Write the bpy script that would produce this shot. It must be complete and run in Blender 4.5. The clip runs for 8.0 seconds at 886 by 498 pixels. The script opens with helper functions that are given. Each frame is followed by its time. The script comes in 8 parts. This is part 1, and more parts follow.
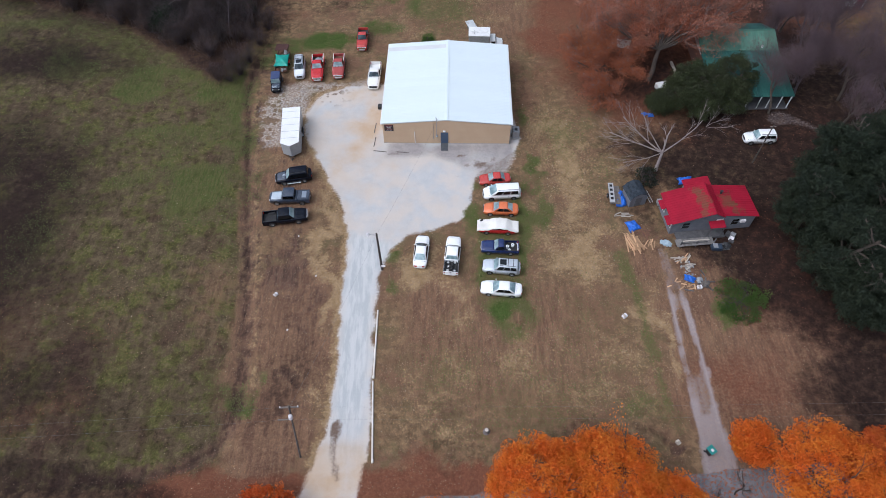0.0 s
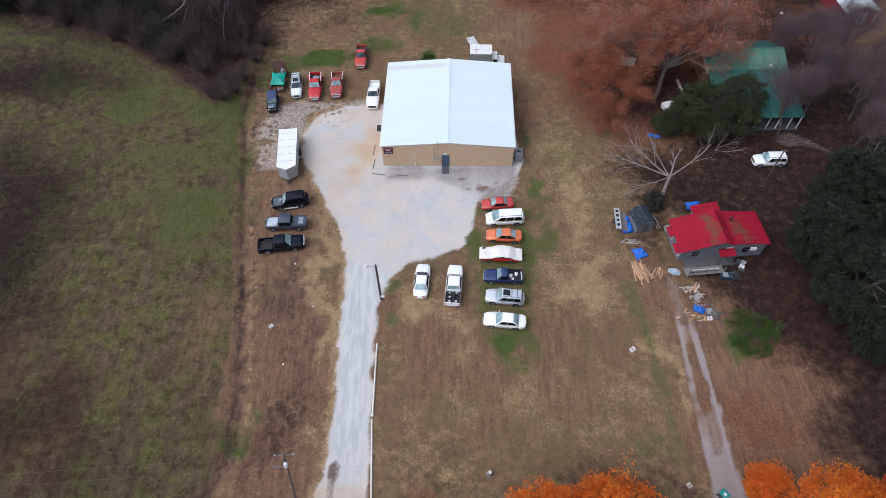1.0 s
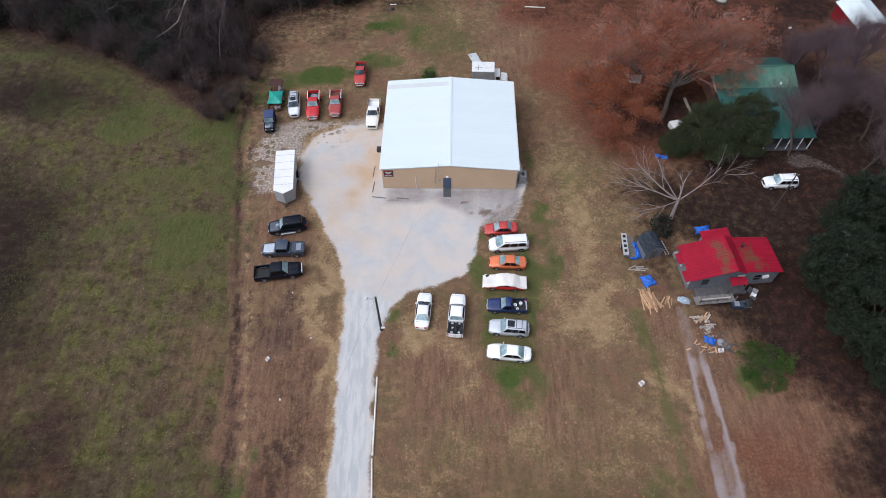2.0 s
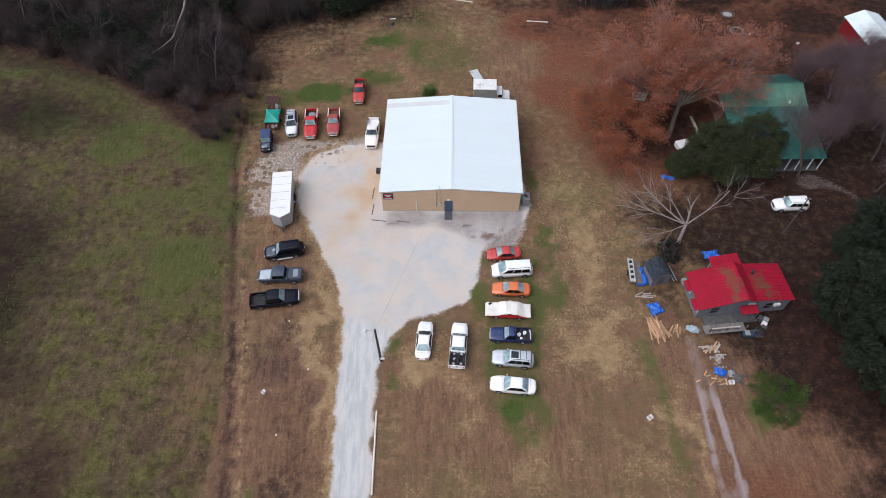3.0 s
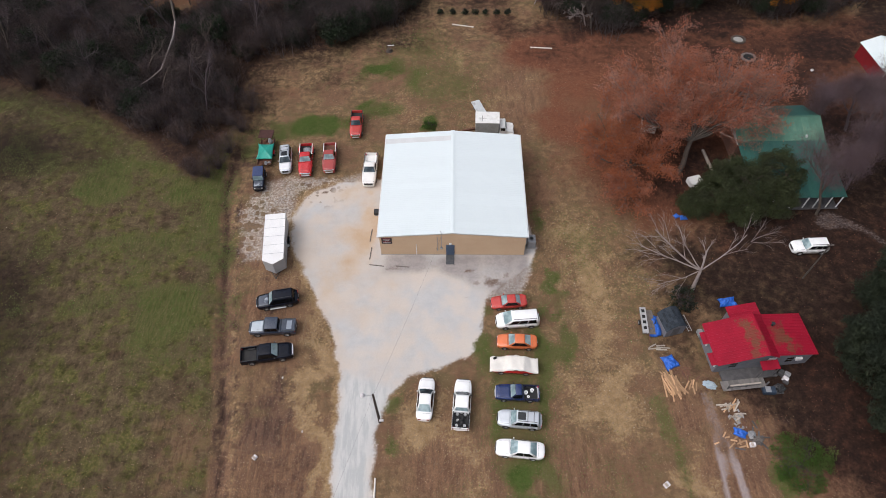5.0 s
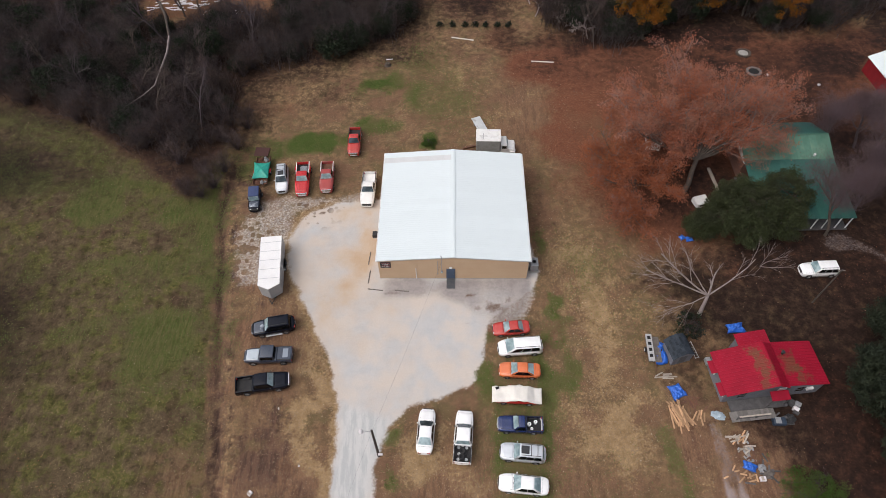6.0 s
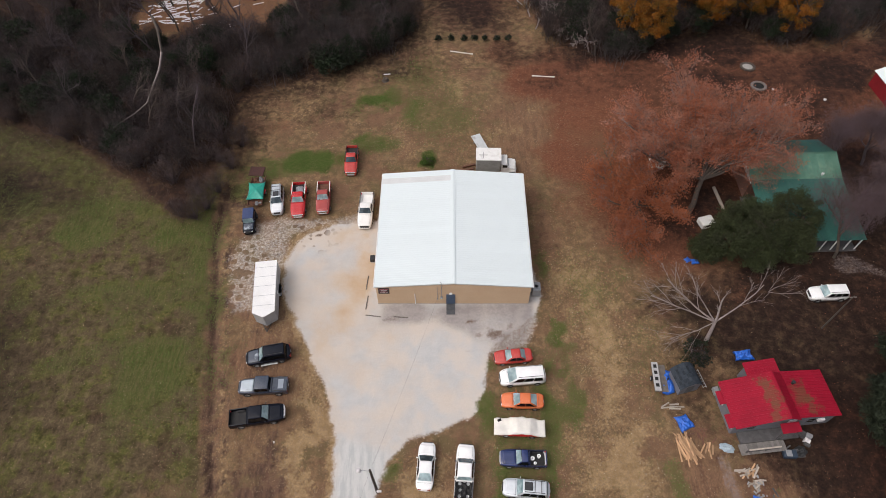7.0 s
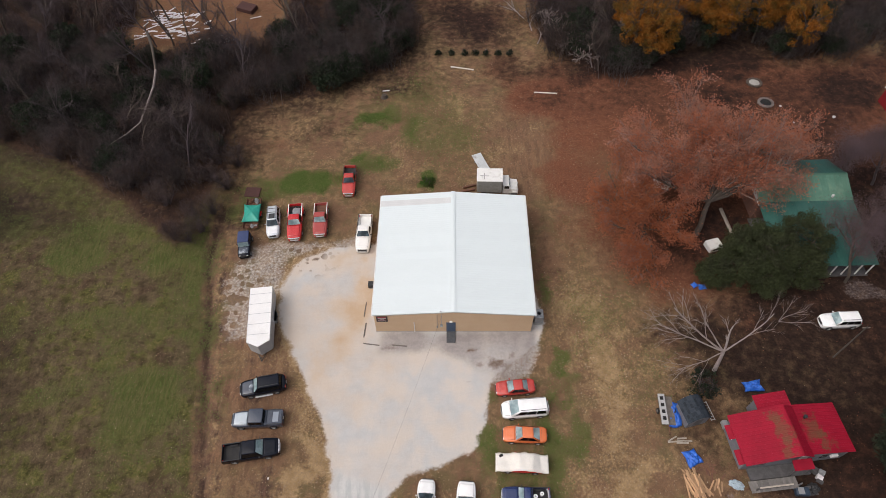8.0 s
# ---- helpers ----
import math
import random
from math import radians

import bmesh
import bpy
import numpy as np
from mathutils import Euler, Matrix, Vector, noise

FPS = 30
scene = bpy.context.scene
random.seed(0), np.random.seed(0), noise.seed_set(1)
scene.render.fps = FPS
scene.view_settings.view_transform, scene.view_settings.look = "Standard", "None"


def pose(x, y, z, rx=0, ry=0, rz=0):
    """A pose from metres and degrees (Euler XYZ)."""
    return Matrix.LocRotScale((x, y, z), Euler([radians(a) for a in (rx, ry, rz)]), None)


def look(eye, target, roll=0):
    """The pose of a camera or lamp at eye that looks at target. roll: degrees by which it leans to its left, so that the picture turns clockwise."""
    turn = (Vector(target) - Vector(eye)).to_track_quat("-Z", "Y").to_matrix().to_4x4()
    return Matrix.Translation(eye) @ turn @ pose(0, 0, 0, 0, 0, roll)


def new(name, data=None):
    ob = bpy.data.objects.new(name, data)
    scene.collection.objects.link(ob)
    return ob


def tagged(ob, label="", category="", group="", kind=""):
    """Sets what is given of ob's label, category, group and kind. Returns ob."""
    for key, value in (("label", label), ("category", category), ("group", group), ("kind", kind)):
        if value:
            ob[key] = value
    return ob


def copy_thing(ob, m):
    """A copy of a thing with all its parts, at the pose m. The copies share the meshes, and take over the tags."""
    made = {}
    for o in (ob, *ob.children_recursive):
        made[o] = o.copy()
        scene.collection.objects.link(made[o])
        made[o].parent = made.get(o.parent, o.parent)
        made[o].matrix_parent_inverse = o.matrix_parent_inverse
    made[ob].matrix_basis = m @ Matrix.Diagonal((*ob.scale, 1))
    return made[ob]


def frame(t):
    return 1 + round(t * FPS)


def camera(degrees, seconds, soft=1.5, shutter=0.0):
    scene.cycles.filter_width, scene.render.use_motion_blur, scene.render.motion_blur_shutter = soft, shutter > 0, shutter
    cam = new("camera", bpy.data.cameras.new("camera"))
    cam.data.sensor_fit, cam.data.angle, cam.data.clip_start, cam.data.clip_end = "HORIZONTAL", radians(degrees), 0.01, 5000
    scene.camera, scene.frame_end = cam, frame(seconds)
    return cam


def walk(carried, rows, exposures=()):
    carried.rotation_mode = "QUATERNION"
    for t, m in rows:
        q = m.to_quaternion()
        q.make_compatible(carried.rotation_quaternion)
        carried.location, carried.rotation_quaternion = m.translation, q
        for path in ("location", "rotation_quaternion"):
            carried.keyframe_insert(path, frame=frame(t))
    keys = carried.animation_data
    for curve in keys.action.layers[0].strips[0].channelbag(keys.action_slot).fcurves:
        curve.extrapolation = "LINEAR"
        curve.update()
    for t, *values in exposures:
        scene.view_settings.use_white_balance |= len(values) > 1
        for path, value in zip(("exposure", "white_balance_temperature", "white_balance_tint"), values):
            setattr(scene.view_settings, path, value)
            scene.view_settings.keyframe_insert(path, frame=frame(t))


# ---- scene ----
cam = camera(70.5, 8.0, soft=0.8)
PATH = [
    (0, (-0.197, -0.451, 66.408), (-0.201, 0.693, 64.768), -0.8),
    (0.5, (-0.284, 1.766, 66.351), (-0.288, 2.912, 64.712), -0.8),
    (1, (-0.435, 3.85, 66.322), (-0.436, 4.997, 64.684), -0.7),
    (1.5, (-0.585, 5.961, 66.264), (-0.585, 7.109, 64.626), -0.7),
    (3, (-0.881, 11.73, 66.097), (-0.879, 12.885, 64.464), -0.7),
    (3.5, (-0.957, 13.553, 66.051), (-0.954, 14.709, 64.418), -0.7),
    (4, (-1.01, 15.292, 66.004), (-1.006, 16.45, 64.373), -0.8),
    (4.5, (-1.012, 16.985, 65.958), (-1.009, 18.144, 64.329), -0.9),
    (6, (-1.2, 22.281, 66.068), (-1.192, 23.44, 64.438), -0.8),
    (6.5, (-1.244, 24.09, 66.087), (-1.233, 25.249, 64.457), -0.8),
    (7, (-1.273, 25.895, 66.112), (-1.26, 27.054, 64.483), -0.8),
    (7.5, (-1.23, 27.704, 66.104), (-1.217, 28.864, 64.475), -0.8),
    (8, (-1.034, 29.452, 66.074), (-1.025, 30.616, 64.448), -1.0),
]
walk(cam, [(t, look(eye, target, roll)) for t, eye, target, roll in PATH],
     exposures=[(0.0, 0.02, 5620, 11), (4.0, -0.01, 6150, 13), (8.0, -0.07, 6650, 13)])

# ---- daylight: overcast sky, weak and very wide sun from the west-south-west ----
SUN_ELEV, SUN_AZ = 54.0, 250.0      # degrees; azimuth clockwise from +y
world = bpy.data.worlds.new("overcast")
scene.world = world
world.use_nodes = True
wn, wl = world.node_tree.nodes, world.node_tree.links
wn.clear()
sky = wn.new("ShaderNodeTexSky")
sky.sky_type = "NISHITA"
sky.sun_disc = False
sky.sun_elevation = radians(SUN_ELEV)
sky.sun_rotation = radians(SUN_AZ)
sky.dust_density = 6.0
sky.air_density = 1.0
sky.ozone_density = 1.0
grey = wn.new("ShaderNodeHueSaturation")
grey.inputs["Saturation"].default_value = 0.5
wbg = wn.new("ShaderNodeBackground")
wbg.inputs["Strength"].default_value = 0.15
wout = wn.new("ShaderNodeOutputWorld")
wl.new(sky.outputs[0], grey.inputs["Color"])
wl.new(grey.outputs[0], wbg.inputs["Color"])
wl.new(wbg.outputs[0], wout.inputs["Surface"])
sun_data = bpy.data.lights.new("sun", "SUN")
sun_data.energy = 1.1
sun_data.angle = radians(110)
sun_data.color = (1.0, 0.97, 0.94)
sun = new("sun", sun_data)
az, el = radians(SUN_AZ), radians(SUN_ELEV)
sun.matrix_world = look((60 * math.sin(az) * math.cos(el), 60 * math.cos(az) * math.cos(el), 60 * math.sin(el)), (0, 0, 0))

# ---- small tools ----


def part(name, bm, material, parent=None, label="", smooth=False):
    """Link a bmesh as one mesh object, under a thing or a part."""
    me = bpy.data.meshes.new(name)
    bm.to_mesh(me)
    bm.free()
    me.materials.append(material)
    if smooth:
        me.polygons.foreach_set("use_smooth", [True] * len(me.polygons))
    ob = new(name, me)
    ob.parent = parent
    if label:
        tagged(ob, label)
    return ob


def part_np(name, verts, faces, material, parent=None, label="", smooth=False):
    """The same from arrays of places and of equally long faces."""
    verts, faces = np.asarray(verts, dtype=np.float32), np.asarray(faces, dtype=np.int32)
    me = bpy.data.meshes.new(name)
    n, k = faces.shape
    me.vertices.add(len(verts))
    me.vertices.foreach_set("co", verts.ravel())
    me.loops.add(n * k)
    me.loops.foreach_set("vertex_index", faces.ravel())
    me.polygons.add(n)
    me.polygons.foreach_set("loop_start", np.arange(0, n * k, k, dtype=np.int32))
    if smooth:
        me.polygons.foreach_set("use_smooth", np.ones(n, dtype=bool))
    me.update(calc_edges=True)
    me.materials.append(material)
    ob = new(name, me)
    ob.parent = parent
    if label:
        tagged(ob, label)
    return ob


def shared(name, source, m, parent=None):
    """Another object on the mesh of source."""
    ob = new(name, source.data)
    ob.parent = parent
    ob.matrix_basis = m
    return ob


def thing(name, label, category, group="", kind="", m=None):
    ob = new(name)
    tagged(ob, label, category, group, kind)
    if m is not None:
        ob.matrix_basis = m
    return ob


def box(bm, x0, x1, y0, y1, z0, z1, bevel=0.0, m=None):
    """A box with softened edges, added to bm."""
    vs = [bm.verts.new((x, y, z)) for x in (x0, x1) for y in (y0, y1) for z in (z0, z1)]
    fs = [bm.faces.new([vs[i] for i in q]) for q in ((0, 1, 3, 2), (4, 6, 7, 5), (0, 4, 5, 1), (2, 3, 7, 6), (0, 2, 6, 4), (1, 5, 7, 3))]
    if bevel:
        es = list({e for f in fs for e in f.edges})
        out = bmesh.ops.bevel(bm, geom=es, offset=bevel, segments=1, affect="EDGES", profile=0.5)
        vs = list({v for f in out["faces"] for v in f.verts} | {v for v in vs if v.is_valid})
    if m is not None:
        bmesh.ops.transform(bm, matrix=m, verts=vs)
    return vs


def boxed(name, dims, material, parent=None, label="", bevel=0.0, m=None):
    bm = bmesh.new()
    box(bm, *dims, bevel=bevel, m=m)
    return part(name, bm, material, parent, label)


def loft(bm, rings, close=False, caps=True):
    """Skin a row of rings; close joins each ring's ends."""
    rows = [[bm.verts.new(p) for p in r] for r in rings]
    n = len(rows[0])
    for a, b in zip(rows, rows[1:]):
        for i in range(n if close else n - 1):
            j = (i + 1) % n
            bm.faces.new((a[i], a[j], b[j], b[i]))
    if caps:
        bm.faces.new(rows[0][::-1])
        bm.faces.new(rows[-1])
    return rows


def lathe(bm, profile, seg=20, axis="Z", m=None):
    """Turn (radius, height) pairs round an axis."""
    rows = []
    for r, z in profile:
        ring = []
        for i in range(seg):
            a = 2 * math.pi * i / seg
            p = Vector((r * math.cos(a), r * math.sin(a), z))
            if axis == "Y":
                p = Vector((p.x, p.z, p.y))
            ring.append(bm.verts.new(m @ p if m is not None else p))
        rows.append(ring)
    for a, b in zip(rows, rows[1:]):
        for i in range(seg):
            bm.faces.new((a[i], a[(i + 1) % seg], b[(i + 1) % seg], b[i]))
    for ring in (rows[0][::-1], rows[-1]):
        bm.faces.new(ring)
    bmesh.ops.recalc_face_normals(bm, faces=bm.faces)


def rod(bm, a, b, r, seg=8, r2=None):
    """A round bar from a to b."""
    a, b = Vector(a), Vector(b)
    q = (b - a).to_track_quat("Z", "Y")
    rows = []
    for p, s in ((a, r), (b, r2 or r)):
        rows.append([bm.verts.new(p + q @ Vector((s * math.cos(2 * math.pi * i / seg), s * math.sin(2 * math.pi * i / seg), 0))) for i in range(seg)])
    for i in range(seg):
        bm.faces.new((rows[0][i], rows[0][(i + 1) % seg], rows[1][(i + 1) % seg], rows[1][i]))
    bm.faces.new(rows[0][::-1])
    bm.faces.new(rows[1])


def value_noise(x, y, size, seed):
    """Smooth noise between 0 and 1 over arrays of places."""
    g = np.random.default_rng(seed).random((256, 256))
    u, v = x / size + 1000.0, y / size + 1000.0
    i, j = np.floor(u).astype(int), np.floor(v).astype(int)
    fu, fv = u - i, v - j
    fu, fv = fu * fu * (3 - 2 * fu), fv * fv * (3 - 2 * fv)
    a, b, c, d = g[i % 256, j % 256], g[(i + 1) % 256, j % 256], g[i % 256, (j + 1) % 256], g[(i + 1) % 256, (j + 1) % 256]
    return (a * (1 - fu) + b * fu) * (1 - fv) + (c * (1 - fu) + d * fu) * fv


def step(v, lo, hi):
    t = np.clip((v - lo) / (hi - lo), 0, 1)
    return t * t * (3 - 2 * t)


def to_line(x, y, pts):
    """Distance of places from a line through points."""
    best = np.full(np.shape(x), 1e9)
    for (ax, ay), (bx, by) in zip(pts, pts[1:]):
        dx, dy = bx - ax, by - ay
        t = np.clip(((x - ax) * dx + (y - ay) * dy) / (dx * dx + dy * dy), 0, 1)
        best = np.minimum(best, np.hypot(x - ax - t * dx, y - ay - t * dy))
    return best


def in_poly(x, y, pts):
    """Signed distance to a closed outline, positive inside."""
    inside = np.zeros(np.shape(x), dtype=bool)
    for (ax, ay), (bx, by) in zip(pts, pts[1:] + pts[:1]):
        if ay != by:
            inside ^= ((ay > y) != (by > y)) & (x < (bx - ax) * (y - ay) / (by - ay) + ax)
    d = to_line(x, y, pts + pts[:1])
    return np.where(inside, d, -d)


def blob(x, y, cx, cy, rx, ry):
    """1 in the middle of an oval, 0 at its rim."""
    return np.clip(1 - np.hypot((x - cx) / rx, (y - cy) / ry), 0, 1)


# ---- materials ----
def nodes_of(name):
    m = bpy.data.materials.new(name)
    m.use_nodes = True
    nt = m.node_tree
    return m, nt.nodes, nt.links, nt.nodes["Principled BSDF"]


def noise_node(n, l, co, scale, detail=4.0, rough=0.6):
    t = n.new("ShaderNodeTexNoise")
    t.inputs["Scale"].default_value = scale
    t.inputs["Detail"].default_value = detail
    t.inputs["Roughness"].default_value = rough
    l.new(co, t.inputs["Vector"])
    return t


def mixed(n, l, fac, a, b, mode="MIX"):
    """A colour mix; fac, a and b are sockets or values."""
    x = n.new("ShaderNodeMix")
    x.data_type, x.blend_type = "RGBA", mode
    for sock, v in ((x.inputs[0], fac), (x.inputs[6], a), (x.inputs[7], b)):
        if isinstance(v, bpy.types.NodeSocket):
            l.new(v, sock)
        elif isinstance(v, (int, float)):
            sock.default_value = v
        else:
            sock.default_value = (*v[:3], 1)
    return x.outputs[2]


def ramped(n, l, v, lo, hi, to_lo=0.0, to_hi=1.0):
    r = n.new("ShaderNodeMapRange")
    r.interpolation_type = "SMOOTHSTEP"
    r.inputs["From Min"].default_value, r.inputs["From Max"].default_value = lo, hi
    r.inputs["To Min"].default_value, r.inputs["To Max"].default_value = to_lo, to_hi
    l.new(v, r.inputs["Value"])
    return r.outputs["Result"]


def sums(n, l, op, a, b):
    x = n.new("ShaderNodeMath")
    x.operation = op
    for sock, v in ((x.inputs[0], a), (x.inputs[1], b)):
        if isinstance(v, bpy.types.NodeSocket):
            l.new(v, sock)
        else:
            sock.default_value = v
    return x.outputs[0]


def surface(name, base, other=None, scale=3.0, fine=40.0, rough=0.7, metal=0.0, bump=0.0, coat=0.0, dirt=None, dirt_amount=0.0,
            per_piece=0.0, per_island=0.0, spec=0.5, grain=0.25):
    """A worn surface: two colours in patches, fine grain, dirt, and a change from piece to piece."""
    m, n, l, p = nodes_of(name)
    co = n.new("ShaderNodeTexCoord").outputs["Object"]
    info = n.new("ShaderNodeObjectInfo")
    shift = n.new("ShaderNodeVectorMath")
    shift.operation = "ADD"
    l.new(co, shift.inputs[0])
    times = n.new("ShaderNodeVectorMath")
    times.operation = "SCALE"
    times.inputs[0].default_value = (37.0, 19.0, 53.0)
    l.new(info.outputs["Random"], times.inputs["Scale"])
    l.new(times.outputs[0], shift.inputs[1])
    co = shift.outputs[0]
    big = noise_node(n, l, co, scale)
    small = noise_node(n, l, co, fine, 3.0)
    other = other or tuple(c * 0.8 for c in base)
    col = mixed(n, l, ramped(n, l, big.outputs[0], 0.35, 0.65), base, other)
    col = mixed(n, l, ramped(n, l, small.outputs[0], 0.3, 0.7, 0.0, grain), col, tuple(c * 0.6 for c in base))
    if dirt:
        spots = noise_node(n, l, co, scale * 0.6, 6.0, 0.7)
        col = mixed(n, l, ramped(n, l, spots.outputs[0], 0.5, 0.68, 0.0, dirt_amount), col, dirt)
    for amount, source in ((per_piece, info.outputs["Random"]), (per_island, None)):
        if amount:
            v = source or n.new("ShaderNodeNewGeometry").outputs["Random Per Island"]
            hs = n.new("ShaderNodeHueSaturation")
            l.new(ramped(n, l, v, 0, 1, 1 - amount, 1 + amount), hs.inputs["Value"])
            l.new(col, hs.inputs["Color"])
            col = hs.outputs[0]
    l.new(col, p.inputs["Base Color"])
    p.inputs["Metallic"].default_value = metal
    p.inputs["Coat Weight"].default_value = coat
    p.inputs["Coat Roughness"].default_value = 0.08
    p.inputs["Specular IOR Level"].default_value = spec
    l.new(ramped(n, l, small.outputs[0], 0.2, 0.8, max(rough - 0.08, 0.02), min(rough + 0.08, 1)), p.inputs["Roughness"])
    if bump:
        b = n.new("ShaderNodeBump")
        b.inputs["Strength"].default_value = 0.6
        b.inputs["Distance"].default_value = bump
        l.new(small.outputs[0], b.inputs["Height"])
        l.new(b.outputs[0], p.inputs["Normal"])
    return m


def leaf_material(name, a, b, c, clear=0.25):
    """Leaves: three colours shared out leaf by leaf, a little light coming through."""
    m, n, l, p = nodes_of(name)
    isl = n.new("ShaderNodeNewGeometry").outputs["Random Per Island"]
    co = n.new("ShaderNodeTexCoord").outputs["Object"]
    patch = noise_node(n, l, co, 0.35, 2.0)
    col = mixed(n, l, ramped(n, l, isl, 0.0, 1.0), a, b)
    col = mixed(n, l, ramped(n, l, patch.outputs[0], 0.42, 0.62, 0.0, 0.8), col, c)
    l.new(col, p.inputs["Base Color"])
    p.inputs["Roughness"].default_value = 0.75
    p.inputs["Specular IOR Level"].default_value = 0.2
    tr = n.new("ShaderNodeBsdfTranslucent")
    l.new(col, tr.inputs["Color"])
    mx = n.new("ShaderNodeMixShader")
    mx.inputs[0].default_value = clear
    l.new(p.outputs[0], mx.inputs[1])
    l.new(tr.outputs[0], mx.inputs[2])
    l.new(mx.outputs[0], n["Material Output"].inputs["Surface"])
    return m


# worn sets patches: real wear, and painted sky glare on dark bonnets
def paint(name, colour, rough=0.25, metal=0.0, worn=0.0, wear_glare_colour=(0.2, 0.1, 0.07), coat=0.6):
    return surface(name, colour, tuple(c * 0.93 for c in colour), scale=1.2, fine=25, rough=rough, metal=metal, coat=coat,
                   dirt=wear_glare_colour if worn else None, dirt_amount=worn, grain=0.04)


M_BLACK_PAINT = surface("black_paint", (0.004, 0.006, 0.012), (0.005, 0.007, 0.014), rough=0.2, spec=0.25, grain=0.0)
M_SLATE_PAINT = paint("slate_paint", (0.03, 0.043, 0.07), 0.3)
# bonnets of dark vehicles: bright sky reflections painted in as pale patches
M_SLATE_GLARE = paint("bleached_slate_paint", (0.42, 0.48, 0.53), 0.3, worn=0.6, wear_glare_colour=(0.12, 0.15, 0.19))
M_DARK_GLARE = paint("polished_dark_paint", (0.05, 0.062, 0.085), 0.1, worn=0.85, wear_glare_colour=(0.46, 0.52, 0.58))
M_PALE_HOOD = paint("bleached_bonnet", (0.78, 0.8, 0.82))
M_NAVY_PAINT = paint("navy_paint", (0.012, 0.026, 0.105))
M_RED_PAINT = paint("red_paint", (0.5, 0.02, 0.022))
M_FADED_RED = paint("faded_red_paint", (0.36, 0.06, 0.055), 0.6, worn=0.5, wear_glare_colour=(0.5, 0.26, 0.24), coat=0.1)
M_SCARLET = paint("scarlet_paint", (0.47, 0.05, 0.04))
M_ORANGE_PAINT = paint("orange_paint", (0.66, 0.165, 0.055))
M_WHITE_PAINT = paint("white_paint", (0.86, 0.87, 0.87))
M_CREAM_PAINT = paint("cream_paint", (0.8, 0.8, 0.78), worn=0.1, wear_glare_colour=(0.4, 0.36, 0.3))
M_SILVER = paint("silver_paint", (0.6, 0.64, 0.68), 0.35, 0.3)
M_SILVER_BLUE = paint("silver_blue_paint", (0.24, 0.28, 0.33), 0.35, 0.3)
# pale base paints sky reflection into the glass; the darker copy leaves it out
M_GLASS = surface("tinted_glass", (0.56, 0.72, 0.75), (0.27, 0.4, 0.43), scale=1.0, fine=4, rough=0.08, coat=1.0, spec=1.0)
M_DUSK_GLASS = surface("dark_windscreen", (0.09, 0.14, 0.17), (0.03, 0.05, 0.065), scale=1.0, fine=4, rough=0.08, coat=1.0)
M_DARK_GLASS = surface("privacy_glass", (0.012, 0.014, 0.016), rough=0.1, coat=0.6)
M_RUBBER = surface("tyre_rubber", (0.022, 0.022, 0.023), rough=0.85, bump=0.004)
M_PLASTIC = surface("black_plastic", (0.025, 0.026, 0.028), rough=0.6)
M_LINER = surface("bed_liner", (0.018, 0.018, 0.02), (0.03, 0.029, 0.028), scale=2, rough=0.8, bump=0.004)
M_RUST = surface("rusty_steel", (0.16, 0.07, 0.04), (0.1, 0.05, 0.035), scale=3, rough=0.85, bump=0.004)
M_CHROME = surface("chrome", (0.75, 0.76, 0.78), rough=0.15, metal=1.0)
M_BUMPER = surface("bright_bumper", (0.68, 0.69, 0.7), rough=0.3, metal=0.2)
M_ALLOY = surface("alloy", (0.55, 0.56, 0.57), rough=0.35, metal=0.8)
M_LAMP_CLEAR = surface("headlight_lens", (0.65, 0.67, 0.68), rough=0.1, coat=1.0)
M_LAMP_RED = surface("tail_light_lens", (0.45, 0.015, 0.015), rough=0.15, coat=1.0)
M_SOFT_TOP = surface("soft_top_canvas", (0.04, 0.06, 0.14), (0.05, 0.07, 0.16), scale=4, rough=0.9, bump=0.004)
M_SEAM = surface("dark_gap", (0.01, 0.01, 0.01), rough=0.9)

# ---- ground ----
LOT = [(-15.6, 14.0), (-13.9, 18.7), (-12.6, 24), (-12.4, 30), (-12.6, 36), (-12.7, 40), (-12.4, 43), (-12.5, 48.4), (-14.1, 53.5),
       (-16.7, 59.2), (-19.1, 64.4), (-20.6, 68.1), (-20.8, 71), (-19.3, 75.1), (-15.4, 77.1), (-9, 77.5), (-8.4, 82), (0, 82), (9, 76),
       (11.0, 65.6), (10.0, 62.9), (6.6, 60.6), (4, 57.9), (3.5, 53.9), (2, 51), (-0.7, 49.5), (-5.2, 48.2), (-7.4, 46.2), (-8.7, 41.6),
       (-8.8, 33), (-8.9, 25), (-8.8, 20), (-9.3, 17.6), (-9.6, 14.0)]
TRACK_A = [(27.9, 43.6), (27.5, 40), (27.3, 35.7), (27.1, 29.8), (27.1, 24.5), (27.1, 20.7), (26.6, 15.6)]
TRACK_B = [(28.6, 41), (28.9, 38.6), (29.1, 34.1), (29.3, 28.4), (29.2, 23.2), (29.3, 19.5), (29.6, 15.6)]
DITCH = [(-30.6, 84), (-30.7, 75.1), (-29.4, 69.2), (-28.6, 63.0), (-27.7, 57.5), (-26.7, 51.1), (-25.6, 45.4), (-23.9, 33.2), (-23.2, 27.6),
         (-23.3, 23.7), (-24.6, 20.6), (-27.8, 18.6), (-34.6, 17.4), (-43.3, 17.0), (-90, 17)]
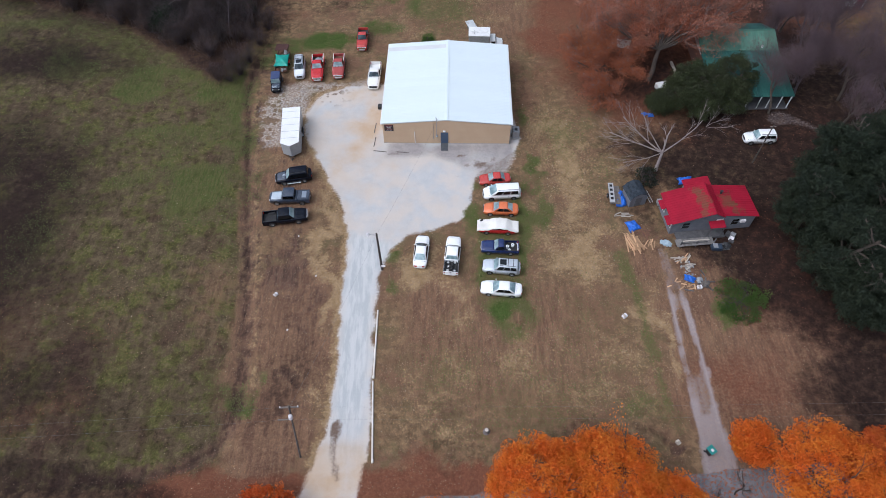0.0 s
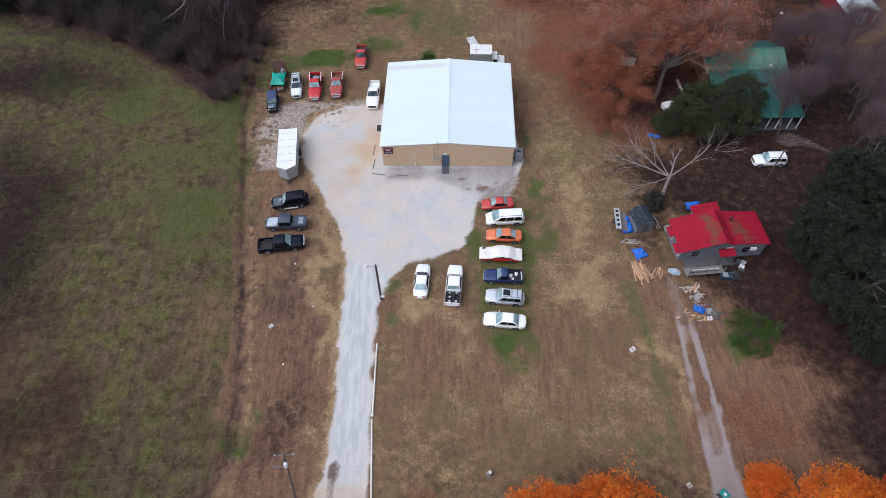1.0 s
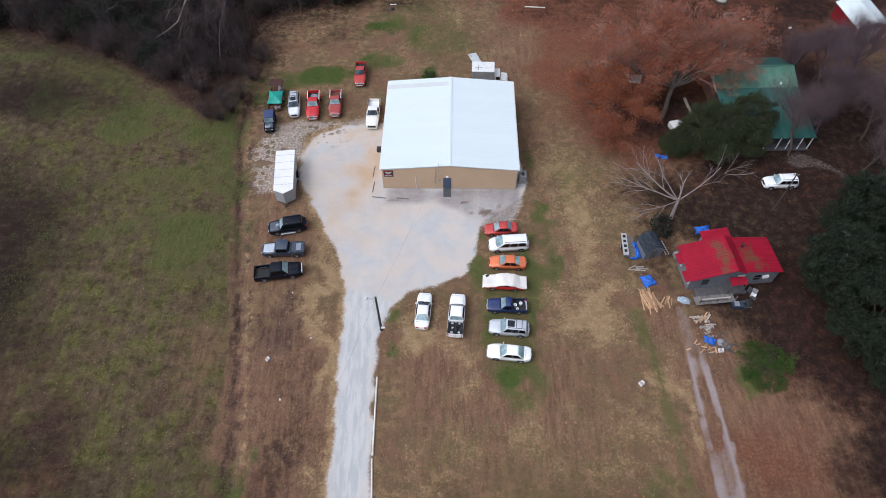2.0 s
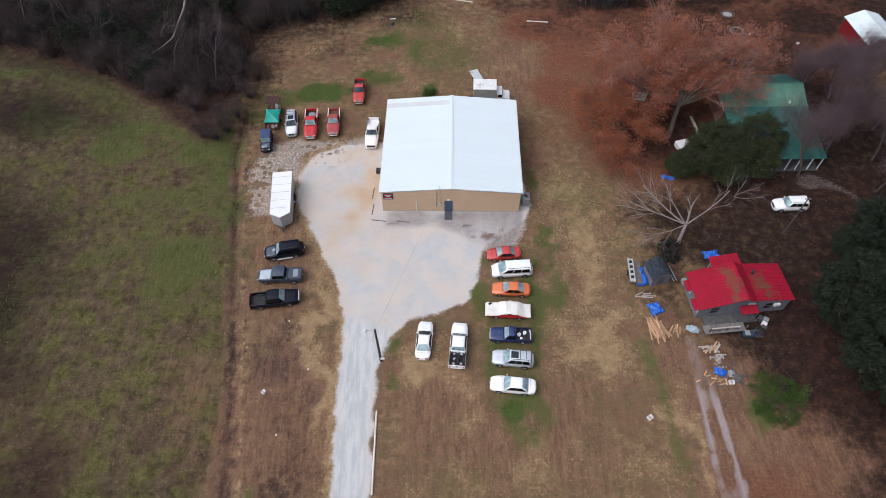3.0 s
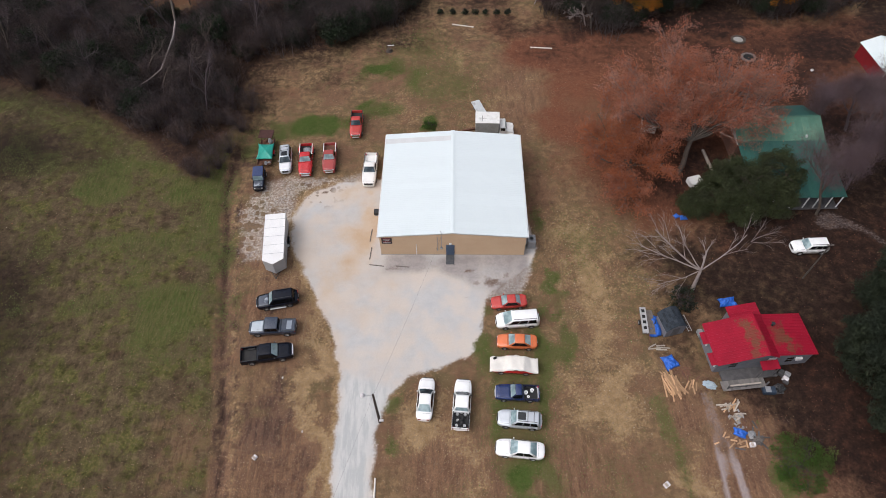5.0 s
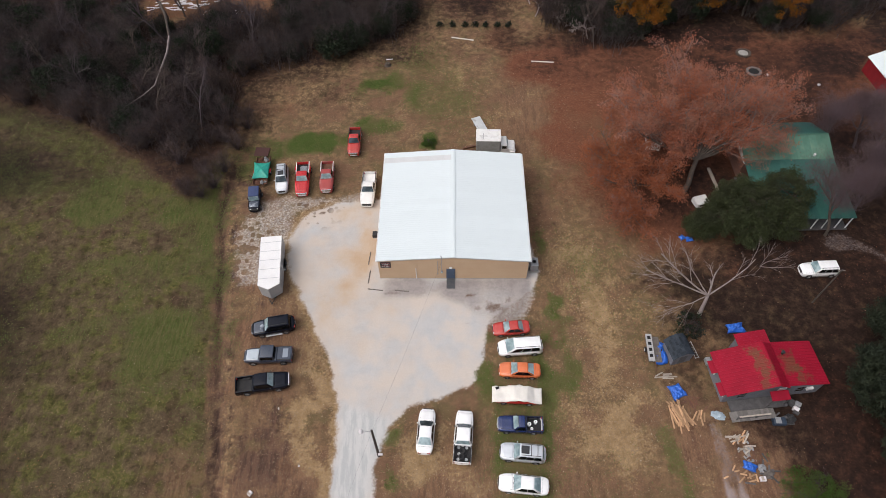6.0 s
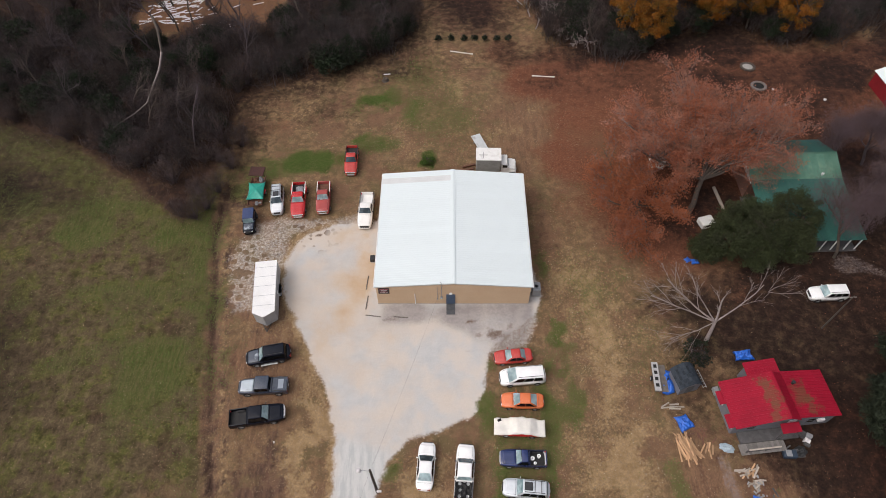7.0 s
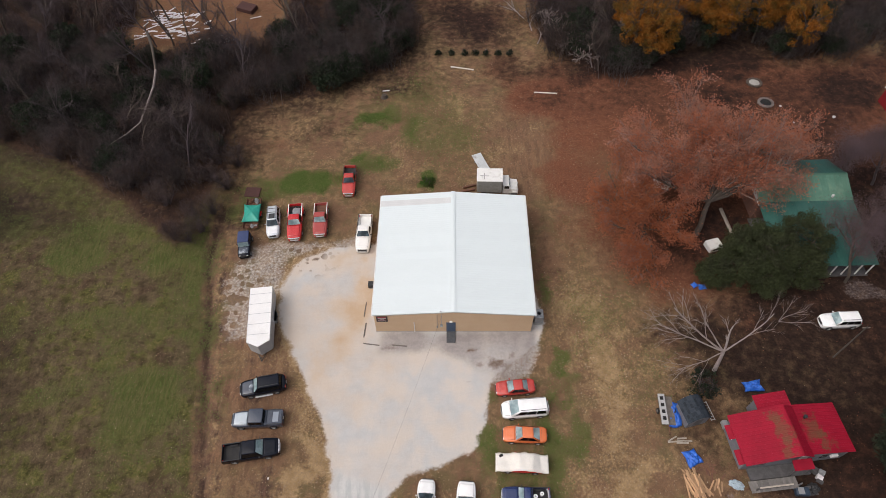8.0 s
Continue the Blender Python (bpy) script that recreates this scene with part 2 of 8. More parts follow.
WOODS_WEST = [(-120, 112), (-66.4, 97.5), (-56.3, 92.6), (-46.2, 86), (-39.2, 79.8), (-35.2, 78.4), (-32.5, 84.4), (-30.2, 91.7), (-30.5, 101.0),
              (-26.8, 105.3), (-19.9, 106.3), (-13.0, 110.2), (-7.6, 111.6), (-3.5, 117.7), (-2.9, 128.9), (-3, 170), (-120, 170)]
WOODS_EAST = [(16.5, 170), (14.5, 122), (17.5, 115.5), (23.5, 110.9), (28.7, 109.3), (34.4, 110.5), (41.2, 116.1), (50.6, 116.2), (57.8, 111),
              (66.7, 114), (76, 117.9), (120, 112), (120, 170)]
ROAD_NEAR, ROAD_FAR = 8.0, 15.4      # the road's edges at x = 0; it runs a little aslant


def axis(lo, hi, fine, reach):
    """Grid lines: even between lo and hi, growing wider out to the horizon."""
    mid = list(np.arange(lo, hi + 1e-6, fine))
    out, s, v = [], fine, hi
    while v < hi + reach:
        s *= 1.22
        v += s
        out.append(v)
    return np.array([lo - (o - hi) for o in out[::-1]] + mid + out)


def relief(x, y):
    """Height of the ground: gentle lumps, a ditch, wheel ruts."""
    near = step(np.hypot(x, y - 70), 260, 90)
    z = (value_noise(x, y, 3.1, 1) - 0.5) * 0.035 + (value_noise(x, y, 0.9, 2) - 0.5) * 0.03
    yard = step(in_poly(x, y, LOT), -1.0, 0.5)
    z *= (1 - 0.8 * yard) * near
    z -= 0.3 * np.exp(-(to_line(x, y, DITCH) / 0.75) ** 2)
    z -= 0.06 * np.exp(-(to_line(x, y, [(a + 1.5, b) for a, b in DITCH[:9]]) / 0.4) ** 2)
    for track in (TRACK_A, TRACK_B):
        z -= 0.05 * np.exp(-(to_line(x, y, track) / 0.4) ** 2)
    return z


gx, gy = axis(-72, 84, 0.48, 1600), axis(6, 134, 0.48, 1600)
GX, GY = np.meshgrid(gx, gy, indexing="ij")
GZ = relief(GX, GY)
n1, n2, n3 = value_noise(GX, GY, 7, 11), value_noise(GX, GY, 2.2, 12), value_noise(GX, GY, 16, 13)
wob = (n1 - 0.5) * 1.6 + (n2 - 0.5) * 1.0
rag = (n2 - 0.5) * 0.5 + (value_noise(GX, GY, 0.8, 14) - 0.5) * 0.4

BX = GX + (value_noise(GX, GY, 3.6, 21) - 0.5) * 4.5 + (value_noise(GX, GY, 1.2, 22) - 0.5) * 1.8
BY = GY + (value_noise(GX, GY, 3.6, 23) - 0.5) * 4.5 + (value_noise(GX, GY, 1.2, 24) - 0.5) * 1.8
gravel = step(in_poly(GX, GY, LOT) + rag * 1.2, -1.1, 0.7)
gravel = np.maximum(gravel, 0.47 * step(in_poly(GX, GY, [(-28.2, 79), (-20.5, 79), (-11, 80.5), (-9, 76), (-20, 75.5), (-20.6, 69), (-23.5, 63.5), (-27.6, 63), (-28.4, 70)]) + wob, -1.2, 1.8))
gravel = np.maximum(gravel, 0.58 * step(in_poly(GX, GY, [(1.5, 50.5), (3.6, 54), (4.6, 57.2), (8.8, 58.6), (10.6, 62), (10.5, 66), (4, 62)]) + wob, -0.8, 1.0))
gravel = np.maximum(gravel, 0.4 * step(to_line(GX, GY, [(49.5, 68.9), (52, 69.3), (55, 67), (58, 63), (64, 58)]) + wob, 1.9, 0.4))
lane_cover = step(to_line(GX, GY, [(27.9, 46), (28.3, 30), (28.1, 15.6)]), 4.5, 3.0)
lane_cover = np.maximum(lane_cover, step(to_line(GX, GY, [(49.5, 68.9), (52, 69.3), (55, 67), (58, 63), (64, 58)]), 4.5, 3.0))
for track in (TRACK_A, TRACK_B):
    gravel = np.maximum(gravel, 0.66 * step(to_line(GX, GY, track) + rag * 0.7, 0.85, 0.05) * step(GY, 43.5, 38))
gravel = np.maximum(gravel, 0.44 * step(to_line(GX, GY, [(27.7, 45.2), (28.2, 40.5)]) + rag, 1.2, 0.3))
gravel = np.maximum(gravel, 0.46 * step(to_line(GX, GY, [(28.2, 27), (28.2, 20)]) + rag, 2.0, 0.5))
gravel = np.maximum(gravel, 0.6 * step(in_poly(GX, GY, [(25.6, 14), (30.6, 14), (29.9, 22), (29.2, 24), (27.2, 24), (26.4, 21)]) + rag, -0.4, 0.4))
SLANT = np.clip(GX * 0.075, -6, 6)
asphalt = step(np.minimum(GY - ROAD_NEAR - SLANT, ROAD_FAR + SLANT - GY) + rag * 0.6, -0.15, 0.25)

dx_line = np.interp(GY, [p[1] for p in DITCH[:10]][::-1], [p[0] for p in DITCH[:10]][::-1])
field = step(dx_line - GX + rag, 0.2, 2.0) * step(GY, 15.0, 17.5) * step(GY, 116, 104)
mottle = np.clip(4.2 * (0.45 * n1 + 0.3 * n2 + 0.25 * n3) - 1.65, 0, 1)
field_tone = value_noise(GX, GY, 4.5, 41)
mottle = np.clip(0.7 * mottle + 1.6 * (field_tone - 0.5), 0, 1)
green = field * mottle * (0.1 + 0.9 * step(GY + 16 * (n3 - 0.5), 34, 58)) + 0.2 * field * step(to_line(GX, GY, DITCH[:9]), 9, 2)
green = np.maximum(green, 0.5 * step(to_line(GX, GY, [(-66, 96), (-46, 84), (-37, 77), (-34, 73)]) + wob, 5, 1) * field)
GRASS_WEST = ((-20.4, 88.2, 4.6, 3.2, 0.9), (-24.5, 89, 3.2, 3.0, 0.7), (-15.6, 88, 4, 3.0, 0.7), (-30, 66, 3.5, 6, 0.8), (-31, 75, 3.5, 5, 0.9), (-29, 57, 2.5, 6, 0.6), (-33, 70, 4, 6, 0.5),
              (-27.5, 86, 3.5, 5, 0.8), (-22.3, 25, 1.6, 3, 1.0), (-25.5, 59, 2.5, 4, 0.5))
GRASS_MIDDLE_NEAR = ((6.8, 36.4, 4.6, 3.6, 0.95), (7.8, 35, 3.2, 2.4, 0.6), (3.7, 52, 2.2, 6.5, 1.3), (11.4, 51.5, 2.2, 8.0, 1.1), (7.2, 47, 5.5, 11, 0.5), (7, 41, 6, 8, 0.5), (10.9, 45, 2.2, 5, 0.9),
                     (4.6, 43, 1.6, 6.5, 0.8), (-7.2, 44, 1.5, 4, 0.9), (10, 26, 18, 12, 0.24), (0, 28, 8, 11, 0.28))
GRASS_MIDDLE_FAR = ((-11.6, 92.8, 4.6, 2.6, 0.9), (-9.5, 101.6, 6.0, 3.0, 0.9), (-4.0, 99, 4, 6, 0.6), (13, 62.5, 1.5, 1.4, 1.3), (12.6, 71, 1.2, 3, 0.7), (-2.5, 88.2, 1.9, 1.6, 1.6), (11.6, 60.6, 1.8, 2.4, 1.0),
                    (0, 98, 9, 12, 0.4), (-4, 107, 8, 7, 0.4))
GRASS_EAST = ((35.6, 37.6, 4.6, 3.0, 1.8), (21.5, 58, 5, 8, 0.22), (22, 24.5, 5, 3.4, 0.4), (17.5, 66, 6, 10, 0.35), (16, 36, 9, 12, 0.2))
for cx, cy, rx, ry, a in GRASS_WEST + GRASS_MIDDLE_NEAR + GRASS_MIDDLE_FAR + GRASS_EAST:
    green = np.maximum(green, np.clip(a * (blob(BX, BY, cx, cy, rx, ry) * 1.6 + rag * 0.5), 0, 1) * step(blob(BX, BY, cx, cy, rx, ry), 0, 0.2))
green = np.maximum(green, 0.6 * step(to_line(GX, GY, [(22.3, 44.8), (23.3, 37.3), (23.9, 29.9), (24.2, 24.5)]) + rag * 1.6, 1.1, 0.2))

LUSH = ((-21.2, 89.2, 2.0, 2.5), (-17.3, 88.7, 2.2, 2.2), (-12.6, 92.9, 2.9, 1.9), (-10.2, 101.9, 3.5, 1.9), (-2.2, 89.4, 1.4, 1.3), (6.6, 36.3, 2.3, 1.7), (8.2, 34.6, 2.0, 1.3))
lush = 0.0 * GX
for cx, cy, rx, ry in LUSH:
    lush = np.maximum(lush, step(1 - np.hypot((GX - cx) / rx, (GY - cy) / ry) + rag * 1.3 + (n2 - 0.5) * 1.1, -0.1, 0.75))

russet = 0.0 * GX
for cx, cy, rx, ry, a in ((6, 33, 19, 14, 1.4), (-3, 37, 8, 9, 1.4), (20, 38, 7, 14, 0.6), (-18.5, 34, 8, 15, 2.4), (-18, 22, 9, 10, 1.8), (-38, 30, 26, 19, 0.3), (-56, 36, 16, 12, 0.6), (-28.5, 38, 6, 15, 0.6),
                          (32, 30, 10, 20, 2.6), (42, 28, 14, 18, 2.4), (26, 43, 6, 9, 1.2), (14, 66, 5, 30, 0.5), (20, 84, 7, 20, 0.8), (11, 94, 12, 24, 0.75), (-21.5, 57, 8, 15, 1.5)):
    russet = np.maximum(russet, np.clip(a * blob(BX, BY, cx, cy, rx, ry) * (0.6 + 0.8 * n1), 0, 1))

bank = step(GY + rag * 2.5 - SLANT * 0.5, 19.6, 16.6) * step(GY, 13.0, 14.5) * step(np.abs(GX + 12), 24, 14) * (0.5 + 0.9 * n2)
litter = np.clip(2.0 * bank, 0, 1)
for cx, cy, rx, ry, a in ((32, 80, 17, 20, 2.0), (46, 98, 34, 20, 3.0), (24, 106, 15, 10, 2.2), (30, 96, 16, 14, 1.8), (50, 66, 20, 16, 0.9), (44, 42, 14, 16, 1.4), (34, 26, 14, 12, 0.9),
                          (-3, 17.5, 9, 5, 0.8), (12, 18, 12, 4, 0.9), (38, 16, 14, 5, 1.2), (-24, 15, 12, 4, 1.4), (5, 127, 18, 12, 1.1), (60, 106, 34, 14, 1.5), (14, 112, 12, 9, 1.0),
                          (20, 88, 9, 18, 1.6), (16, 106, 10, 10, 1.5), (-54, 32, 26, 22, 0.45), (-44, 24, 14, 8, 0.6), (-56, 72, 10, 6, 0.4), (-25, 96, 6, 6, 0.5)):
    litter = np.maximum(litter, np.clip(a * blob(BX, BY, cx, cy, rx, ry) * (0.55 + 0.9 * n1), 0, 1))
west_w, east_w = step(in_poly(GX, GY, WOODS_WEST) + wob, -1.0, 2.5), step(in_poly(GX, GY, WOODS_EAST) + wob, -1.0, 2.5)
clearing = step(in_poly(GX, GY, [(-53, 120), (-28, 119.5), (-26, 142), (-56, 142)]) + wob, -1, 1.5)
west_w *= 1 - clearing
litter = np.maximum(np.maximum(litter, 0.6 * np.maximum(west_w, east_w)), 0.7 * clearing)
green *= 1 - np.maximum(west_w, east_w)

dirt = 0.85 * np.exp(-(to_line(GX, GY, DITCH) / 1.3) ** 2)
dirt = np.maximum(dirt, 0.7 * step(to_line(GX, GY, [(-27.6, 84), (-28.4, 74), (-26.6, 60), (-24.6, 47), (-22.4, 33)]) + rag, 1.5, 0.5) * (0.4 + 0.8 * n2))
# the (13, 77) oval darkens the strip along the workshop's east wall
for cx, cy, rx, ry, a in ((-19.5, 44, 6, 9, 0.95), (-18.5, 36, 6, 12, 0.8), (-18, 26, 5, 10, 0.8), (-22, 66, 6, 9, 0.8), (-21, 56, 6, 9, 0.6), (5, 62.8, 4.5, 1.6, 0.9), (-18.5, 76.5, 6, 3, 0.9),
                          (13, 77, 3.0, 13, 0.35), (29, 46, 5, 5, 0.6), (34, 44.5, 5, 4, 0.8), (24, 19.6, 4, 1.2, 0.8), (48, 74, 9, 8, 0.5), (-28.5, 80, 3, 6, 0.9), (-6.5, 110, 3, 2, 0.6)):
    dirt = np.maximum(dirt, np.clip(a * blob(BX, BY, cx, cy, rx, ry) * (0.2 + 1.6 * n2), 0, 1))
dirt = np.maximum(dirt, 0.85 * np.maximum(west_w, east_w))
straw = np.maximum(np.clip(0.5 * n1 + 0.45 * n2 - 0.2, 0, 1) * (1 - 0.55 * field), 0.6 * clearing)
for cx, cy, rx, ry, a in ((-15.2, 50, 2.2, 12, 1.2), (16.5, 62, 5.5, 18, 0.9), (-3.5, 43.5, 5, 4, 1.0), (-13.5, 43.6, 0.7, 2.6, 2.2), (-18.5, 97, 9, 7, 0.35), (1.5, 37, 3.0, 8, 0.7), (-12.5, 81.5, 4, 3, 0.8),
                          (2, 103, 5, 12, 0.5), (5.6, 61.5, 3, 1.6, 0.8), (-14.6, 40, 1.6, 10, 0.9), (4, 27, 8, 4, 0.4), (25.5, 34, 2.4, 10, 0.8), (17, 48, 7, 15, 0.85), (10, 30, 12, 9, 0.5)):
    straw = np.maximum(straw, np.clip(a * blob(BX, BY, cx, cy, rx, ry) * (0.6 + 1.2 * n2), 0, 1))
spoil = [(x + 1.35, y) for x, y in DITCH[1:10]]
straw = np.maximum(straw, 0.95 * np.exp(-(to_line(GX, GY, spoil) / 0.4) ** 2) * (0.3 + n2))
west_rim = to_line(GX, GY, LOT[1:15])
rim = step(west_rim + rag, 1.9, 0.4) * (0.55 + 0.7 * n2)
straw = np.maximum(straw, np.clip(rim, 0, 1))
dirt *= 1 - 0.8 * np.clip(rim, 0, 1)
ochre = 0.4 * step(west_rim, 2.4, 0.3) * step(GY, 44, 52)
for cx, cy, rx, ry, a in ((-10.4, 68.6, 2.0, 3.0, 2.2), (9.6, 60.4, 1.6, 1.4, 1.2), (-11.0, 71, 2.4, 4.2, 1.4), (-12, 66, 9, 14, 0.85), (-10, 56, 6, 10, 0.35), (-17, 72, 4, 5, 0.6), (-13, 76, 6, 3, 0.7), (-6, 53, 7, 5, 0.4), (-11, 27, 2.2, 9, 0.3), (-12, 16.5, 6, 7, 1.7)):
    ochre = np.maximum(ochre, np.clip(a * blob(BX, BY, cx, cy, rx, ry) * (0.4 + 1.2 * n2), 0, 1))
damp = 0.0 * GX
for cx, cy, rx, ry, a in ((28.2, 40, 2.2, 6, 0.6), (-25.8, 68, 3.2, 7.5, 0.35)):
    damp = np.maximum(damp, np.clip(a * blob(BX, BY, cx, cy, rx, ry), 0, 1))
STAINS = ((2.3, 62.2, 0.75, 0.55, 0.8), (3.1, 60.3, 0.6, 0.5, 0.6), (5.2, 60.4, 0.9, 0.7, 0.75), (6.3, 60.0, 0.8, 0.6, 0.6), (4.4, 61.3, 0.5, 0.4, 0.5), (7.2, 61.4, 0.6, 0.5, 0.5), (8.6, 61.0, 0.5, 0.7, 0.5),
          (0.6, 62.9, 1.6, 0.5, 0.35), (-7.0, 62.8, 1.5, 0.45, 0.5), (6.0, 58.8, 0.7, 0.8, 0.5), (-17.0, 75.6, 0.42, 0.36, 0.9), (-16.55, 73.0, 0.5, 0.34, 0.8), (1.9, 58.4, 0.5, 0.35, 0.4), (0.9, 57.0, 0.4, 0.3, 0.35))
for cx, cy, rx, ry, a in STAINS:
    damp = np.maximum(damp, a * step(np.hypot((GX - cx) / rx, (GY - cy) / ry) + rag * 1.6, 1.25, 0.55))
wet = 0.85 * step(in_poly(GX, GY, [(-8.5, 65.2), (-8.2, 62.6), (-2, 61.4), (2.5, 59.6), (4.5, 57.4), (8.5, 58.6), (10.2, 62.0), (10.6, 65.5)]) + wob * 1.1, -0.8, 1.2) * (0.55 + 0.6 * n2)
wet = np.maximum(wet, 0.12 * step(in_poly(GX, GY, [(-20.5, 75), (-9.5, 77.5), (-9.2, 73), (-14, 73.5), (-20, 70)]) + wob, -0.8, 1.0) * n2)
damp = np.maximum(damp, 0.85 * step(np.hypot((GX + 12.0) / 0.8, (GY - 22.4) / 1.5) + rag, 1.1, 0.6))
damp = np.maximum(damp, 0.6 * step(to_line(GX, GY, [(-12.0, 21.8), (-12.2, 20.2), (-12.0, 18.8), (-11.5, 17.2)]) + rag * 0.3, 0.75, 0.25))
# dark leaf mould; the broad ovals also paint in lens vignette and tree shade
mould_shade = 0.0 * GX
MOULD_SHADE_WEST = ((-64, 46, 25, 44, 1.4), (-48, 28, 18, 14, 0.9), (-40, 24, 24, 12, 0.8), (-24, 24, 5, 8, 0.5), (-19, 26, 7, 16, 0.65), (0, 20, 14, 8, 0.4), (-66, 86, 26, 16, 1.2),
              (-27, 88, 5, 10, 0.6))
MOULD_SHADE_MIDDLE = ((14, 20, 20, 5, 0.6), (4, 126, 17, 13, 1.5), (-7, 109, 9, 6, 0.8), (14, 113, 12, 6, 1.0), (18, 107, 14, 12, 0.55), (2, 110, 16, 8, 0.45), (82, 112, 18, 14, 2.0), (12.4, 76, 1.8, 10, 0.5))
MOULD_SHADE_EAST = ((46, 52, 17, 26, 3.4), (42, 46, 7, 12, 2.0), (50, 22, 14, 16, 1.6), (52, 66, 23, 18, 2.8), (50, 52, 20, 28, 2.6), (60, 78, 22, 30, 1.6), (34, 78, 13, 14, 1.2), (39, 46, 9, 8, 1.8), (35, 45.5, 8, 6, 1.3),
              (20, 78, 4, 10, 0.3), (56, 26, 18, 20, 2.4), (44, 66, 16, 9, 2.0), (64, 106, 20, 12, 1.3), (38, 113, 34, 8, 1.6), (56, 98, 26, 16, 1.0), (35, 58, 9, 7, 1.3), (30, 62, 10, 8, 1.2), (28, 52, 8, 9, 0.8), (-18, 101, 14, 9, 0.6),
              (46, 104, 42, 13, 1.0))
for cx, cy, rx, ry, a in MOULD_SHADE_WEST + MOULD_SHADE_MIDDLE + MOULD_SHADE_EAST:
    mould_shade = np.maximum(mould_shade, np.clip(a * blob(BX, BY, cx, cy, rx, ry) * (0.7 + 0.6 * n1), 0, 1))
mould_shade = np.maximum(mould_shade, 0.85 * np.maximum(west_w, east_w))
# shading from the woods, put into the ground colour along their edge
mould_shade = np.maximum(mould_shade, 0.75 * step(in_poly(GX, GY, WOODS_WEST) + wob * 2.0, -8.5, 0.5) * (1 - 0.75 * field * step(GX, -60, -42)) * (1 - clearing))
mould_shade = np.maximum(mould_shade, 0.7 * np.exp(-(to_line(GX, GY, DITCH) / 0.5) ** 2) * (0.4 + 0.9 * n2))
mould_shade = np.maximum(mould_shade, 0.5 * np.exp(-(to_line(GX, GY, [(x + 1.5, y) for x, y in DITCH[:9]]) / 0.35) ** 2) * (0.3 + 0.9 * n2))
mould_shade = np.maximum(mould_shade, 0.35 * np.exp(-(to_line(GX, GY, [(x - 2.0, y) for x, y in DITCH[2:9]]) / 0.5) ** 2) * n2)
mould_shade = np.maximum(mould_shade, 0.85 * step(GY + wob * 0.9 - 0.17 * np.clip(-GX - 27, 0, 40), 18.2, 15.4) * step(GY, 13.4, 15.0) * step(GX, -25, -30))
pocked = 0.95 * np.clip(3.0 * blob(BX, BY, -26.4, 70, 3.4, 8.0), 0, 1) + np.clip(1.2 * blob(BX, BY, -18.5, 77.2, 7, 2.6), 0, 1)
drive = step(GY + wob, 17, 26) * step(in_poly(GX, GY, [(-15, 14), (-12.7, 24), (-13, 43), (-12.5, 49), (-6.8, 47), (-8.7, 41), (-8.8, 20), (-9.5, 14)]), -0.3, 1.0)

# the ground's own material: bare yard grass with covers laid over it
M_GROUND, n, l, p = nodes_of("ground_cover")
co = n.new("ShaderNodeTexCoord").outputs["Object"]
cover = {}
ALONE = {"cover_a": "lane", "cover_b": "wet", "cover_c": "russet", "cover_d": "lush"}
for attr, keys in (("cover_a", ("gravel", "green", "litter")), ("cover_b", ("dirt", "straw", "ochre")), ("cover_c", ("damp", "asphalt", "field")), ("cover_d", ("mould_shade", "pocked", "drive"))):
    a = n.new("ShaderNodeAttribute")
    a.attribute_name = attr
    if attr in ALONE:
        cover[ALONE[attr]] = a.outputs["Alpha"]
    s = n.new("ShaderNodeSeparateColor")
    l.new(a.outputs["Color"], s.inputs[0])
    for i, k in enumerate(keys):
        cover[k] = s.outputs[i]
big = noise_node(n, l, co, 0.2, 6.0, 0.6)
mid = noise_node(n, l, co, 0.9, 7.0, 0.68)
fine = noise_node(n, l, co, 3.2, 7.0, 0.72)
grain = noise_node(n, l, co, 15.0, 4.0, 0.75)
long_co = n.new("ShaderNodeMapping")
long_co.inputs["Scale"].default_value = (1.0, 0.16, 1.0)
l.new(co, long_co.inputs["Vector"])
streak = noise_node(n, l, long_co.outputs[0], 1.6, 6.0, 0.65)


def ragged(k, source, amount, lo, hi):
    return ramped(n, l, sums(n, l, "ADD", cover[k], sums(n, l, "MULTIPLY", sums(n, l, "SUBTRACT", source.outputs[0], 0.5), amount)), lo, hi)


def two(source, a, b, lo=0.4, hi=0.6):
    return mixed(n, l, ramped(n, l, source.outputs[0], lo, hi), a, b)


col = two(mid, (0.235, 0.153, 0.085), (0.142, 0.094, 0.053), 0.38, 0.6)
col = mixed(n, l, ramped(n, l, big.outputs[0], 0.44, 0.6, 0.0, 0.75), col, two(fine, (0.19, 0.108, 0.068), (0.155, 0.084, 0.054)))
patch = noise_node(n, l, co, 0.33, 9.0, 0.72)
blades = noise_node(n, l, long_co.outputs[0], 3.4, 6.0, 0.7)
col = mixed(n, l, ramped(n, l, patch.outputs[0], 0.5, 0.6, 0.0, 0.6), col, two(fine, (0.145, 0.117, 0.054), (0.114, 0.094, 0.046)))
meadow = two(patch, two(fine, (0.074, 0.077, 0.021), (0.125, 0.112, 0.04)), two(fine, (0.125, 0.09, 0.052), (0.072, 0.054, 0.032), 0.36, 0.64), 0.42, 0.54)
meadow = mixed(n, l, ramped(n, l, big.outputs[0], 0.52, 0.66, 0.0, 0.8), meadow, two(fine, (0.098, 0.056, 0.038), (0.06, 0.038, 0.027)))
tussock = noise_node(n, l, co, 0.75, 8.0, 0.78)
meadow = mixed(n, l, ramped(n, l, tussock.outputs[0], 0.5, 0.6, 0.0, 0.75), meadow, mixed(n, l, 1.0, meadow, (0.52, 0.55, 0.5), "MULTIPLY"))
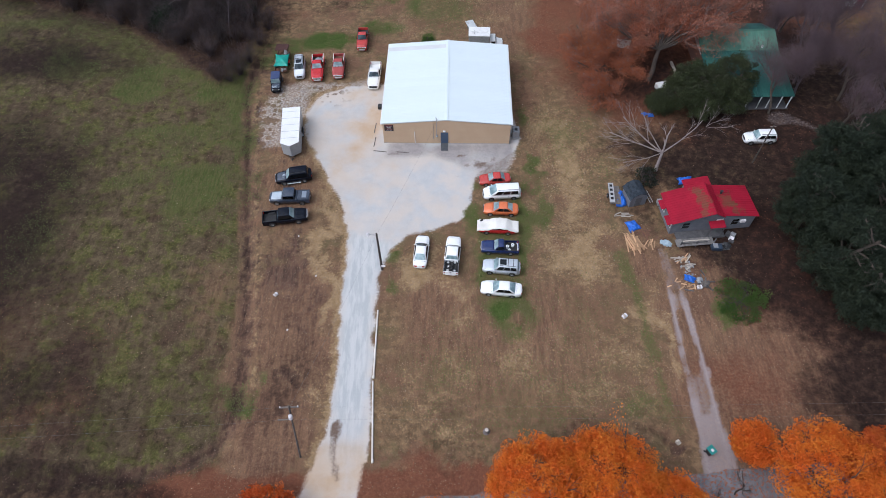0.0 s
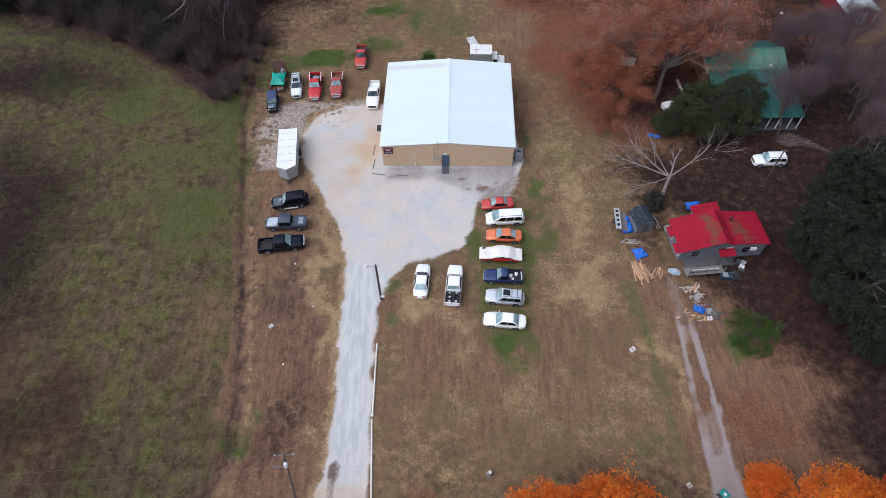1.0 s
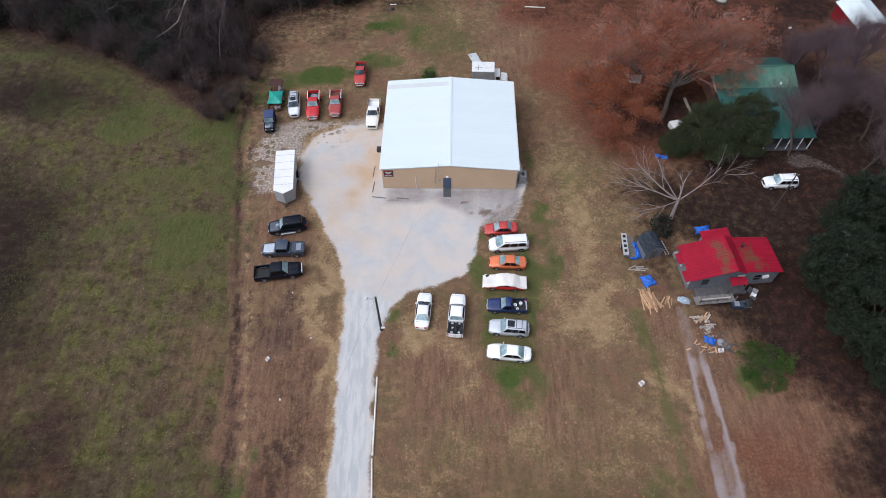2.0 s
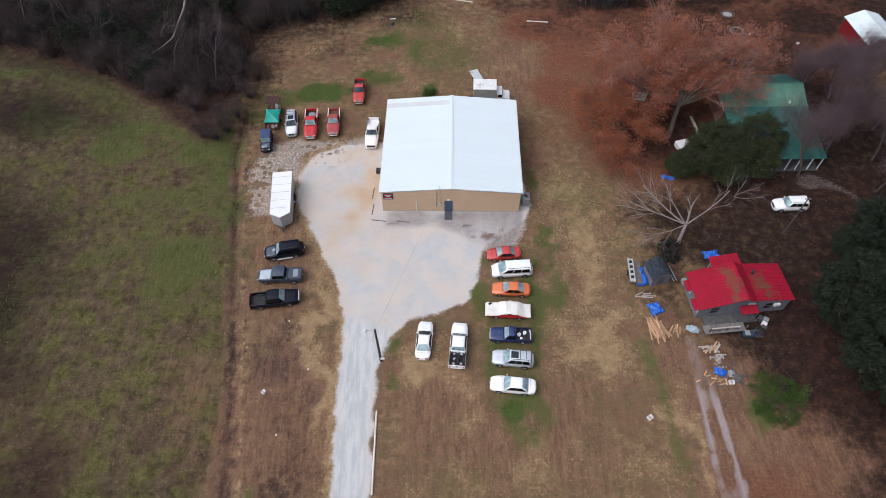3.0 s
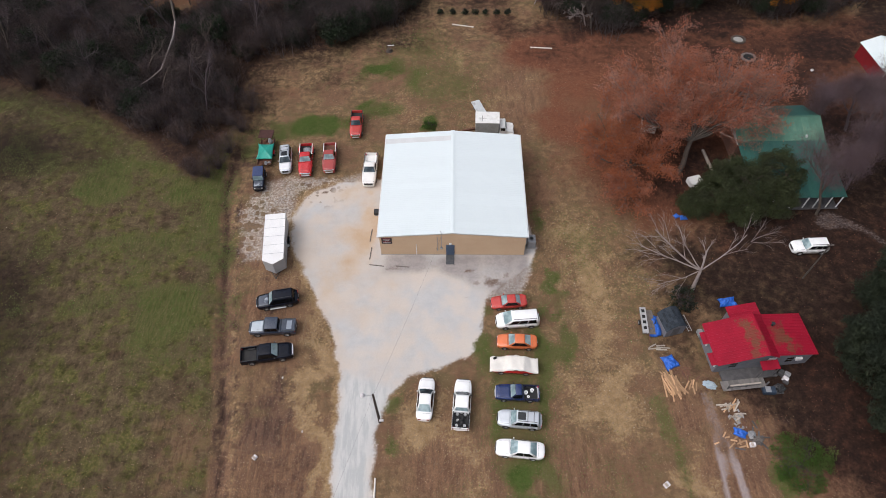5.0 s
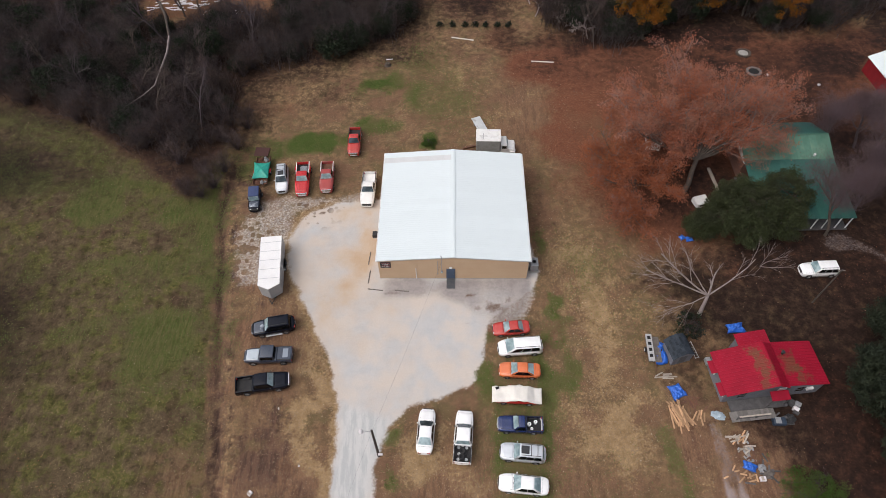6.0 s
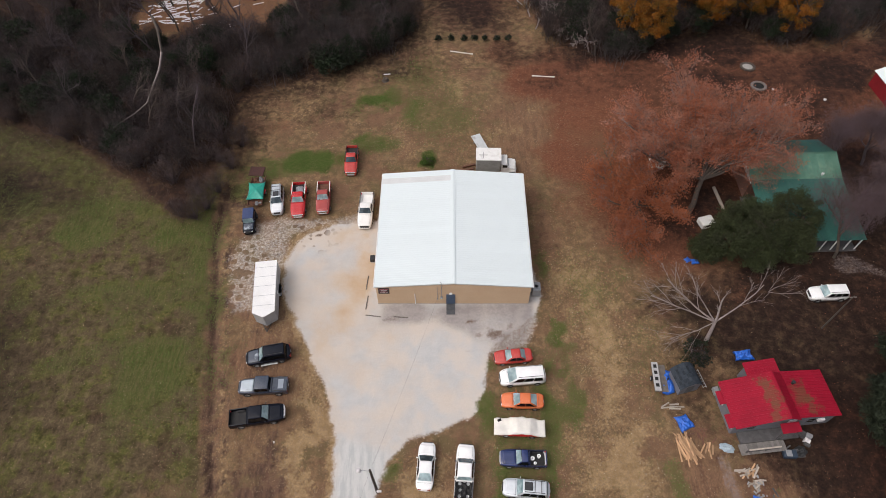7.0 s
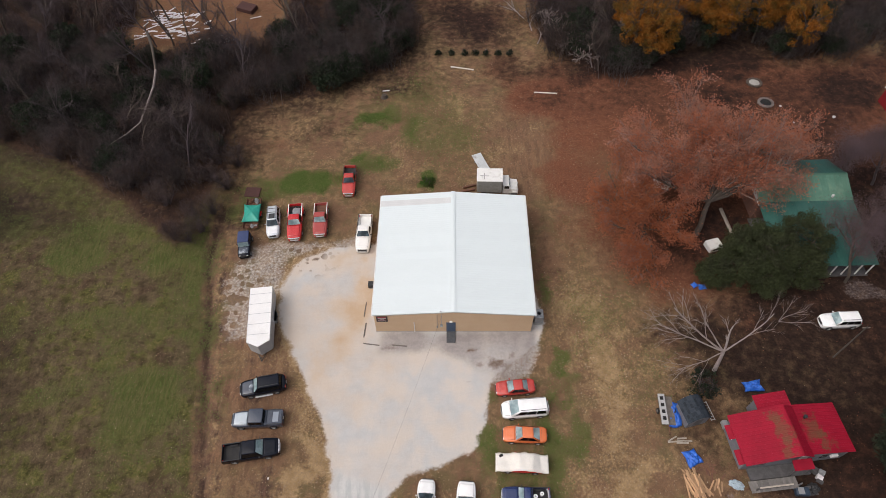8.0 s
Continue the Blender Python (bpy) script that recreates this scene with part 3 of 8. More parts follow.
meadow = mixed(n, l, ramped(n, l, tussock.outputs[0], 0.46, 0.38, 0.0, 0.6), meadow, (0.17, 0.136, 0.072))
meadow = mixed(n, l, ramped(n, l, streak.outputs[0], 0.44, 0.58, 0.0, 0.45), meadow, mixed(n, l, 1.0, meadow, (0.68, 0.68, 0.62), "MULTIPLY"))
col = mixed(n, l, ragged("field", mid, 0.5, 0.2, 0.8), col, meadow)
col = mixed(n, l, sums(n, l, "MULTIPLY", ragged("russet", mid, 1.3, 0.15, 1.0), 0.95), col, two(streak, two(fine, (0.245, 0.147, 0.088), (0.175, 0.1, 0.062)), two(fine, (0.175, 0.098, 0.062), (0.115, 0.066, 0.044)), 0.42, 0.58))
col = mixed(n, l, ragged("straw", fine, 2.2, 0.35, 0.95), col, two(mid, (0.35, 0.243, 0.132), (0.28, 0.187, 0.1)))
col = mixed(n, l, ragged("litter", fine, 1.6, 0.25, 1.05), col, two(fine, (0.205, 0.082, 0.046), (0.145, 0.06, 0.036)))
col = mixed(n, l, ragged("green", mid, 1.5, 0.12, 1.1), col, mixed(n, l, cover["field"], two(mid, (0.092, 0.12, 0.032), (0.135, 0.125, 0.05)), two(blades, (0.068, 0.083, 0.022), (0.115, 0.11, 0.042))))
col = mixed(n, l, ragged("lush", fine, 1.6, 0.25, 1.1), col, two(fine, (0.05, 0.105, 0.016), (0.085, 0.11, 0.03)))
col = mixed(n, l, ragged("dirt", mid, 1.9, 0.35, 1.05), col, two(streak, (0.14, 0.082, 0.057), (0.076, 0.046, 0.035), 0.4, 0.6))
# near-black mould colour, carrying the painted vignette and shade as well
col = mixed(n, l, ragged("mould_shade", mid, 1.3, 0.12, 1.15), col, two(fine, (0.029, 0.0155, 0.012), (0.016, 0.0098, 0.0085)))
col = mixed(n, l, ramped(n, l, tussock.outputs[0], 0.52, 0.6, 0.0, 0.4), col, mixed(n, l, 1.0, col, (0.6, 0.56, 0.53), "MULTIPLY"))
soft = noise_node(n, l, co, 0.3, 3.0, 0.55)
stone = two(soft, two(mid, (0.48, 0.478, 0.472), (0.435, 0.438, 0.442), 0.3, 0.7), (0.54, 0.49, 0.442), 0.36, 0.66)
stone = mixed(n, l, ramped(n, l, big.outputs[0], 0.42, 0.7, 0.0, 0.5), stone, (0.53, 0.455, 0.385))
stone = mixed(n, l, ragged("ochre", mid, 0.5, 0.05, 1.3), stone, two(soft, (0.5, 0.385, 0.28), (0.46, 0.33, 0.21)))
stone = mixed(n, l, cover["drive"], stone, two(streak, (0.42, 0.432, 0.43), (0.52, 0.52, 0.508)))
stone = mixed(n, l, cover["lane"], stone, two(fine, (0.35, 0.3, 0.295), (0.26, 0.215, 0.205)))
spots = noise_node(n, l, co, 0.72, 3.0, 0.5)
holes = n.new("ShaderNodeTexVoronoi")
holes.feature = "SMOOTH_F1"
holes.inputs["Scale"].default_value = 1.05
holes.inputs["Smoothness"].default_value = 0.3
l.new(co, holes.inputs["Vector"])
hollow = sums(n, l, "ADD", holes.outputs["Distance"], sums(n, l, "MULTIPLY", sums(n, l, "SUBTRACT", spots.outputs[0], 0.5), 1.3))
pock = sums(n, l, "MULTIPLY", cover["pocked"], ramped(n, l, hollow, 0.46, 0.34))
stone = mixed(n, l, pock, stone, two(fine, (0.13, 0.095, 0.07), (0.16, 0.115, 0.085)))
stone = mixed(n, l, ragged("wet", fine, 0.6, 0.1, 0.95), stone, two(mid, (0.27, 0.25, 0.245), (0.33, 0.305, 0.295)))
col = mixed(n, l, ragged("gravel", fine, 0.85, 0.28, 0.72), col, stone)
tar = two(mid, (0.2, 0.195, 0.205), (0.15, 0.15, 0.16))
tar = mixed(n, l, ramped(n, l, fine.outputs[0], 0.5, 0.6), tar, (0.26, 0.09, 0.04))
col = mixed(n, l, ragged("asphalt", fine, 0.4, 0.3, 0.7), col, tar)
col = mixed(n, l, ragged("damp", fine, 0.8, 0.25, 0.9), col, (0.15, 0.105, 0.08))
grassy = ramped(n, l, cover["gravel"], 0.3, 0.7, 0.68, 0.1)
col = mixed(n, l, sums(n, l, "MULTIPLY", ramped(n, l, grain.outputs[0], 0.42, 0.62), grassy), col, mixed(n, l, 1.0, col, (0.55, 0.52, 0.48), "MULTIPLY"))
col = mixed(n, l, sums(n, l, "MULTIPLY", ramped(n, l, fine.outputs[0], 0.54, 0.66), grassy), col, mixed(n, l, 1.0, col, (1.45, 1.38, 1.28), "MULTIPLY"))
l.new(col, p.inputs["Base Color"])
p.inputs["Roughness"].default_value = 0.95
p.inputs["Specular IOR Level"].default_value = 0.15
bp = n.new("ShaderNodeBump")
bp.inputs["Strength"].default_value = 0.7
bp.inputs["Distance"].default_value = 0.06
l.new(sums(n, l, "ADD", fine.outputs[0], sums(n, l, "MULTIPLY", grain.outputs[0], 0.5)), bp.inputs["Height"])
l.new(bp.outputs[0], p.inputs["Normal"])

NX, NY = len(gx), len(gy)
COVER = {"cover_a": (gravel, green, litter), "cover_b": (dirt, straw, ochre), "cover_c": (damp, asphalt, field), "cover_d": (mould_shade, pocked, drive)}


def sheet(name, keep, lift, label, category):
    """The grid's cells where keep holds, as one ground surface."""
    ids = np.arange(NX * NY).reshape(NX, NY)
    quads = np.stack([ids[:-1, :-1], ids[1:, :-1], ids[1:, 1:], ids[:-1, 1:]], axis=-1)[keep].reshape(-1, 4)
    used, back = np.unique(quads, return_inverse=True)
    co3 = np.stack([GX.ravel(), GY.ravel(), GZ.ravel() + lift], axis=-1)[used]
    ob = part_np(name, co3, back.reshape(-1, 4), M_GROUND, smooth=True)
    for attr, chans in COVER.items():
        data = np.ones((len(used), 4), dtype=np.float32)
        for i, c in enumerate(chans):
            data[:, i] = np.clip(c.ravel()[used], 0, 1)
        if attr in ALONE:
            data[:, 3] = np.clip({"lane": lane_cover, "wet": wet, "russet": russet, "lush": lush}[ALONE[attr]].ravel()[used], 0, 1)
        ob.data.attributes.new(attr, "FLOAT_COLOR", "POINT").data.foreach_set("color", data.ravel())
    return tagged(ob, label, category, kind="structure")


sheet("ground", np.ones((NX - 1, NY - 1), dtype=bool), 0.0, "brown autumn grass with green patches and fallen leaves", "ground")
lot_cells = (in_poly(GX, GY, LOT) > -1.2)[:-1, :-1] & (GY > ROAD_FAR + SLANT)[:-1, :-1]
sheet("gravel_lot", lot_cells, 0.012, "pale grey and tan gravel yard with a driveway", "driveway")
road_cells = ((GY > ROAD_NEAR + SLANT - 0.4) & (GY < ROAD_FAR + SLANT))[:-1, :-1]
sheet("road", road_cells, 0.02, "grey asphalt country road strewn with leaves", "road")

# ---- metal workshop ----
M_WALL = surface("tan_sheet_metal", (0.55, 0.4, 0.265), (0.53, 0.38, 0.25), scale=0.5, fine=70, rough=0.6, dirt=(0.47, 0.33, 0.21), dirt_amount=0.3, spec=0.2)
M_ROOF = surface("white_roof_sheet", (0.66, 0.73, 0.745), (0.65, 0.72, 0.735), scale=0.3, fine=90, rough=0.6, per_piece=0.012, dirt=(0.63, 0.69, 0.7), dirt_amount=0.15, spec=0.15)
M_ROOF_OLD = surface("grey_roof_sheet", (0.6, 0.62, 0.62), (0.56, 0.58, 0.58), scale=0.6, fine=8, rough=0.5)
M_TRIM = surface("white_trim", (0.75, 0.76, 0.76), rough=0.5)
M_DOOR_BLUE = surface("blue_door", (0.07, 0.1, 0.16), (0.06, 0.09, 0.14), rough=0.5)
M_STEEL = surface("galvanised_steel", (0.34, 0.35, 0.36), (0.28, 0.29, 0.3), scale=5, rough=0.5, metal=0.4)
M_CONCRETE = surface("concrete", (0.33, 0.32, 0.3), (0.28, 0.27, 0.25), scale=1.2, rough=0.9, bump=0.01, dirt=(0.2, 0.17, 0.14), dirt_amount=0.5)
M_SIGN = surface("sign_board", (0.02, 0.012, 0.014), rough=0.5)
M_SIGN_RED = surface("sign_red", (0.4, 0.02, 0.03), rough=0.5)
M_SIGN_WHITE = surface("sign_white", (0.75, 0.72, 0.74), rough=0.5)
M_TIMBER = surface("weathered_timber", (0.16, 0.14, 0.125), (0.11, 0.095, 0.085), scale=3, fine=30, rough=0.9, bump=0.01, per_piece=0.2)
M_MAT = surface("dark_step", (0.07, 0.075, 0.085), (0.09, 0.095, 0.1), rough=0.8)

SHOP = pose(0.56, 73.75, 0, 0, 0, -1.58)
HW, HL = 9.12, 8.93            # half width, half length of the walls
EAVE, RIDGE = 3.86, 4.63
shop = thing("workshop", "large tan metal workshop with a white low-pitched roof", "building", m=SHOP)


def ribbed_wall(name, length, top_of, m, label=""):
    """Sheet wall with trapezoid ribs, standing on the ground; top_of gives its height along the length."""
    xs, ys = [], []
    x = -length / 2
    while x < length / 2 - 0.01:
        for dx, dy in ((0, 0), (0.2, 0), (0.22, -0.003), (0.27, -0.003), (0.29, 0)):
            if x + dx <= length / 2:
                xs.append(x + dx)
                ys.append(dy)
        x += 0.305
    xs.append(length / 2)
    ys.append(0)
    bm = bmesh.new()
    loft(bm, [[(a, b, 0), (a, b, top_of(a)), (a, 0.14, top_of(a)), (a, 0.14, 0)] for a, b in zip(xs, ys)], close=True)
    ob = part(name, bm, M_WALL, shop, label)
    ob.matrix_basis = m
    return ob


gable = lambda x: EAVE - 0.1 + (RIDGE - EAVE) * (1 - abs(x) / HW)
ribbed_wall("front_wall", 2 * HW, gable, pose(0, -HL - 0.1, 0))
ribbed_wall("back_wall", 2 * HW, gable, pose(0, HL - 0.3, 0, 0, 0, 180))
ribbed_wall("side_wall", 2 * HL - 0.55, lambda x: EAVE - 0.1, pose(-HW, -0.13, 0, 0, 0, -90))
ribbed_wall("side_wall", 2 * HL - 0.55, lambda x: EAVE - 0.1, pose(HW, -0.13, 0, 0, 0, 90))

# roof: one sheet panel after another on either slope
OVER = 0.18
slope = math.atan2(RIDGE - EAVE, HW)
run = (HW + OVER) / math.cos(slope)
NPAN = 19
pw = (2 * HL - 0.04) / NPAN
roof = new("roof")
roof.parent = shop
for side in (-1, 1):
    first = None
    for i in range(NPAN):
        m = pose(0, -HL - 0.13 + pw * i, RIDGE) @ pose(0, 0, 0, 0, 0, 0 if side > 0 else 180) @ pose(0, 0 if side > 0 else -pw, 0, 0, math.degrees(slope), 0)
        old = side < 0 and i in (NPAN - 2,)
        if first is None or old:
            bm = bmesh.new()
            ring = [(0, 0)]
            for k in range(3):
                y0 = pw * (k + 0.5) / 3
                ring += [(y0 - 0.035, 0), (y0 - 0.015, 0.012), (y0 + 0.015, 0.012), (y0 + 0.035, 0)]
            ring += [(pw - 0.004, 0), (pw - 0.004, -0.05), (0, -0.05)]
            loft(bm, [[(x, y, z) for y, z in ring] for x in (0.02, run)], close=True)
            ob = part("panel", bm, M_ROOF_OLD if old else M_ROOF, roof, "greyer roof panel" if old else "")
            ob.matrix_basis = m
            if not old:
                first = ob
        else:
            shared("panel", first, m, roof)
bm = bmesh.new()
loft(bm, [[(-0.28, y, RIDGE - 0.0), (-0.26, y, RIDGE + 0.03), (0, y, RIDGE + 0.06), (0.26, y, RIDGE + 0.03), (0.28, y, RIDGE), (0, y, RIDGE + 0.02)] for y in (-HL - 0.15, HL - 0.15)], close=True)
part("ridge_cap", bm, M_ROOF, shop)
for side in (-1, 1):
    bm = bmesh.new()
    x = side * (HW + OVER + 0.02)
    box(bm, min(x, x + side * 0.1), max(x, x + side * 0.1), -HL - 0.13, HL - 0.17, EAVE - 0.19, EAVE - 0.055, 0.01)
    part("gutter", bm, M_TRIM, shop)
    bm = bmesh.new()
    for y in (-HL - 0.165,):
        vs = [bm.verts.new(v) for v in ((0, y, RIDGE + 0.03), (side * (HW + OVER), y, EAVE - 0.0), (side * (HW + OVER), y, EAVE - 0.16), (0, y, RIDGE - 0.13))]
        f = bm.faces.new(vs)
        bmesh.ops.solidify(bm, geom=[f], thickness=0.03)
    part("fascia", bm, M_TRIM, shop)
boxed("foundation", (-HW - 0.06, HW + 0.06, -HL - 0.14, HL - 0.24, -0.3, 0.07), M_CONCRETE, shop, "concrete slab edge", 0.02)

# front door with frame, lamp and a dark ramp
FY = -HL - 0.1
DX = -0.30
door = boxed("door", (DX - 0.46, DX + 0.46, FY - 0.06, FY - 0.022, 0.08, 2.12), M_DOOR_BLUE, shop, "dark blue steel door", 0.01)
boxed("door_frame", (DX - 0.54, DX - 0.465, FY - 0.07, FY - 0.02, 0.07, 2.2), M_DOOR_BLUE, door)
boxed("door_frame", (DX + 0.465, DX + 0.54, FY - 0.07, FY - 0.02, 0.07, 2.2), M_DOOR_BLUE, door)
boxed("door_frame", (DX - 0.46, DX + 0.46, FY - 0.07, FY - 0.02, 2.125, 2.2), M_DOOR_BLUE, door)
boxed("door_handle", (DX + 0.33, DX + 0.4, FY - 0.12, FY - 0.062, 1.0, 1.05), M_CHROME, door, bevel=0.01)
boxed("door_lamp", (DX - 0.17, DX + 0.17, FY - 0.2, FY - 0.022, 2.36, 2.62), M_TRIM, shop, "white wall lamp above the door", 0.03)
bm = bmesh.new()
for i in range(9):
    box(bm, DX - 0.52, DX + 0.52, FY - 0.2 - 0.165 * i, FY - 0.05 - 0.165 * i, 0.02, 0.1, 0.01)
tagged(part("door_step", bm, M_MAT), "dark slatted step before the blue door", "step").matrix_basis = SHOP

# sign board with unreadable lines of writing
sign = thing("wall_sign", "dark sign board with red and white lines on the tan wall", "sign", m=SHOP @ pose(-8.22, FY - 0.03, 3.02))
boxed("board", (-0.65, 0.65, -0.03, 0.005, -0.6, 0.6), M_SIGN, sign, bevel=0.008)
for zc, hw_, hh, mt in ((0.3, 0.52, 0.05, M_SIGN_RED), (0.16, 0.45, 0.035, M_SIGN_WHITE), (0.02, 0.25, 0.05, M_SIGN_WHITE), (-0.13, 0.5, 0.04, M_SIGN_RED), (-0.27, 0.48, 0.035, M_SIGN_WHITE)):
    boxed("bar", (-hw_, hw_, -0.036, -0.03, 1.4 * zc - hh, 1.4 * zc + hh), mt, sign)
boxed("downpipe", (-4.62, -4.53, FY - 0.1, FY - 0.022, 0.08, 2.35), M_TRIM, shop, "white pipe", 0.02)

# electric meter, conduit and mast through the roof
meter = thing("electric_meter", "grey electric meter with conduit on the wall", "meter", m=SHOP @ pose(-1.55, FY, 0))
boxed("meter_box", (0.0, 0.3, -0.15, -0.022, 1.35, 1.8), M_STEEL, meter, bevel=0.02)
bm = bmesh.new()
lathe(bm, [(0.0, 0), (0.1, 0), (0.1, 0.06), (0.05, 0.09), (0.0, 0.09)], 14, m=pose(0.15, -0.15, 1.6, 90))
part("meter_glass", bm, M_GLASS, meter)
bm = bmesh.new()
rod(bm, (0.15, -0.3, 1.8), (0.15, -0.3, 5.2), 0.035)
rod(bm, (0.15, -0.3, 5.2), (0.0, -0.32, 5.32), 0.05)
part("mast", bm, M_STEEL, meter)
bm = bmesh.new()
rod(bm, (-0.35, -0.08, 1.3), (-0.35, -0.08, 3.9), 0.03)
box(bm, -0.43, -0.27, -0.15, -0.022, 1.1, 1.3, 0.01)
part("conduit", bm, M_STEEL, meter)

# heat pump beside the east wall, small unit through the west wall
ac = thing("heat_pump", "grey heat pump unit with a round fan on a pad", "air conditioner", m=SHOP @ pose(HW + 1.0, -HL + 1.55, 0))
boxed("pad", (-0.6, 0.6, -0.75, 0.75, -0.1, 0.1), M_CONCRETE, ac, bevel=0.02)
boxed("cabinet", (-0.5, 0.5, -0.62, 0.62, 0.1, 1.35), M_STEEL, ac, bevel=0.03)
bm = bmesh.new()
lathe(bm, [(0.0, 1.352), (0.34, 1.352), (0.34, 1.37), (0.0, 1.37)], 20)
fan = part("fan_opening", bm, M_SEAM, ac)
bm = bmesh.new()
for r in (0.12, 0.22, 0.33):
    lathe(bm, [(r - 0.012, 1.375), (r + 0.012, 1.375), (r + 0.012, 1.39), (r - 0.012, 1.39)], 20)
part("fan_guard", bm, M_STEEL, ac)
boxed("duct", (-1.0, -0.52, -0.3, 0.3, 0.5, 1.0), M_STEEL, ac, bevel=0.03)
wall_unit = thing("wall_unit", "dark air conditioner set through the side wall", "air conditioner", m=SHOP @ pose(-HW - 0.72, -HL + 4.9, 2.2))
boxed("case", (-0.38, 0.4, -0.36, 0.36, 0.0, 0.5), M_PLASTIC, wall_unit, bevel=0.03)
boxed("sleeve", (0.4, 0.72, -0.25, 0.25, 0.06, 0.44), M_STEEL, wall_unit)
boxed("bracket", (-0.3, 0.72, -0.3, -0.26, -0.2, 0.0), M_STEEL, wall_unit)
boxed("bracket", (-0.3, 0.72, 0.26, 0.3, -0.2, 0.0), M_STEEL, wall_unit)

# timbers laid along the edge of the yard
for a, b in (((-10.4, 67.0), (-10.2, 69.0)), ((-10.3, 64.2), (-10.1, 66.1)), ((-10.3, 63.4), (-8.4, 63.1)), ((-6.9, 63.1), (-5.2, 62.9))):
    d = math.hypot(b[0] - a[0], b[1] - a[1])
    ob = boxed("timber", (-d / 2, d / 2, -0.06, 0.06, -0.03, 0.1), M_TIMBER, bevel=0.025,
               m=pose((a[0] + b[0]) / 2, (a[1] + b[1]) / 2, 0.0, 0, 0, math.degrees(math.atan2(b[1] - a[1], b[0] - a[0]))))
    tagged(ob, "weathered landscape timber lying on the gravel", "timber", "landscape timbers")

# ---- vehicles: x forward, y to the left, standing on z = 0 ----
def interp(x, table):
    return float(np.interp(x, [a for a, _ in table], [b for _, b in table]))


_wheel_mesh = {}


def wheel(parent, x, y, r, w, rim=None):
    """A wheel with tyre and rim; y tells the side."""
    key = (round(r, 2), round(w, 2), (rim or M_ALLOY).name)
    side = 1 if y > 0 else -1
    hub = new("wheel")
    hub.parent = parent
    hub.matrix_basis = pose(x, y, r, 0, 0, 0 if side > 0 else 180)
    if key not in _wheel_mesh:
        bm = bmesh.new()
        lathe(bm, [(r * 0.62, -w / 2), (r * 0.93, -w / 2), (r, -w * 0.36), (r, w * 0.36), (r * 0.93, w / 2), (r * 0.62, w / 2), (r * 0.6, w * 0.3)], 22, "Y")
        tyre = part("tyre", bm, M_RUBBER, hub, smooth=True)
        bm = bmesh.new()
        lathe(bm, [(0.0, w * 0.1), (r * 0.6, w * 0.1), (r * 0.61, w * 0.42), (r * 0.54, w * 0.4), (r * 0.5, w * 0.22), (0.0, w * 0.24)], 16, "Y")
        for i in range(5):
            box(bm, 0.03, r * 0.55, w * 0.2, w * 0.34, -0.035, 0.035, m=Matrix.Rotation(2 * math.pi * i / 5, 4, "Y"))
        rimo = part("rim", bm, rim or M_ALLOY, hub)
        _wheel_mesh[key] = (tyre, rimo)
    else:
        for o in _wheel_mesh[key]:
            shared(o.name.split(".")[0], o, Matrix.Identity(4), hub)


def pane(name, quad, parent, material=None, u=(0.06, 0.94), v=(0.1, 0.9), lift=0.012, bulge=0.0, label=""):
    """A pane of glass a little proud of a four-cornered face (corners: bottom a, bottom b, top b, top a)."""
    a, b, c, d = (Vector(q) for q in quad)
    nrm = (b - a).cross(d - a).normalized()
    bm = bmesh.new()
    nu, nv = 6, 3
    grid = []
    for j in range(nv + 1):
        row = []
        for i in range(nu + 1):
            s, t = u[0] + (u[1] - u[0]) * i / nu, v[0] + (v[1] - v[0]) * j / nv
            q = (a * (1 - s) + b * s) * (1 - t) + (d * (1 - s) + c * s) * t
            row.append(bm.verts.new(q + nrm * (lift + bulge * (1 - (2 * s - 1) ** 2))))
        grid.append(row)
    for j in range(nv):
        for i in range(nu):
            bm.faces.new((grid[j][i], grid[j][i + 1], grid[j + 1][i + 1], grid[j + 1][i]))
    bmesh.ops.solidify(bm, geom=list(bm.faces), thickness=0.01)
    return part(name, bm, material or M_GLASS, parent, label, smooth=False)


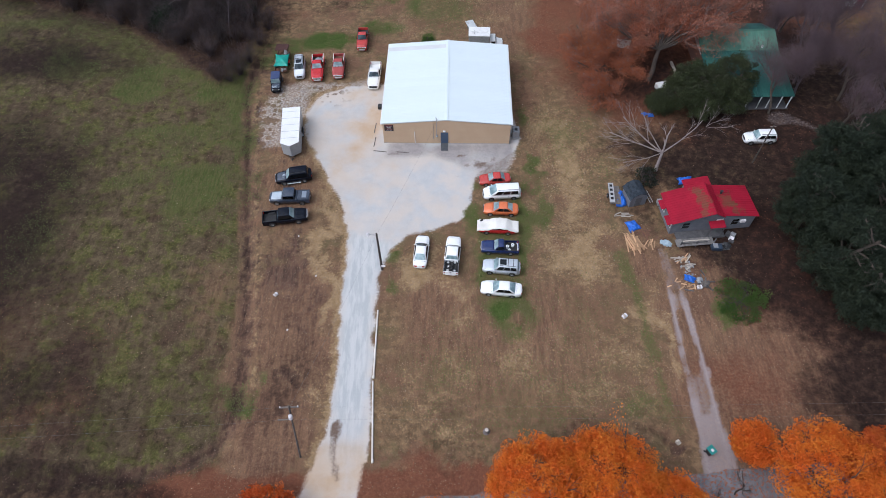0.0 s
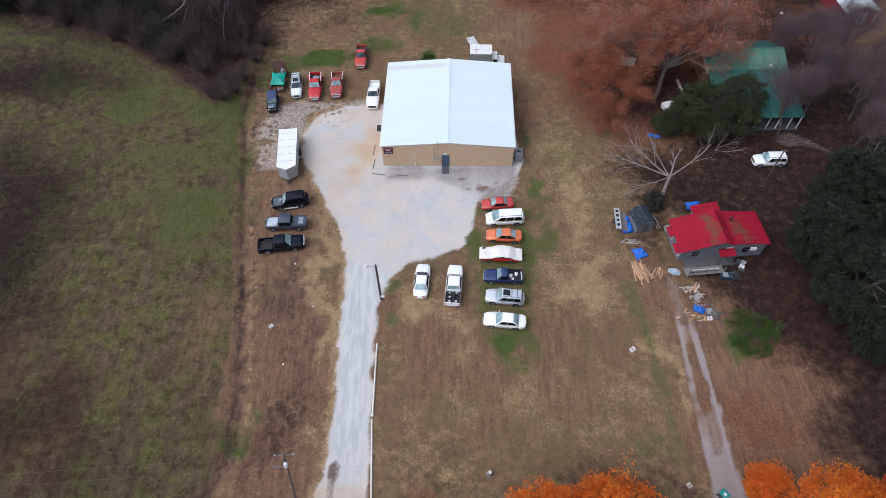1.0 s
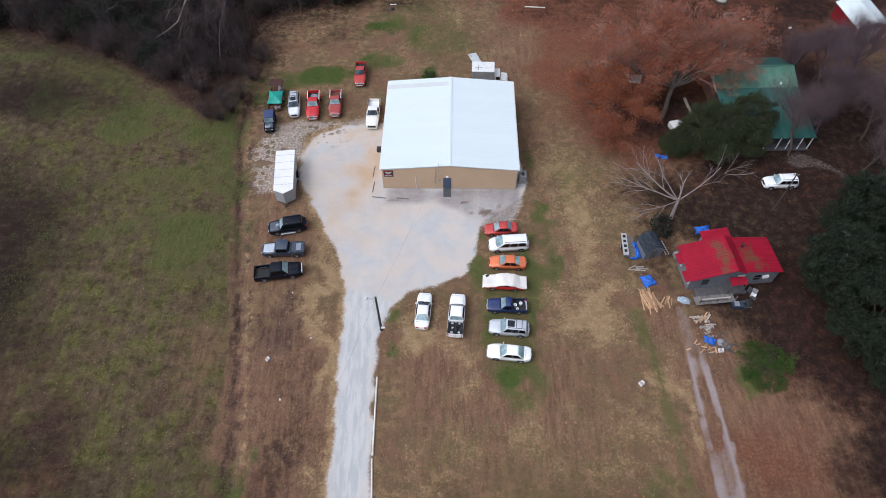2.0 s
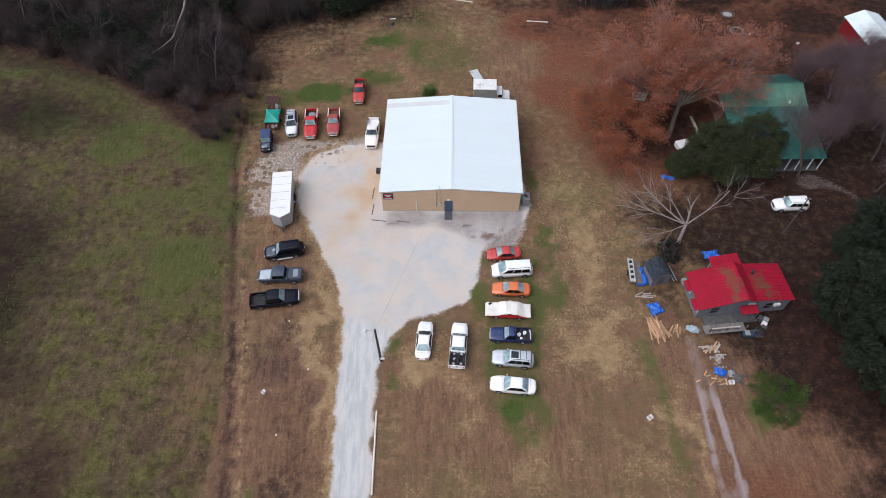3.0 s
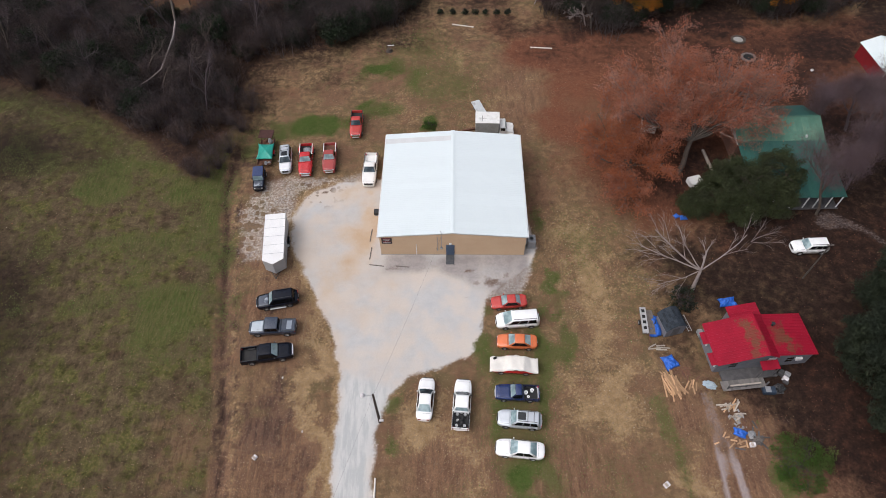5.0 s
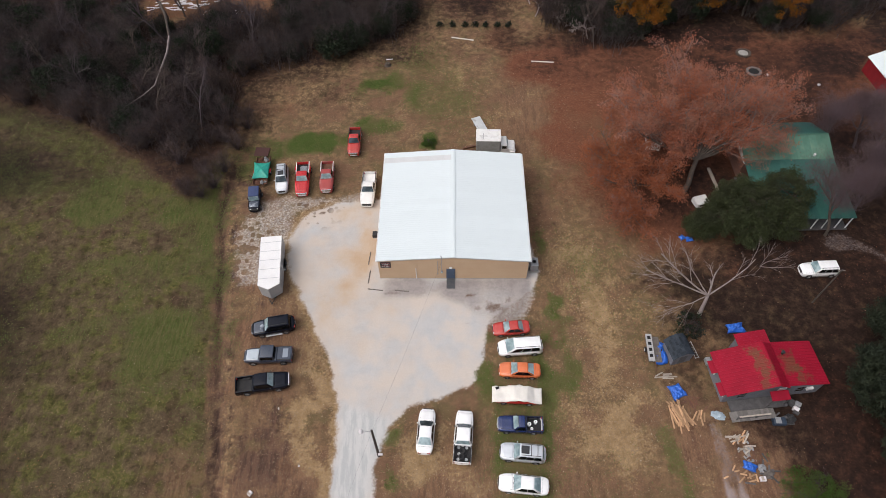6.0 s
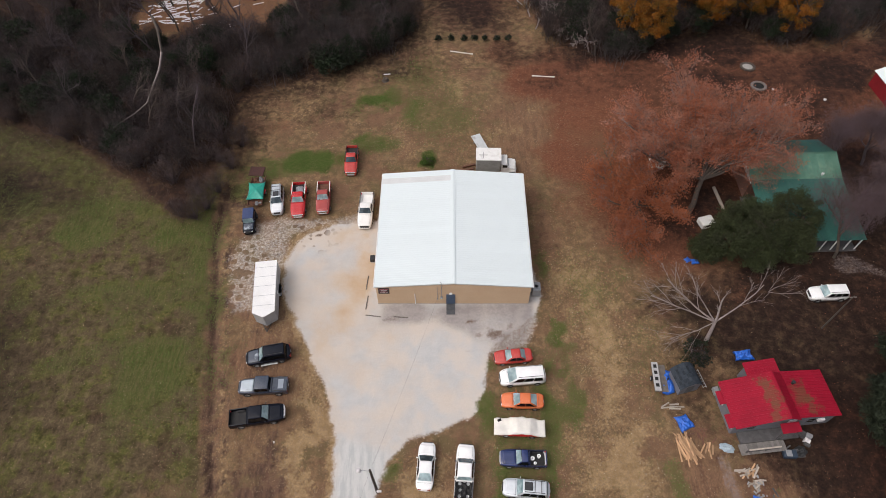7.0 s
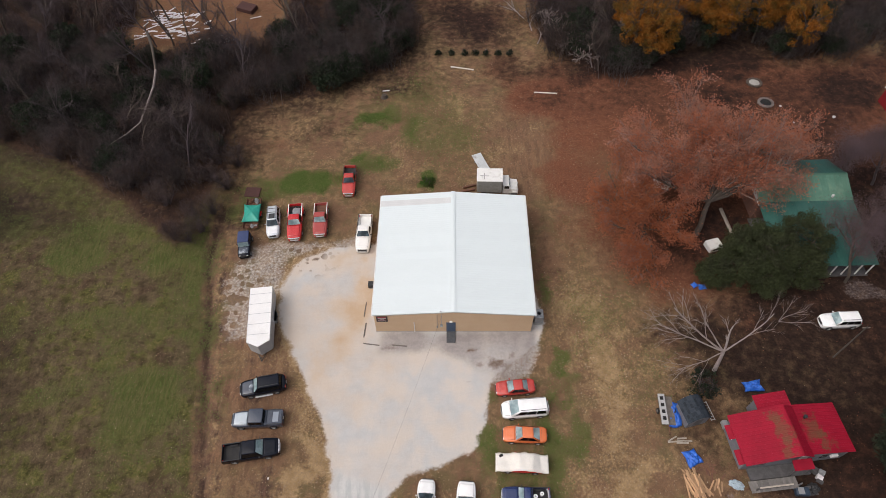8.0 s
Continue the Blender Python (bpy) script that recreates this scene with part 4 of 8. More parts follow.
def vehicle(name, label, category, at, heading, body, L=4.8, W=1.82, hood=(0.72, 0.98), belt=0.98, deck=0.95, roof=1.45,
            cab=(1.0, 0.25, -0.8, -1.65), wheels=(1.38, -1.4), wr=0.33, bed=None, trunk=True, nose=0.2, round_p=6.5, roof_mat=None,
            glass_sides=2, rails=False, sunroof=False, flare=0.0, bed_mat=None, bumper=None, tumble=0.66, bevel=0.07, dark_sides=False, hood_scoop=False,
            rear_window=True, rail_mat=None, screen=None, hood_mat=None, group="parked vehicles"):
    """A car, van or pickup. cab: windscreen foot, roof front, roof back, rear window foot along x. bed: its length behind the cab."""
    car = thing(name, label, category, group, m=pose(at[0], at[1], 0.012, 0, 0, heading))
    h = L / 2
    x_end = -h + bed if bed else -h
    floor = 0.26 + (wr - 0.33) * 0.8

    def half(x):
        s = min(abs(x) / h, 1)
        k = max(nose * 1.25, 0.26 if bed else 0.46) if x > 0 else (nose * 0.7 if bed else max(nose, 0.26))
        wv = W / 2 * (1 - (1 - (1 - k) ** 4) * s ** round_p) ** 0.25
        if flare:
            wv += flare * sum(math.exp(-((x - wx) / 0.42) ** 2) for wx in wheels[1:])
        return wv

    def top(x):
        pts = [(-h - 1, deck), (-h, deck - 0.06 if not bed else deck), (-h + 0.25, deck), (cab[3], belt), (cab[0], hood[1]), (h - 0.3, hood[0] + 0.06), (h - 0.08, hood[0]), (h, hood[0] - 0.16)]
        return interp(x, pts)

    def low(x):
        z = floor
        for wx in wheels:
            d = abs(x - wx)
            a = wr * 1.2
            if d < a:
                z = max(z, wr + math.sqrt(a * a - d * d) - 0.03)
        return min(z, top(x) - 0.12)

    xs = sorted(set(list(np.linspace(x_end, h, 44)) + [h - d for d in (0.015, 0.04, 0.075)] + [wx + s * wr * 1.2 for wx in wheels for s in (-1.001, -0.999, 0.999, 1.001) if x_end < wx + s * wr * 1.2 < h]))
    rings = []
    for x in xs:
        w, zt, zb = half(x), top(x), low(x)
        mid = max(zb + 0.02, 0.62 * zt)
        side = [(w * 0.96, zb), (w, mid), (w * 0.985, zt - 0.13 if zt - 0.13 > mid else mid + 0.02), (w * 0.93, zt - 0.035), (w * 0.8, zt), (w * 0.4, zt + 0.025)]
        rings.append([(x, y, z) for y, z in side] + [(x, 0, zt + 0.032)] + [(x, -y, z) for y, z in side[::-1]])
    bm = bmesh.new()
    loft(bm, rings, close=True)
    bmesh.ops.recalc_face_normals(bm, faces=bm.faces)
    part("body", bm, body, car, smooth=True)
    # dark underside filler keeps daylight out of the arches
    boxed("chassis", (x_end + 0.15, h - 0.25, -W * 0.36, W * 0.36, floor - 0.04, max(belt - 0.3, floor + 0.2)), M_PLASTIC, car)
    if bed:
        boxed("bed_frame", (-h + 0.2, x_end + 0.1, -W * 0.36, W * 0.36, floor - 0.04, belt - 0.58), M_PLASTIC, car)

    # cabin
    xa, xb, xc, xd = cab
    wb, wt = W / 2 * 0.94, W / 2 * tumble
    zb, zt = belt - 0.05, roof
    base = [(xa, wb), (xd, wb), (xd, -wb), (xa, -wb)]
    lid = [(xb, wt), (xc, wt), (xc, -wt), (xb, -wt)]
    bm = bmesh.new()
    lo = [bm.verts.new((x, y, zb)) for x, y in base]
    hi = [bm.verts.new((x, y, zt)) for x, y in lid]
    fs = [bm.faces.new(hi), bm.faces.new(lo[::-1])] + [bm.faces.new((lo[i], lo[(i + 1) % 4], hi[(i + 1) % 4], hi[i])) for i in range(4)]
    bmesh.ops.recalc_face_normals(bm, faces=bm.faces)
    es = [e for e in bm.edges if not (e.verts[0] in lo and e.verts[1] in lo)]
    posts = [e for e in es if not (e.verts[0] in hi and e.verts[1] in hi)]
    bmesh.ops.bevel(bm, geom=posts, offset=bevel * 2.0, segments=4, affect="EDGES", profile=0.5)
    rim = [e for e in bm.edges if abs(e.verts[0].co.z - zt) < 1e-4 and abs(e.verts[1].co.z - zt) < 1e-4]
    bmesh.ops.bevel(bm, geom=rim, offset=bevel * 1.1, segments=3, affect="EDGES", profile=0.5)
    for v in bm.verts:
        if v.co.z > zt - 0.02:
            v.co.z += 0.045 * (1 - (v.co.y / wt) ** 2)
    part("cabin", bm, roof_mat or body, car, smooth=True)
    P = lambda i, t: (base[i][0], base[i][1], zb) if not t else (lid[i][0], lid[i][1], zt)
    pane("windscreen", (P(3, 0), P(0, 0), P(0, 1), P(3, 1)), car, screen, u=(0.05, 0.95), v=(0.08, 0.95), bulge=0.04)
    if rear_window:
        pane("rear_window", (P(1, 0), P(2, 0), P(2, 1), P(1, 1)), car, M_DARK_GLASS if dark_sides else M_GLASS, u=(0.08, 0.92), v=(0.12, 0.93), bulge=0.01)
    cuts = np.linspace(0.07, 0.93, glass_sides + 1)
    for i in range(glass_sides):
        u0, u1 = cuts[i] + 0.012, cuts[i + 1] - 0.012
        gm = M_DARK_GLASS
        pane("side_window", (P(0, 0), P(1, 0), P(1, 1), P(0, 1)), car, gm, u=(u0, u1), v=(0.2, 0.85))
        pane("side_window", (P(2, 0), P(3, 0), P(3, 1), P(2, 1)), car, gm, u=(1 - u1, 1 - u0), v=(0.2, 0.85))
    if sunroof:
        boxed("sunroof", (xb - 0.95, xb - 0.12, -wt * 0.62, wt * 0.62, zt + 0.03, zt + 0.06), M_DARK_GLASS, car, "dark glass sunroof", 0.01)
    if rails:
        for s in (-1, 1):
            bm = bmesh.new()
            box(bm, xc + 0.15, xb - 0.15, s * wt * 0.86 - 0.025, s * wt * 0.86 + 0.025, zt + 0.05, zt + 0.085, 0.01)
            for xx in (xc + 0.2, xb - 0.2):
                box(bm, xx - 0.05, xx + 0.05, s * wt * 0.86 - 0.02, s * wt * 0.86 + 0.02, zt - 0.02, zt + 0.06)
            part("roof_rail", bm, M_PLASTIC, car)
        for xx in (xc + 0.5, (xb + xc) / 2) if sunroof else ():
            boxed("crossbar", (xx - 0.03, xx + 0.03, -wt * 0.84, wt * 0.84, zt + 0.06, zt + 0.09), M_PLASTIC, car)

    # seams, handles, mirrors
    for s in (-1, 1):
        for xx in ([xa - 0.28, (xb + xc) / 2 - 0.05, xc - 0.05] if glass_sides > 1 else [xa - 0.28, xc + 0.02]):
            w = half(xx)
            boxed("door_seam", (xx - 0.008, xx + 0.008, s * w - 0.012, s * w + 0.004, floor + 0.12, belt - 0.12), M_SEAM, car)
        for xx in ([(xb + xc) / 2 + 0.12, xc + 0.15] if glass_sides > 1 else [xc + 0.2]):
            boxed("door_handle", (xx - 0.09, xx + 0.09, s * half(xx) - 0.01, s * half(xx) + 0.025, belt - 0.2, belt - 0.165), body, car, bevel=0.008)
        bm = bmesh.new()
        box(bm, xa - 0.4, xa - 0.28, min(s * wb, s * (wb + 0.17)), max(s * wb, s * (wb + 0.17)), belt + 0.0, belt + 0.14, 0.03)
        part("wing_mirror", bm, M_PLASTIC if bed else body, car)
    # bonnet panel with a raised middle, and its shut lines
    bm = bmesh.new()
    grid = []
    for x in np.linspace(xa + 0.06, h - 0.3, 9):
        wv, zt_ = half(x), top(x)
        row = []
        for f in np.linspace(-0.78, 0.78, 13):
            z = zt_ + interp(abs(f), [(0, 0.032), (0.4, 0.025), (0.8, 0.0)]) + 0.012 + 0.02 * math.exp(-((abs(f) - 0.42) / 0.12) ** 2)
            row.append(bm.verts.new((x, f * wv, z)))
        grid.append(row)
    for a, b in zip(grid, grid[1:]):
        for k in range(12):
            bm.faces.new((a[k], b[k], b[k + 1], a[k + 1]))
    bmesh.ops.recalc_face_normals(bm, faces=bm.faces)
    bmesh.ops.solidify(bm, geom=list(bm.faces), thickness=0.014)
    part("bonnet", bm, hood_mat or body, car, smooth=True)
    for s in (-1, 1):
        bm = bmesh.new()
        ends = [(x, s * half(x) * 0.79, top(x) + 0.002) for x in (xa + 0.06, h - 0.3)]
        rod(bm, ends[0], ends[1], 0.014, 5)
        part("bonnet_seam", bm, M_SEAM, car)
    # wipers
    for yy in (-0.3, 0.25):
        bm = bmesh.new()
        rod(bm, (xa + 0.02, yy - 0.25, zb + 0.09), (xa - 0.12, yy + 0.3, zb + 0.17), 0.012, 5)
        part("wiper", bm, M_SEAM, car)

    # ends
    bmat = bumper or body
    for s, nm in ((1, "front_bumper"), (-1, "rear_bumper")):
        bm = bmesh.new()
        wv = half(s * h) * 1.02
        rr = []
        for yy in np.linspace(-wv, wv, 9):
            off = h + 0.05 - 0.16 * (abs(yy) / wv) ** 4
            z0, z1 = floor + 0.08, floor + 0.32
            rr.append([(s * (off - 0.2), yy, z0), (s * off, yy, z0 + 0.02), (s * (off + 0.02), yy, (z0 + z1) / 2), (s * (off - 0.02), yy, z1), (s * (off - 0.2), yy, z1 + 0.01)])
        loft(bm, rr, close=True)
        bmesh.ops.recalc_face_normals(bm, faces=bm.faces)
        part(nm, bm, bmat, car)
    boxed("grille", (h - 0.12, h + 0.05, -W * (0.3 if bed else 0.24), W * (0.3 if bed else 0.24), floor + 0.3, hood[0] - 0.03), M_PLASTIC if bumper is None else M_CHROME, car, bevel=0.02)
    for s in (-1, 1):
        boxed("headlight", (h - 0.24, h - 0.015, s * (half(h - 0.1) - 0.22) - 0.17, s * (half(h - 0.1) - 0.22) + 0.17, hood[0] - 0.2, hood[0] - 0.035), M_LAMP_CLEAR, car, bevel=0.03)
        yt = s * (half(-h) - 0.07)
        reach = 0.09 if bed else 0.24
        boxed("tail_light", (-h - 0.03, -h + 0.16, min(yt + s * 0.08, yt - s * reach), max(yt + s * 0.08, yt - s * reach), deck - 0.36, deck - (0.1 if bed else 0.07)), M_LAMP_RED, car, bevel=0.02)
        for wx in wheels:
            wheel(car, wx, s * (W / 2 - 0.12 + (flare if wx < 0 else 0)), wr, 0.24)
    boxed("number_plate", (-h - 0.075, -h - 0.055, -0.16, 0.16, floor + 0.36, floor + 0.5), M_SIGN_WHITE, car)
    if trunk and not bed:
        xt = xd - 0.1
        boxed("boot_seam", (xt - 0.008, xt + 0.008, -W * 0.38, W * 0.38, top(xt) - 0.01, top(xt) + 0.034), M_SEAM, car)

    # open bed
    if bed:
        x0, x1 = -h, x_end - 0.03
        bfloor = belt - 0.5
        mb = bed_mat or M_LINER
        for s in (-1, 1):
            bm = bmesh.new()
            rr = []
            for x in sorted(set(list(np.linspace(x0, x1, 20)) + [wx + q * wr * 1.2 for wx in wheels for q in (-1, 1) if x0 < wx + q * wr * 1.2 < x1])):
                w = W / 2 * 0.985 + (flare * math.exp(-((x - wheels[1]) / 0.42) ** 2) if flare else 0)
                zl = low(x)
                pts = [(w * 0.97, zl), (w, 0.6 * deck + 0.02 if zl < 0.6 * deck else zl + 0.02), (w * 0.98, deck - 0.05), (w * 0.95, deck), (W / 2 * 0.85, deck), (W / 2 * 0.84, deck - 0.03), (W / 2 * 0.84, bfloor)]
                rr.append([(x, s * y, z) for y, z in pts])
            loft(bm, rr, close=True)
            bmesh.ops.recalc_face_normals(bm, faces=bm.faces)
            part("bed_side", bm, body, car)
            boxed("bed_rail", (x0 + 0.02, x1 - 0.02, min(s * W / 2 * 0.84, s * W / 2 * 0.94), max(s * W / 2 * 0.84, s * W / 2 * 0.94), deck + 0.002, deck + 0.02), rail_mat or M_PLASTIC, car)
            boxed("wheel_well", (wheels[1] - 0.45, wheels[1] + 0.45, min(s * W * 0.31, s * W * 0.42), max(s * W * 0.31, s * W * 0.42), bfloor, bfloor + 0.22), mb, car, bevel=0.05)
        boxed("bed_floor", (x0 + 0.05, x1, -W / 2 * 0.84, W / 2 * 0.84, bfloor - 0.05, bfloor), mb, car)
        boxed("bed_front", (x1 - 0.05, x1, -W / 2 * 0.9, W / 2 * 0.9, bfloor, deck), body, car)
        tg = boxed("tailgate", (x0 - 0.02, x0 + 0.06, -W / 2 * 0.84, W / 2 * 0.84, bfloor, deck), body, car, bevel=0.012)
        boxed("tailgate_handle", (x0 - 0.04, x0 - 0.02, -0.12, 0.12, deck - 0.16, deck - 0.08), M_PLASTIC, tg)
    return car


PICKUP = dict(L=5.5, W=1.98, hood=(0.98, 1.13), belt=1.14, deck=1.12, roof=1.8, cab=(1.05, 0.45, -0.55, -0.8), wheels=(1.7, -1.75), wr=0.38, bed=1.95, nose=0.16, round_p=5, trunk=False, tumble=0.7)
SUV = dict(L=4.7, W=1.85, hood=(0.88, 1.05), belt=1.08, deck=1.08, roof=1.72, cab=(0.95, 0.35, -1.95, -2.2), wheels=(1.4, -1.4), wr=0.37, trunk=False, glass_sides=3, nose=0.16, rails=True, tumble=0.72)

# row on the east side of the yard
vehicle("sedan", "small faded red sedan parked at the edge of the gravel", "car", (6.89, 57.25), -176.7, M_SCARLET, L=4.3, W=1.7, cab=(0.9, 0.2, -0.75, -1.45), wheels=(1.25, -1.3), wr=0.3, roof=1.36, belt=0.9, hood=(0.66, 0.88), deck=0.9, nose=0.3)
vehicle("minivan", "white minivan with dark side windows parked on grass", "van", (7.74, 54.75), -176.9, M_WHITE_PAINT, L=5.1, W=1.98, hood=(0.8, 1.05), belt=1.06, deck=1.05, roof=1.75, cab=(1.7, 0.75, -2.25, -2.48), wheels=(1.5, -1.55), wr=0.34, trunk=False, glass_sides=3, nose=0.3, rails=True, dark_sides=True, tumble=0.74)
vehicle("sedan", "bright orange sedan parked on grass", "car", (7.42, 51.9), 176.5, M_ORANGE_PAINT, L=4.6, W=1.76, nose=0.32)
vehicle("pickup_truck", "dark blue pickup with buckets in its bed", "pickup", (6.93, 45.65), 177.1, M_NAVY_PAINT, **{**PICKUP, "L": 4.8, "W": 1.78, "cab": (0.75, 0.2, -0.45, -0.6), "wheels": (1.45, -1.4), "bed": 1.8, "roof": 1.62, "belt": 1.02, "deck": 1.0, "hood": (0.86, 1.0), "wr": 0.34}, glass_sides=1, bumper=M_BUMPER)
vehicle("suv", "silver grey suv with a sunroof and roof rails", "suv", (6.92, 42.6), 173.5, M_SILVER, **SUV, sunroof=True)
vehicle("sedan", "white four-door sedan parked beside bright grass", "car", (6.71, 39.45), 173.1, M_WHITE_PAINT, L=5.05, W=1.86, cab=(1.05, 0.25, -0.95, -1.8), wheels=(1.45, -1.4), nose=0.34)
# two in the middle of the grass
vehicle("sedan", "white saloon car parked on dry grass", "car", (-3.12, 45.15), 84.8, M_WHITE_PAINT, screen=M_DUSK_GLASS, L=4.85, W=1.84, cab=(1.0, 0.2, -0.9, -1.7), nose=0.32)
vehicle("pickup_truck", "white crew-cab pickup carrying old tyres in its bed", "pickup", (0.83, 44.4), 84.2, M_WHITE_PAINT, **{**PICKUP, "L": 5.6, "W": 1.95, "cab": (1.25, 0.6, -0.75, -0.95), "bed": 1.85}, screen=M_DUSK_GLASS)
# row on the west side
vehicle("suv", "black suv with a silver running board", "suv", (-21.09, 58.1), -170.3, M_BLACK_PAINT, **{**SUV, "L": 5.0, "W": 1.95, "roof": 1.8}, dark_sides=True, hood_mat=M_DARK_GLARE)
vehicle("pickup_truck", "slate grey off-road pickup with a boxy hard top", "pickup", (-21.1, 54.3), -178.6, M_SLATE_PAINT, **{**PICKUP, "L": 5.4, "W": 1.8, "cab": (0.95, 0.75, -0.75, -0.85), "bed": 1.65, "wr": 0.42, "wheels": (1.75, -1.7), "nose": 0.08, "tumble": 0.86}, bevel=0.05, dark_sides=True, flare=0.06, hood_mat=M_SLATE_GLARE)
vehicle("pickup_truck", "black crew-cab pickup with an empty bed", "pickup", (-21.28, 50.95), 7.2, M_BLACK_PAINT, **{**PICKUP, "L": 5.85, "W": 2.0, "cab": (1.3, 0.65, -0.75, -0.95), "bed": 1.9}, bumper=M_BUMPER)
# row behind the yard
vehicle("off_road_car", "black off-road car with a navy canvas top", "car", (-26.3, 77.6), -84, M_BLACK_PAINT, L=3.7, W=1.6, hood=(0.95, 1.05), belt=1.05, deck=1.05, roof=1.75, cab=(0.45, 0.25, -1.55, -1.72), wheels=(1.2, -1.15), wr=0.37, trunk=False, nose=0.06, roof_mat=M_SOFT_TOP, tumble=0.88, bevel=0.05, flare=0.08, dark_sides=True, hood_mat=M_DARK_GLARE)
vehicle("suv", "silver suv with a pale bonnet", "suv", (-23.1, 81.3), -83.5, M_SILVER, **{**SUV, "L": 4.8, "W": 1.78}, sunroof=True, screen=M_DUSK_GLASS, hood_mat=M_PALE_HOOD)
vehicle("pickup_truck", "bright red pickup with wide rear fenders", "pickup", (-20.2, 81.2), -86, M_RED_PAINT, **{**PICKUP, "L": 5.7, "W": 1.98, "cab": (0.8, 0.35, -0.55, -0.7), "bed": 2.3}, glass_sides=1, flare=0.16, bumper=M_BUMPER, rail_mat=M_CREAM_PAINT)
vehicle("pickup_truck", "faded red pickup with a rusty bed", "pickup", (-16.85, 81.5), -87.2, M_FADED_RED, **{**PICKUP, "L": 5.2, "W": 1.9, "cab": (0.75, 0.3, -0.5, -0.65), "bed": 2.05}, glass_sides=1, bumper=M_BUMPER, bed_mat=M_RUST, rail_mat=M_CREAM_PAINT)
vehicle("pickup_truck", "red pickup parked on bright green grass", "pickup", (-13.45, 88.3), -89.4, M_SCARLET, **{**PICKUP, "L": 5.1, "W": 1.85, "cab": (0.75, 0.3, -0.5, -0.65), "bed": 2.0}, glass_sides=1, bumper=M_BUMPER, screen=M_DUSK_GLASS)
vehicle("pickup_truck", "cream white pickup beside the workshop wall", "pickup", (-10.94, 79.1), -91.5, M_CREAM_PAINT, **{**PICKUP, "L": 5.7, "W": 1.98, "cab": (0.95, 0.4, -0.5, -0.7), "bed": 2.1, "hood": (0.95, 1.18)}, glass_sides=1, bed_mat=M_CREAM_PAINT, screen=M_DUSK_GLASS)
# at the green-roofed house
vehicle("suv", "white suv parked under bare trees", "suv", (45.75, 64.55), -179.1, M_WHITE_PAINT, **{**SUV, "L": 4.6}, dark_sides=True)

# silver running boards along the black suv
rb = thing("running_boards", "pair of silver running boards on a black suv", "running board", m=pose(-21.09, 58.1, 0.012, 0, 0, -170.3))
for s_ in (-1, 1):
    boxed("board", (-0.95, 0.95, s_ * 1.04 - 0.09, s_ * 1.04 + 0.09, 0.34, 0.4), M_BUMPER, rb, bevel=0.02)
# folding cover on the slate pickup's bed
gl = thing("bed_cover", "slate tonneau cover with a pale grey panel", "cover", m=pose(-21.1, 54.3, 0.012, 0, 0, -178.6))
boxed("cover_sheet", (-2.62, -1.12, -0.74, 0.74, 1.122, 1.15), M_SLATE_PAINT, gl, bevel=0.01)
boxed("pale_panel", (-2.3, -1.7, -0.55, 0.55, 1.152, 1.17), M_SILVER_BLUE, gl, "paler grey panel", 0.01)

# car under a pale cover
vehicle("sedan", "red car half hidden beneath a pale cover", "car", (6.81, 48.9), 175.7, M_RED_PAINT, L=5.0, W=1.86, nose=0.24, roof=1.42)
M_COVER = surface("canvas_cover", (0.76, 0.73, 0.67), (0.68, 0.66, 0.62), scale=1.0, fine=9, rough=0.9, bump=0.02, dirt=(0.56, 0.53, 0.48), dirt_amount=0.4)


def draped(name, material, nx, ny, height, m, label, category, thick=0.02):
    """A cloth whose height over a plan is given, with a thickness."""
    bm = bmesh.new()
    rows = [[bm.verts.new(height(i / nx, j / ny)) for j in range(ny + 1)] for i in range(nx + 1)]
    for i in range(nx):
        for j in range(ny):
            bm.faces.new((rows[i][j], rows[i + 1][j], rows[i + 1][j + 1], rows[i][j + 1]))
    bmesh.ops.recalc_face_normals(bm, faces=bm.faces)
    bmesh.ops.solidify(bm, geom=list(bm.faces), thickness=thick)
    ob = part(name, bm, material, smooth=True)
    ob.matrix_basis = m
    return tagged(ob, label, category)


def cover_height(u, v):
    x, y = -2.72 + 5.4 * u, -1.05 + 2.1 * v
    top = interp(x, [(-2.7, 1.02), (-1.9, 1.08), (-1.1, 1.5), (0.3, 1.56), (1.1, 1.14), (2.3, 0.98), (2.7, 0.86)])
    e = max(0, abs(y) - 0.72) / 0.33
    drop = (0.5 + 0.18 * math.sin(5 * x)) * e ** 1.5
    if y > 0.7:
        drop *= 0.3
    return (x, y * (1 - 0.05 * e), top - drop + 0.05 * math.sin(7 * x + 3 * y) * (0.3 + e) + 0.06)


draped("car_cover", M_COVER, 40, 16, cover_height, pose(6.81, 48.9, 0, 0, 0, 175.7), "pale wrinkled canvas cover draped over a red car", "cover")
patch_ = boxed("tear", (-0.2, 0.2, -0.14, 0.14, 0.0, 0.02), M_SEAM, bpy.data.objects["car_cover"], "dark torn patch", 0.005)
patch_.matrix_basis = pose(2.12, -0.55, 1.12, 3, 6, 24)

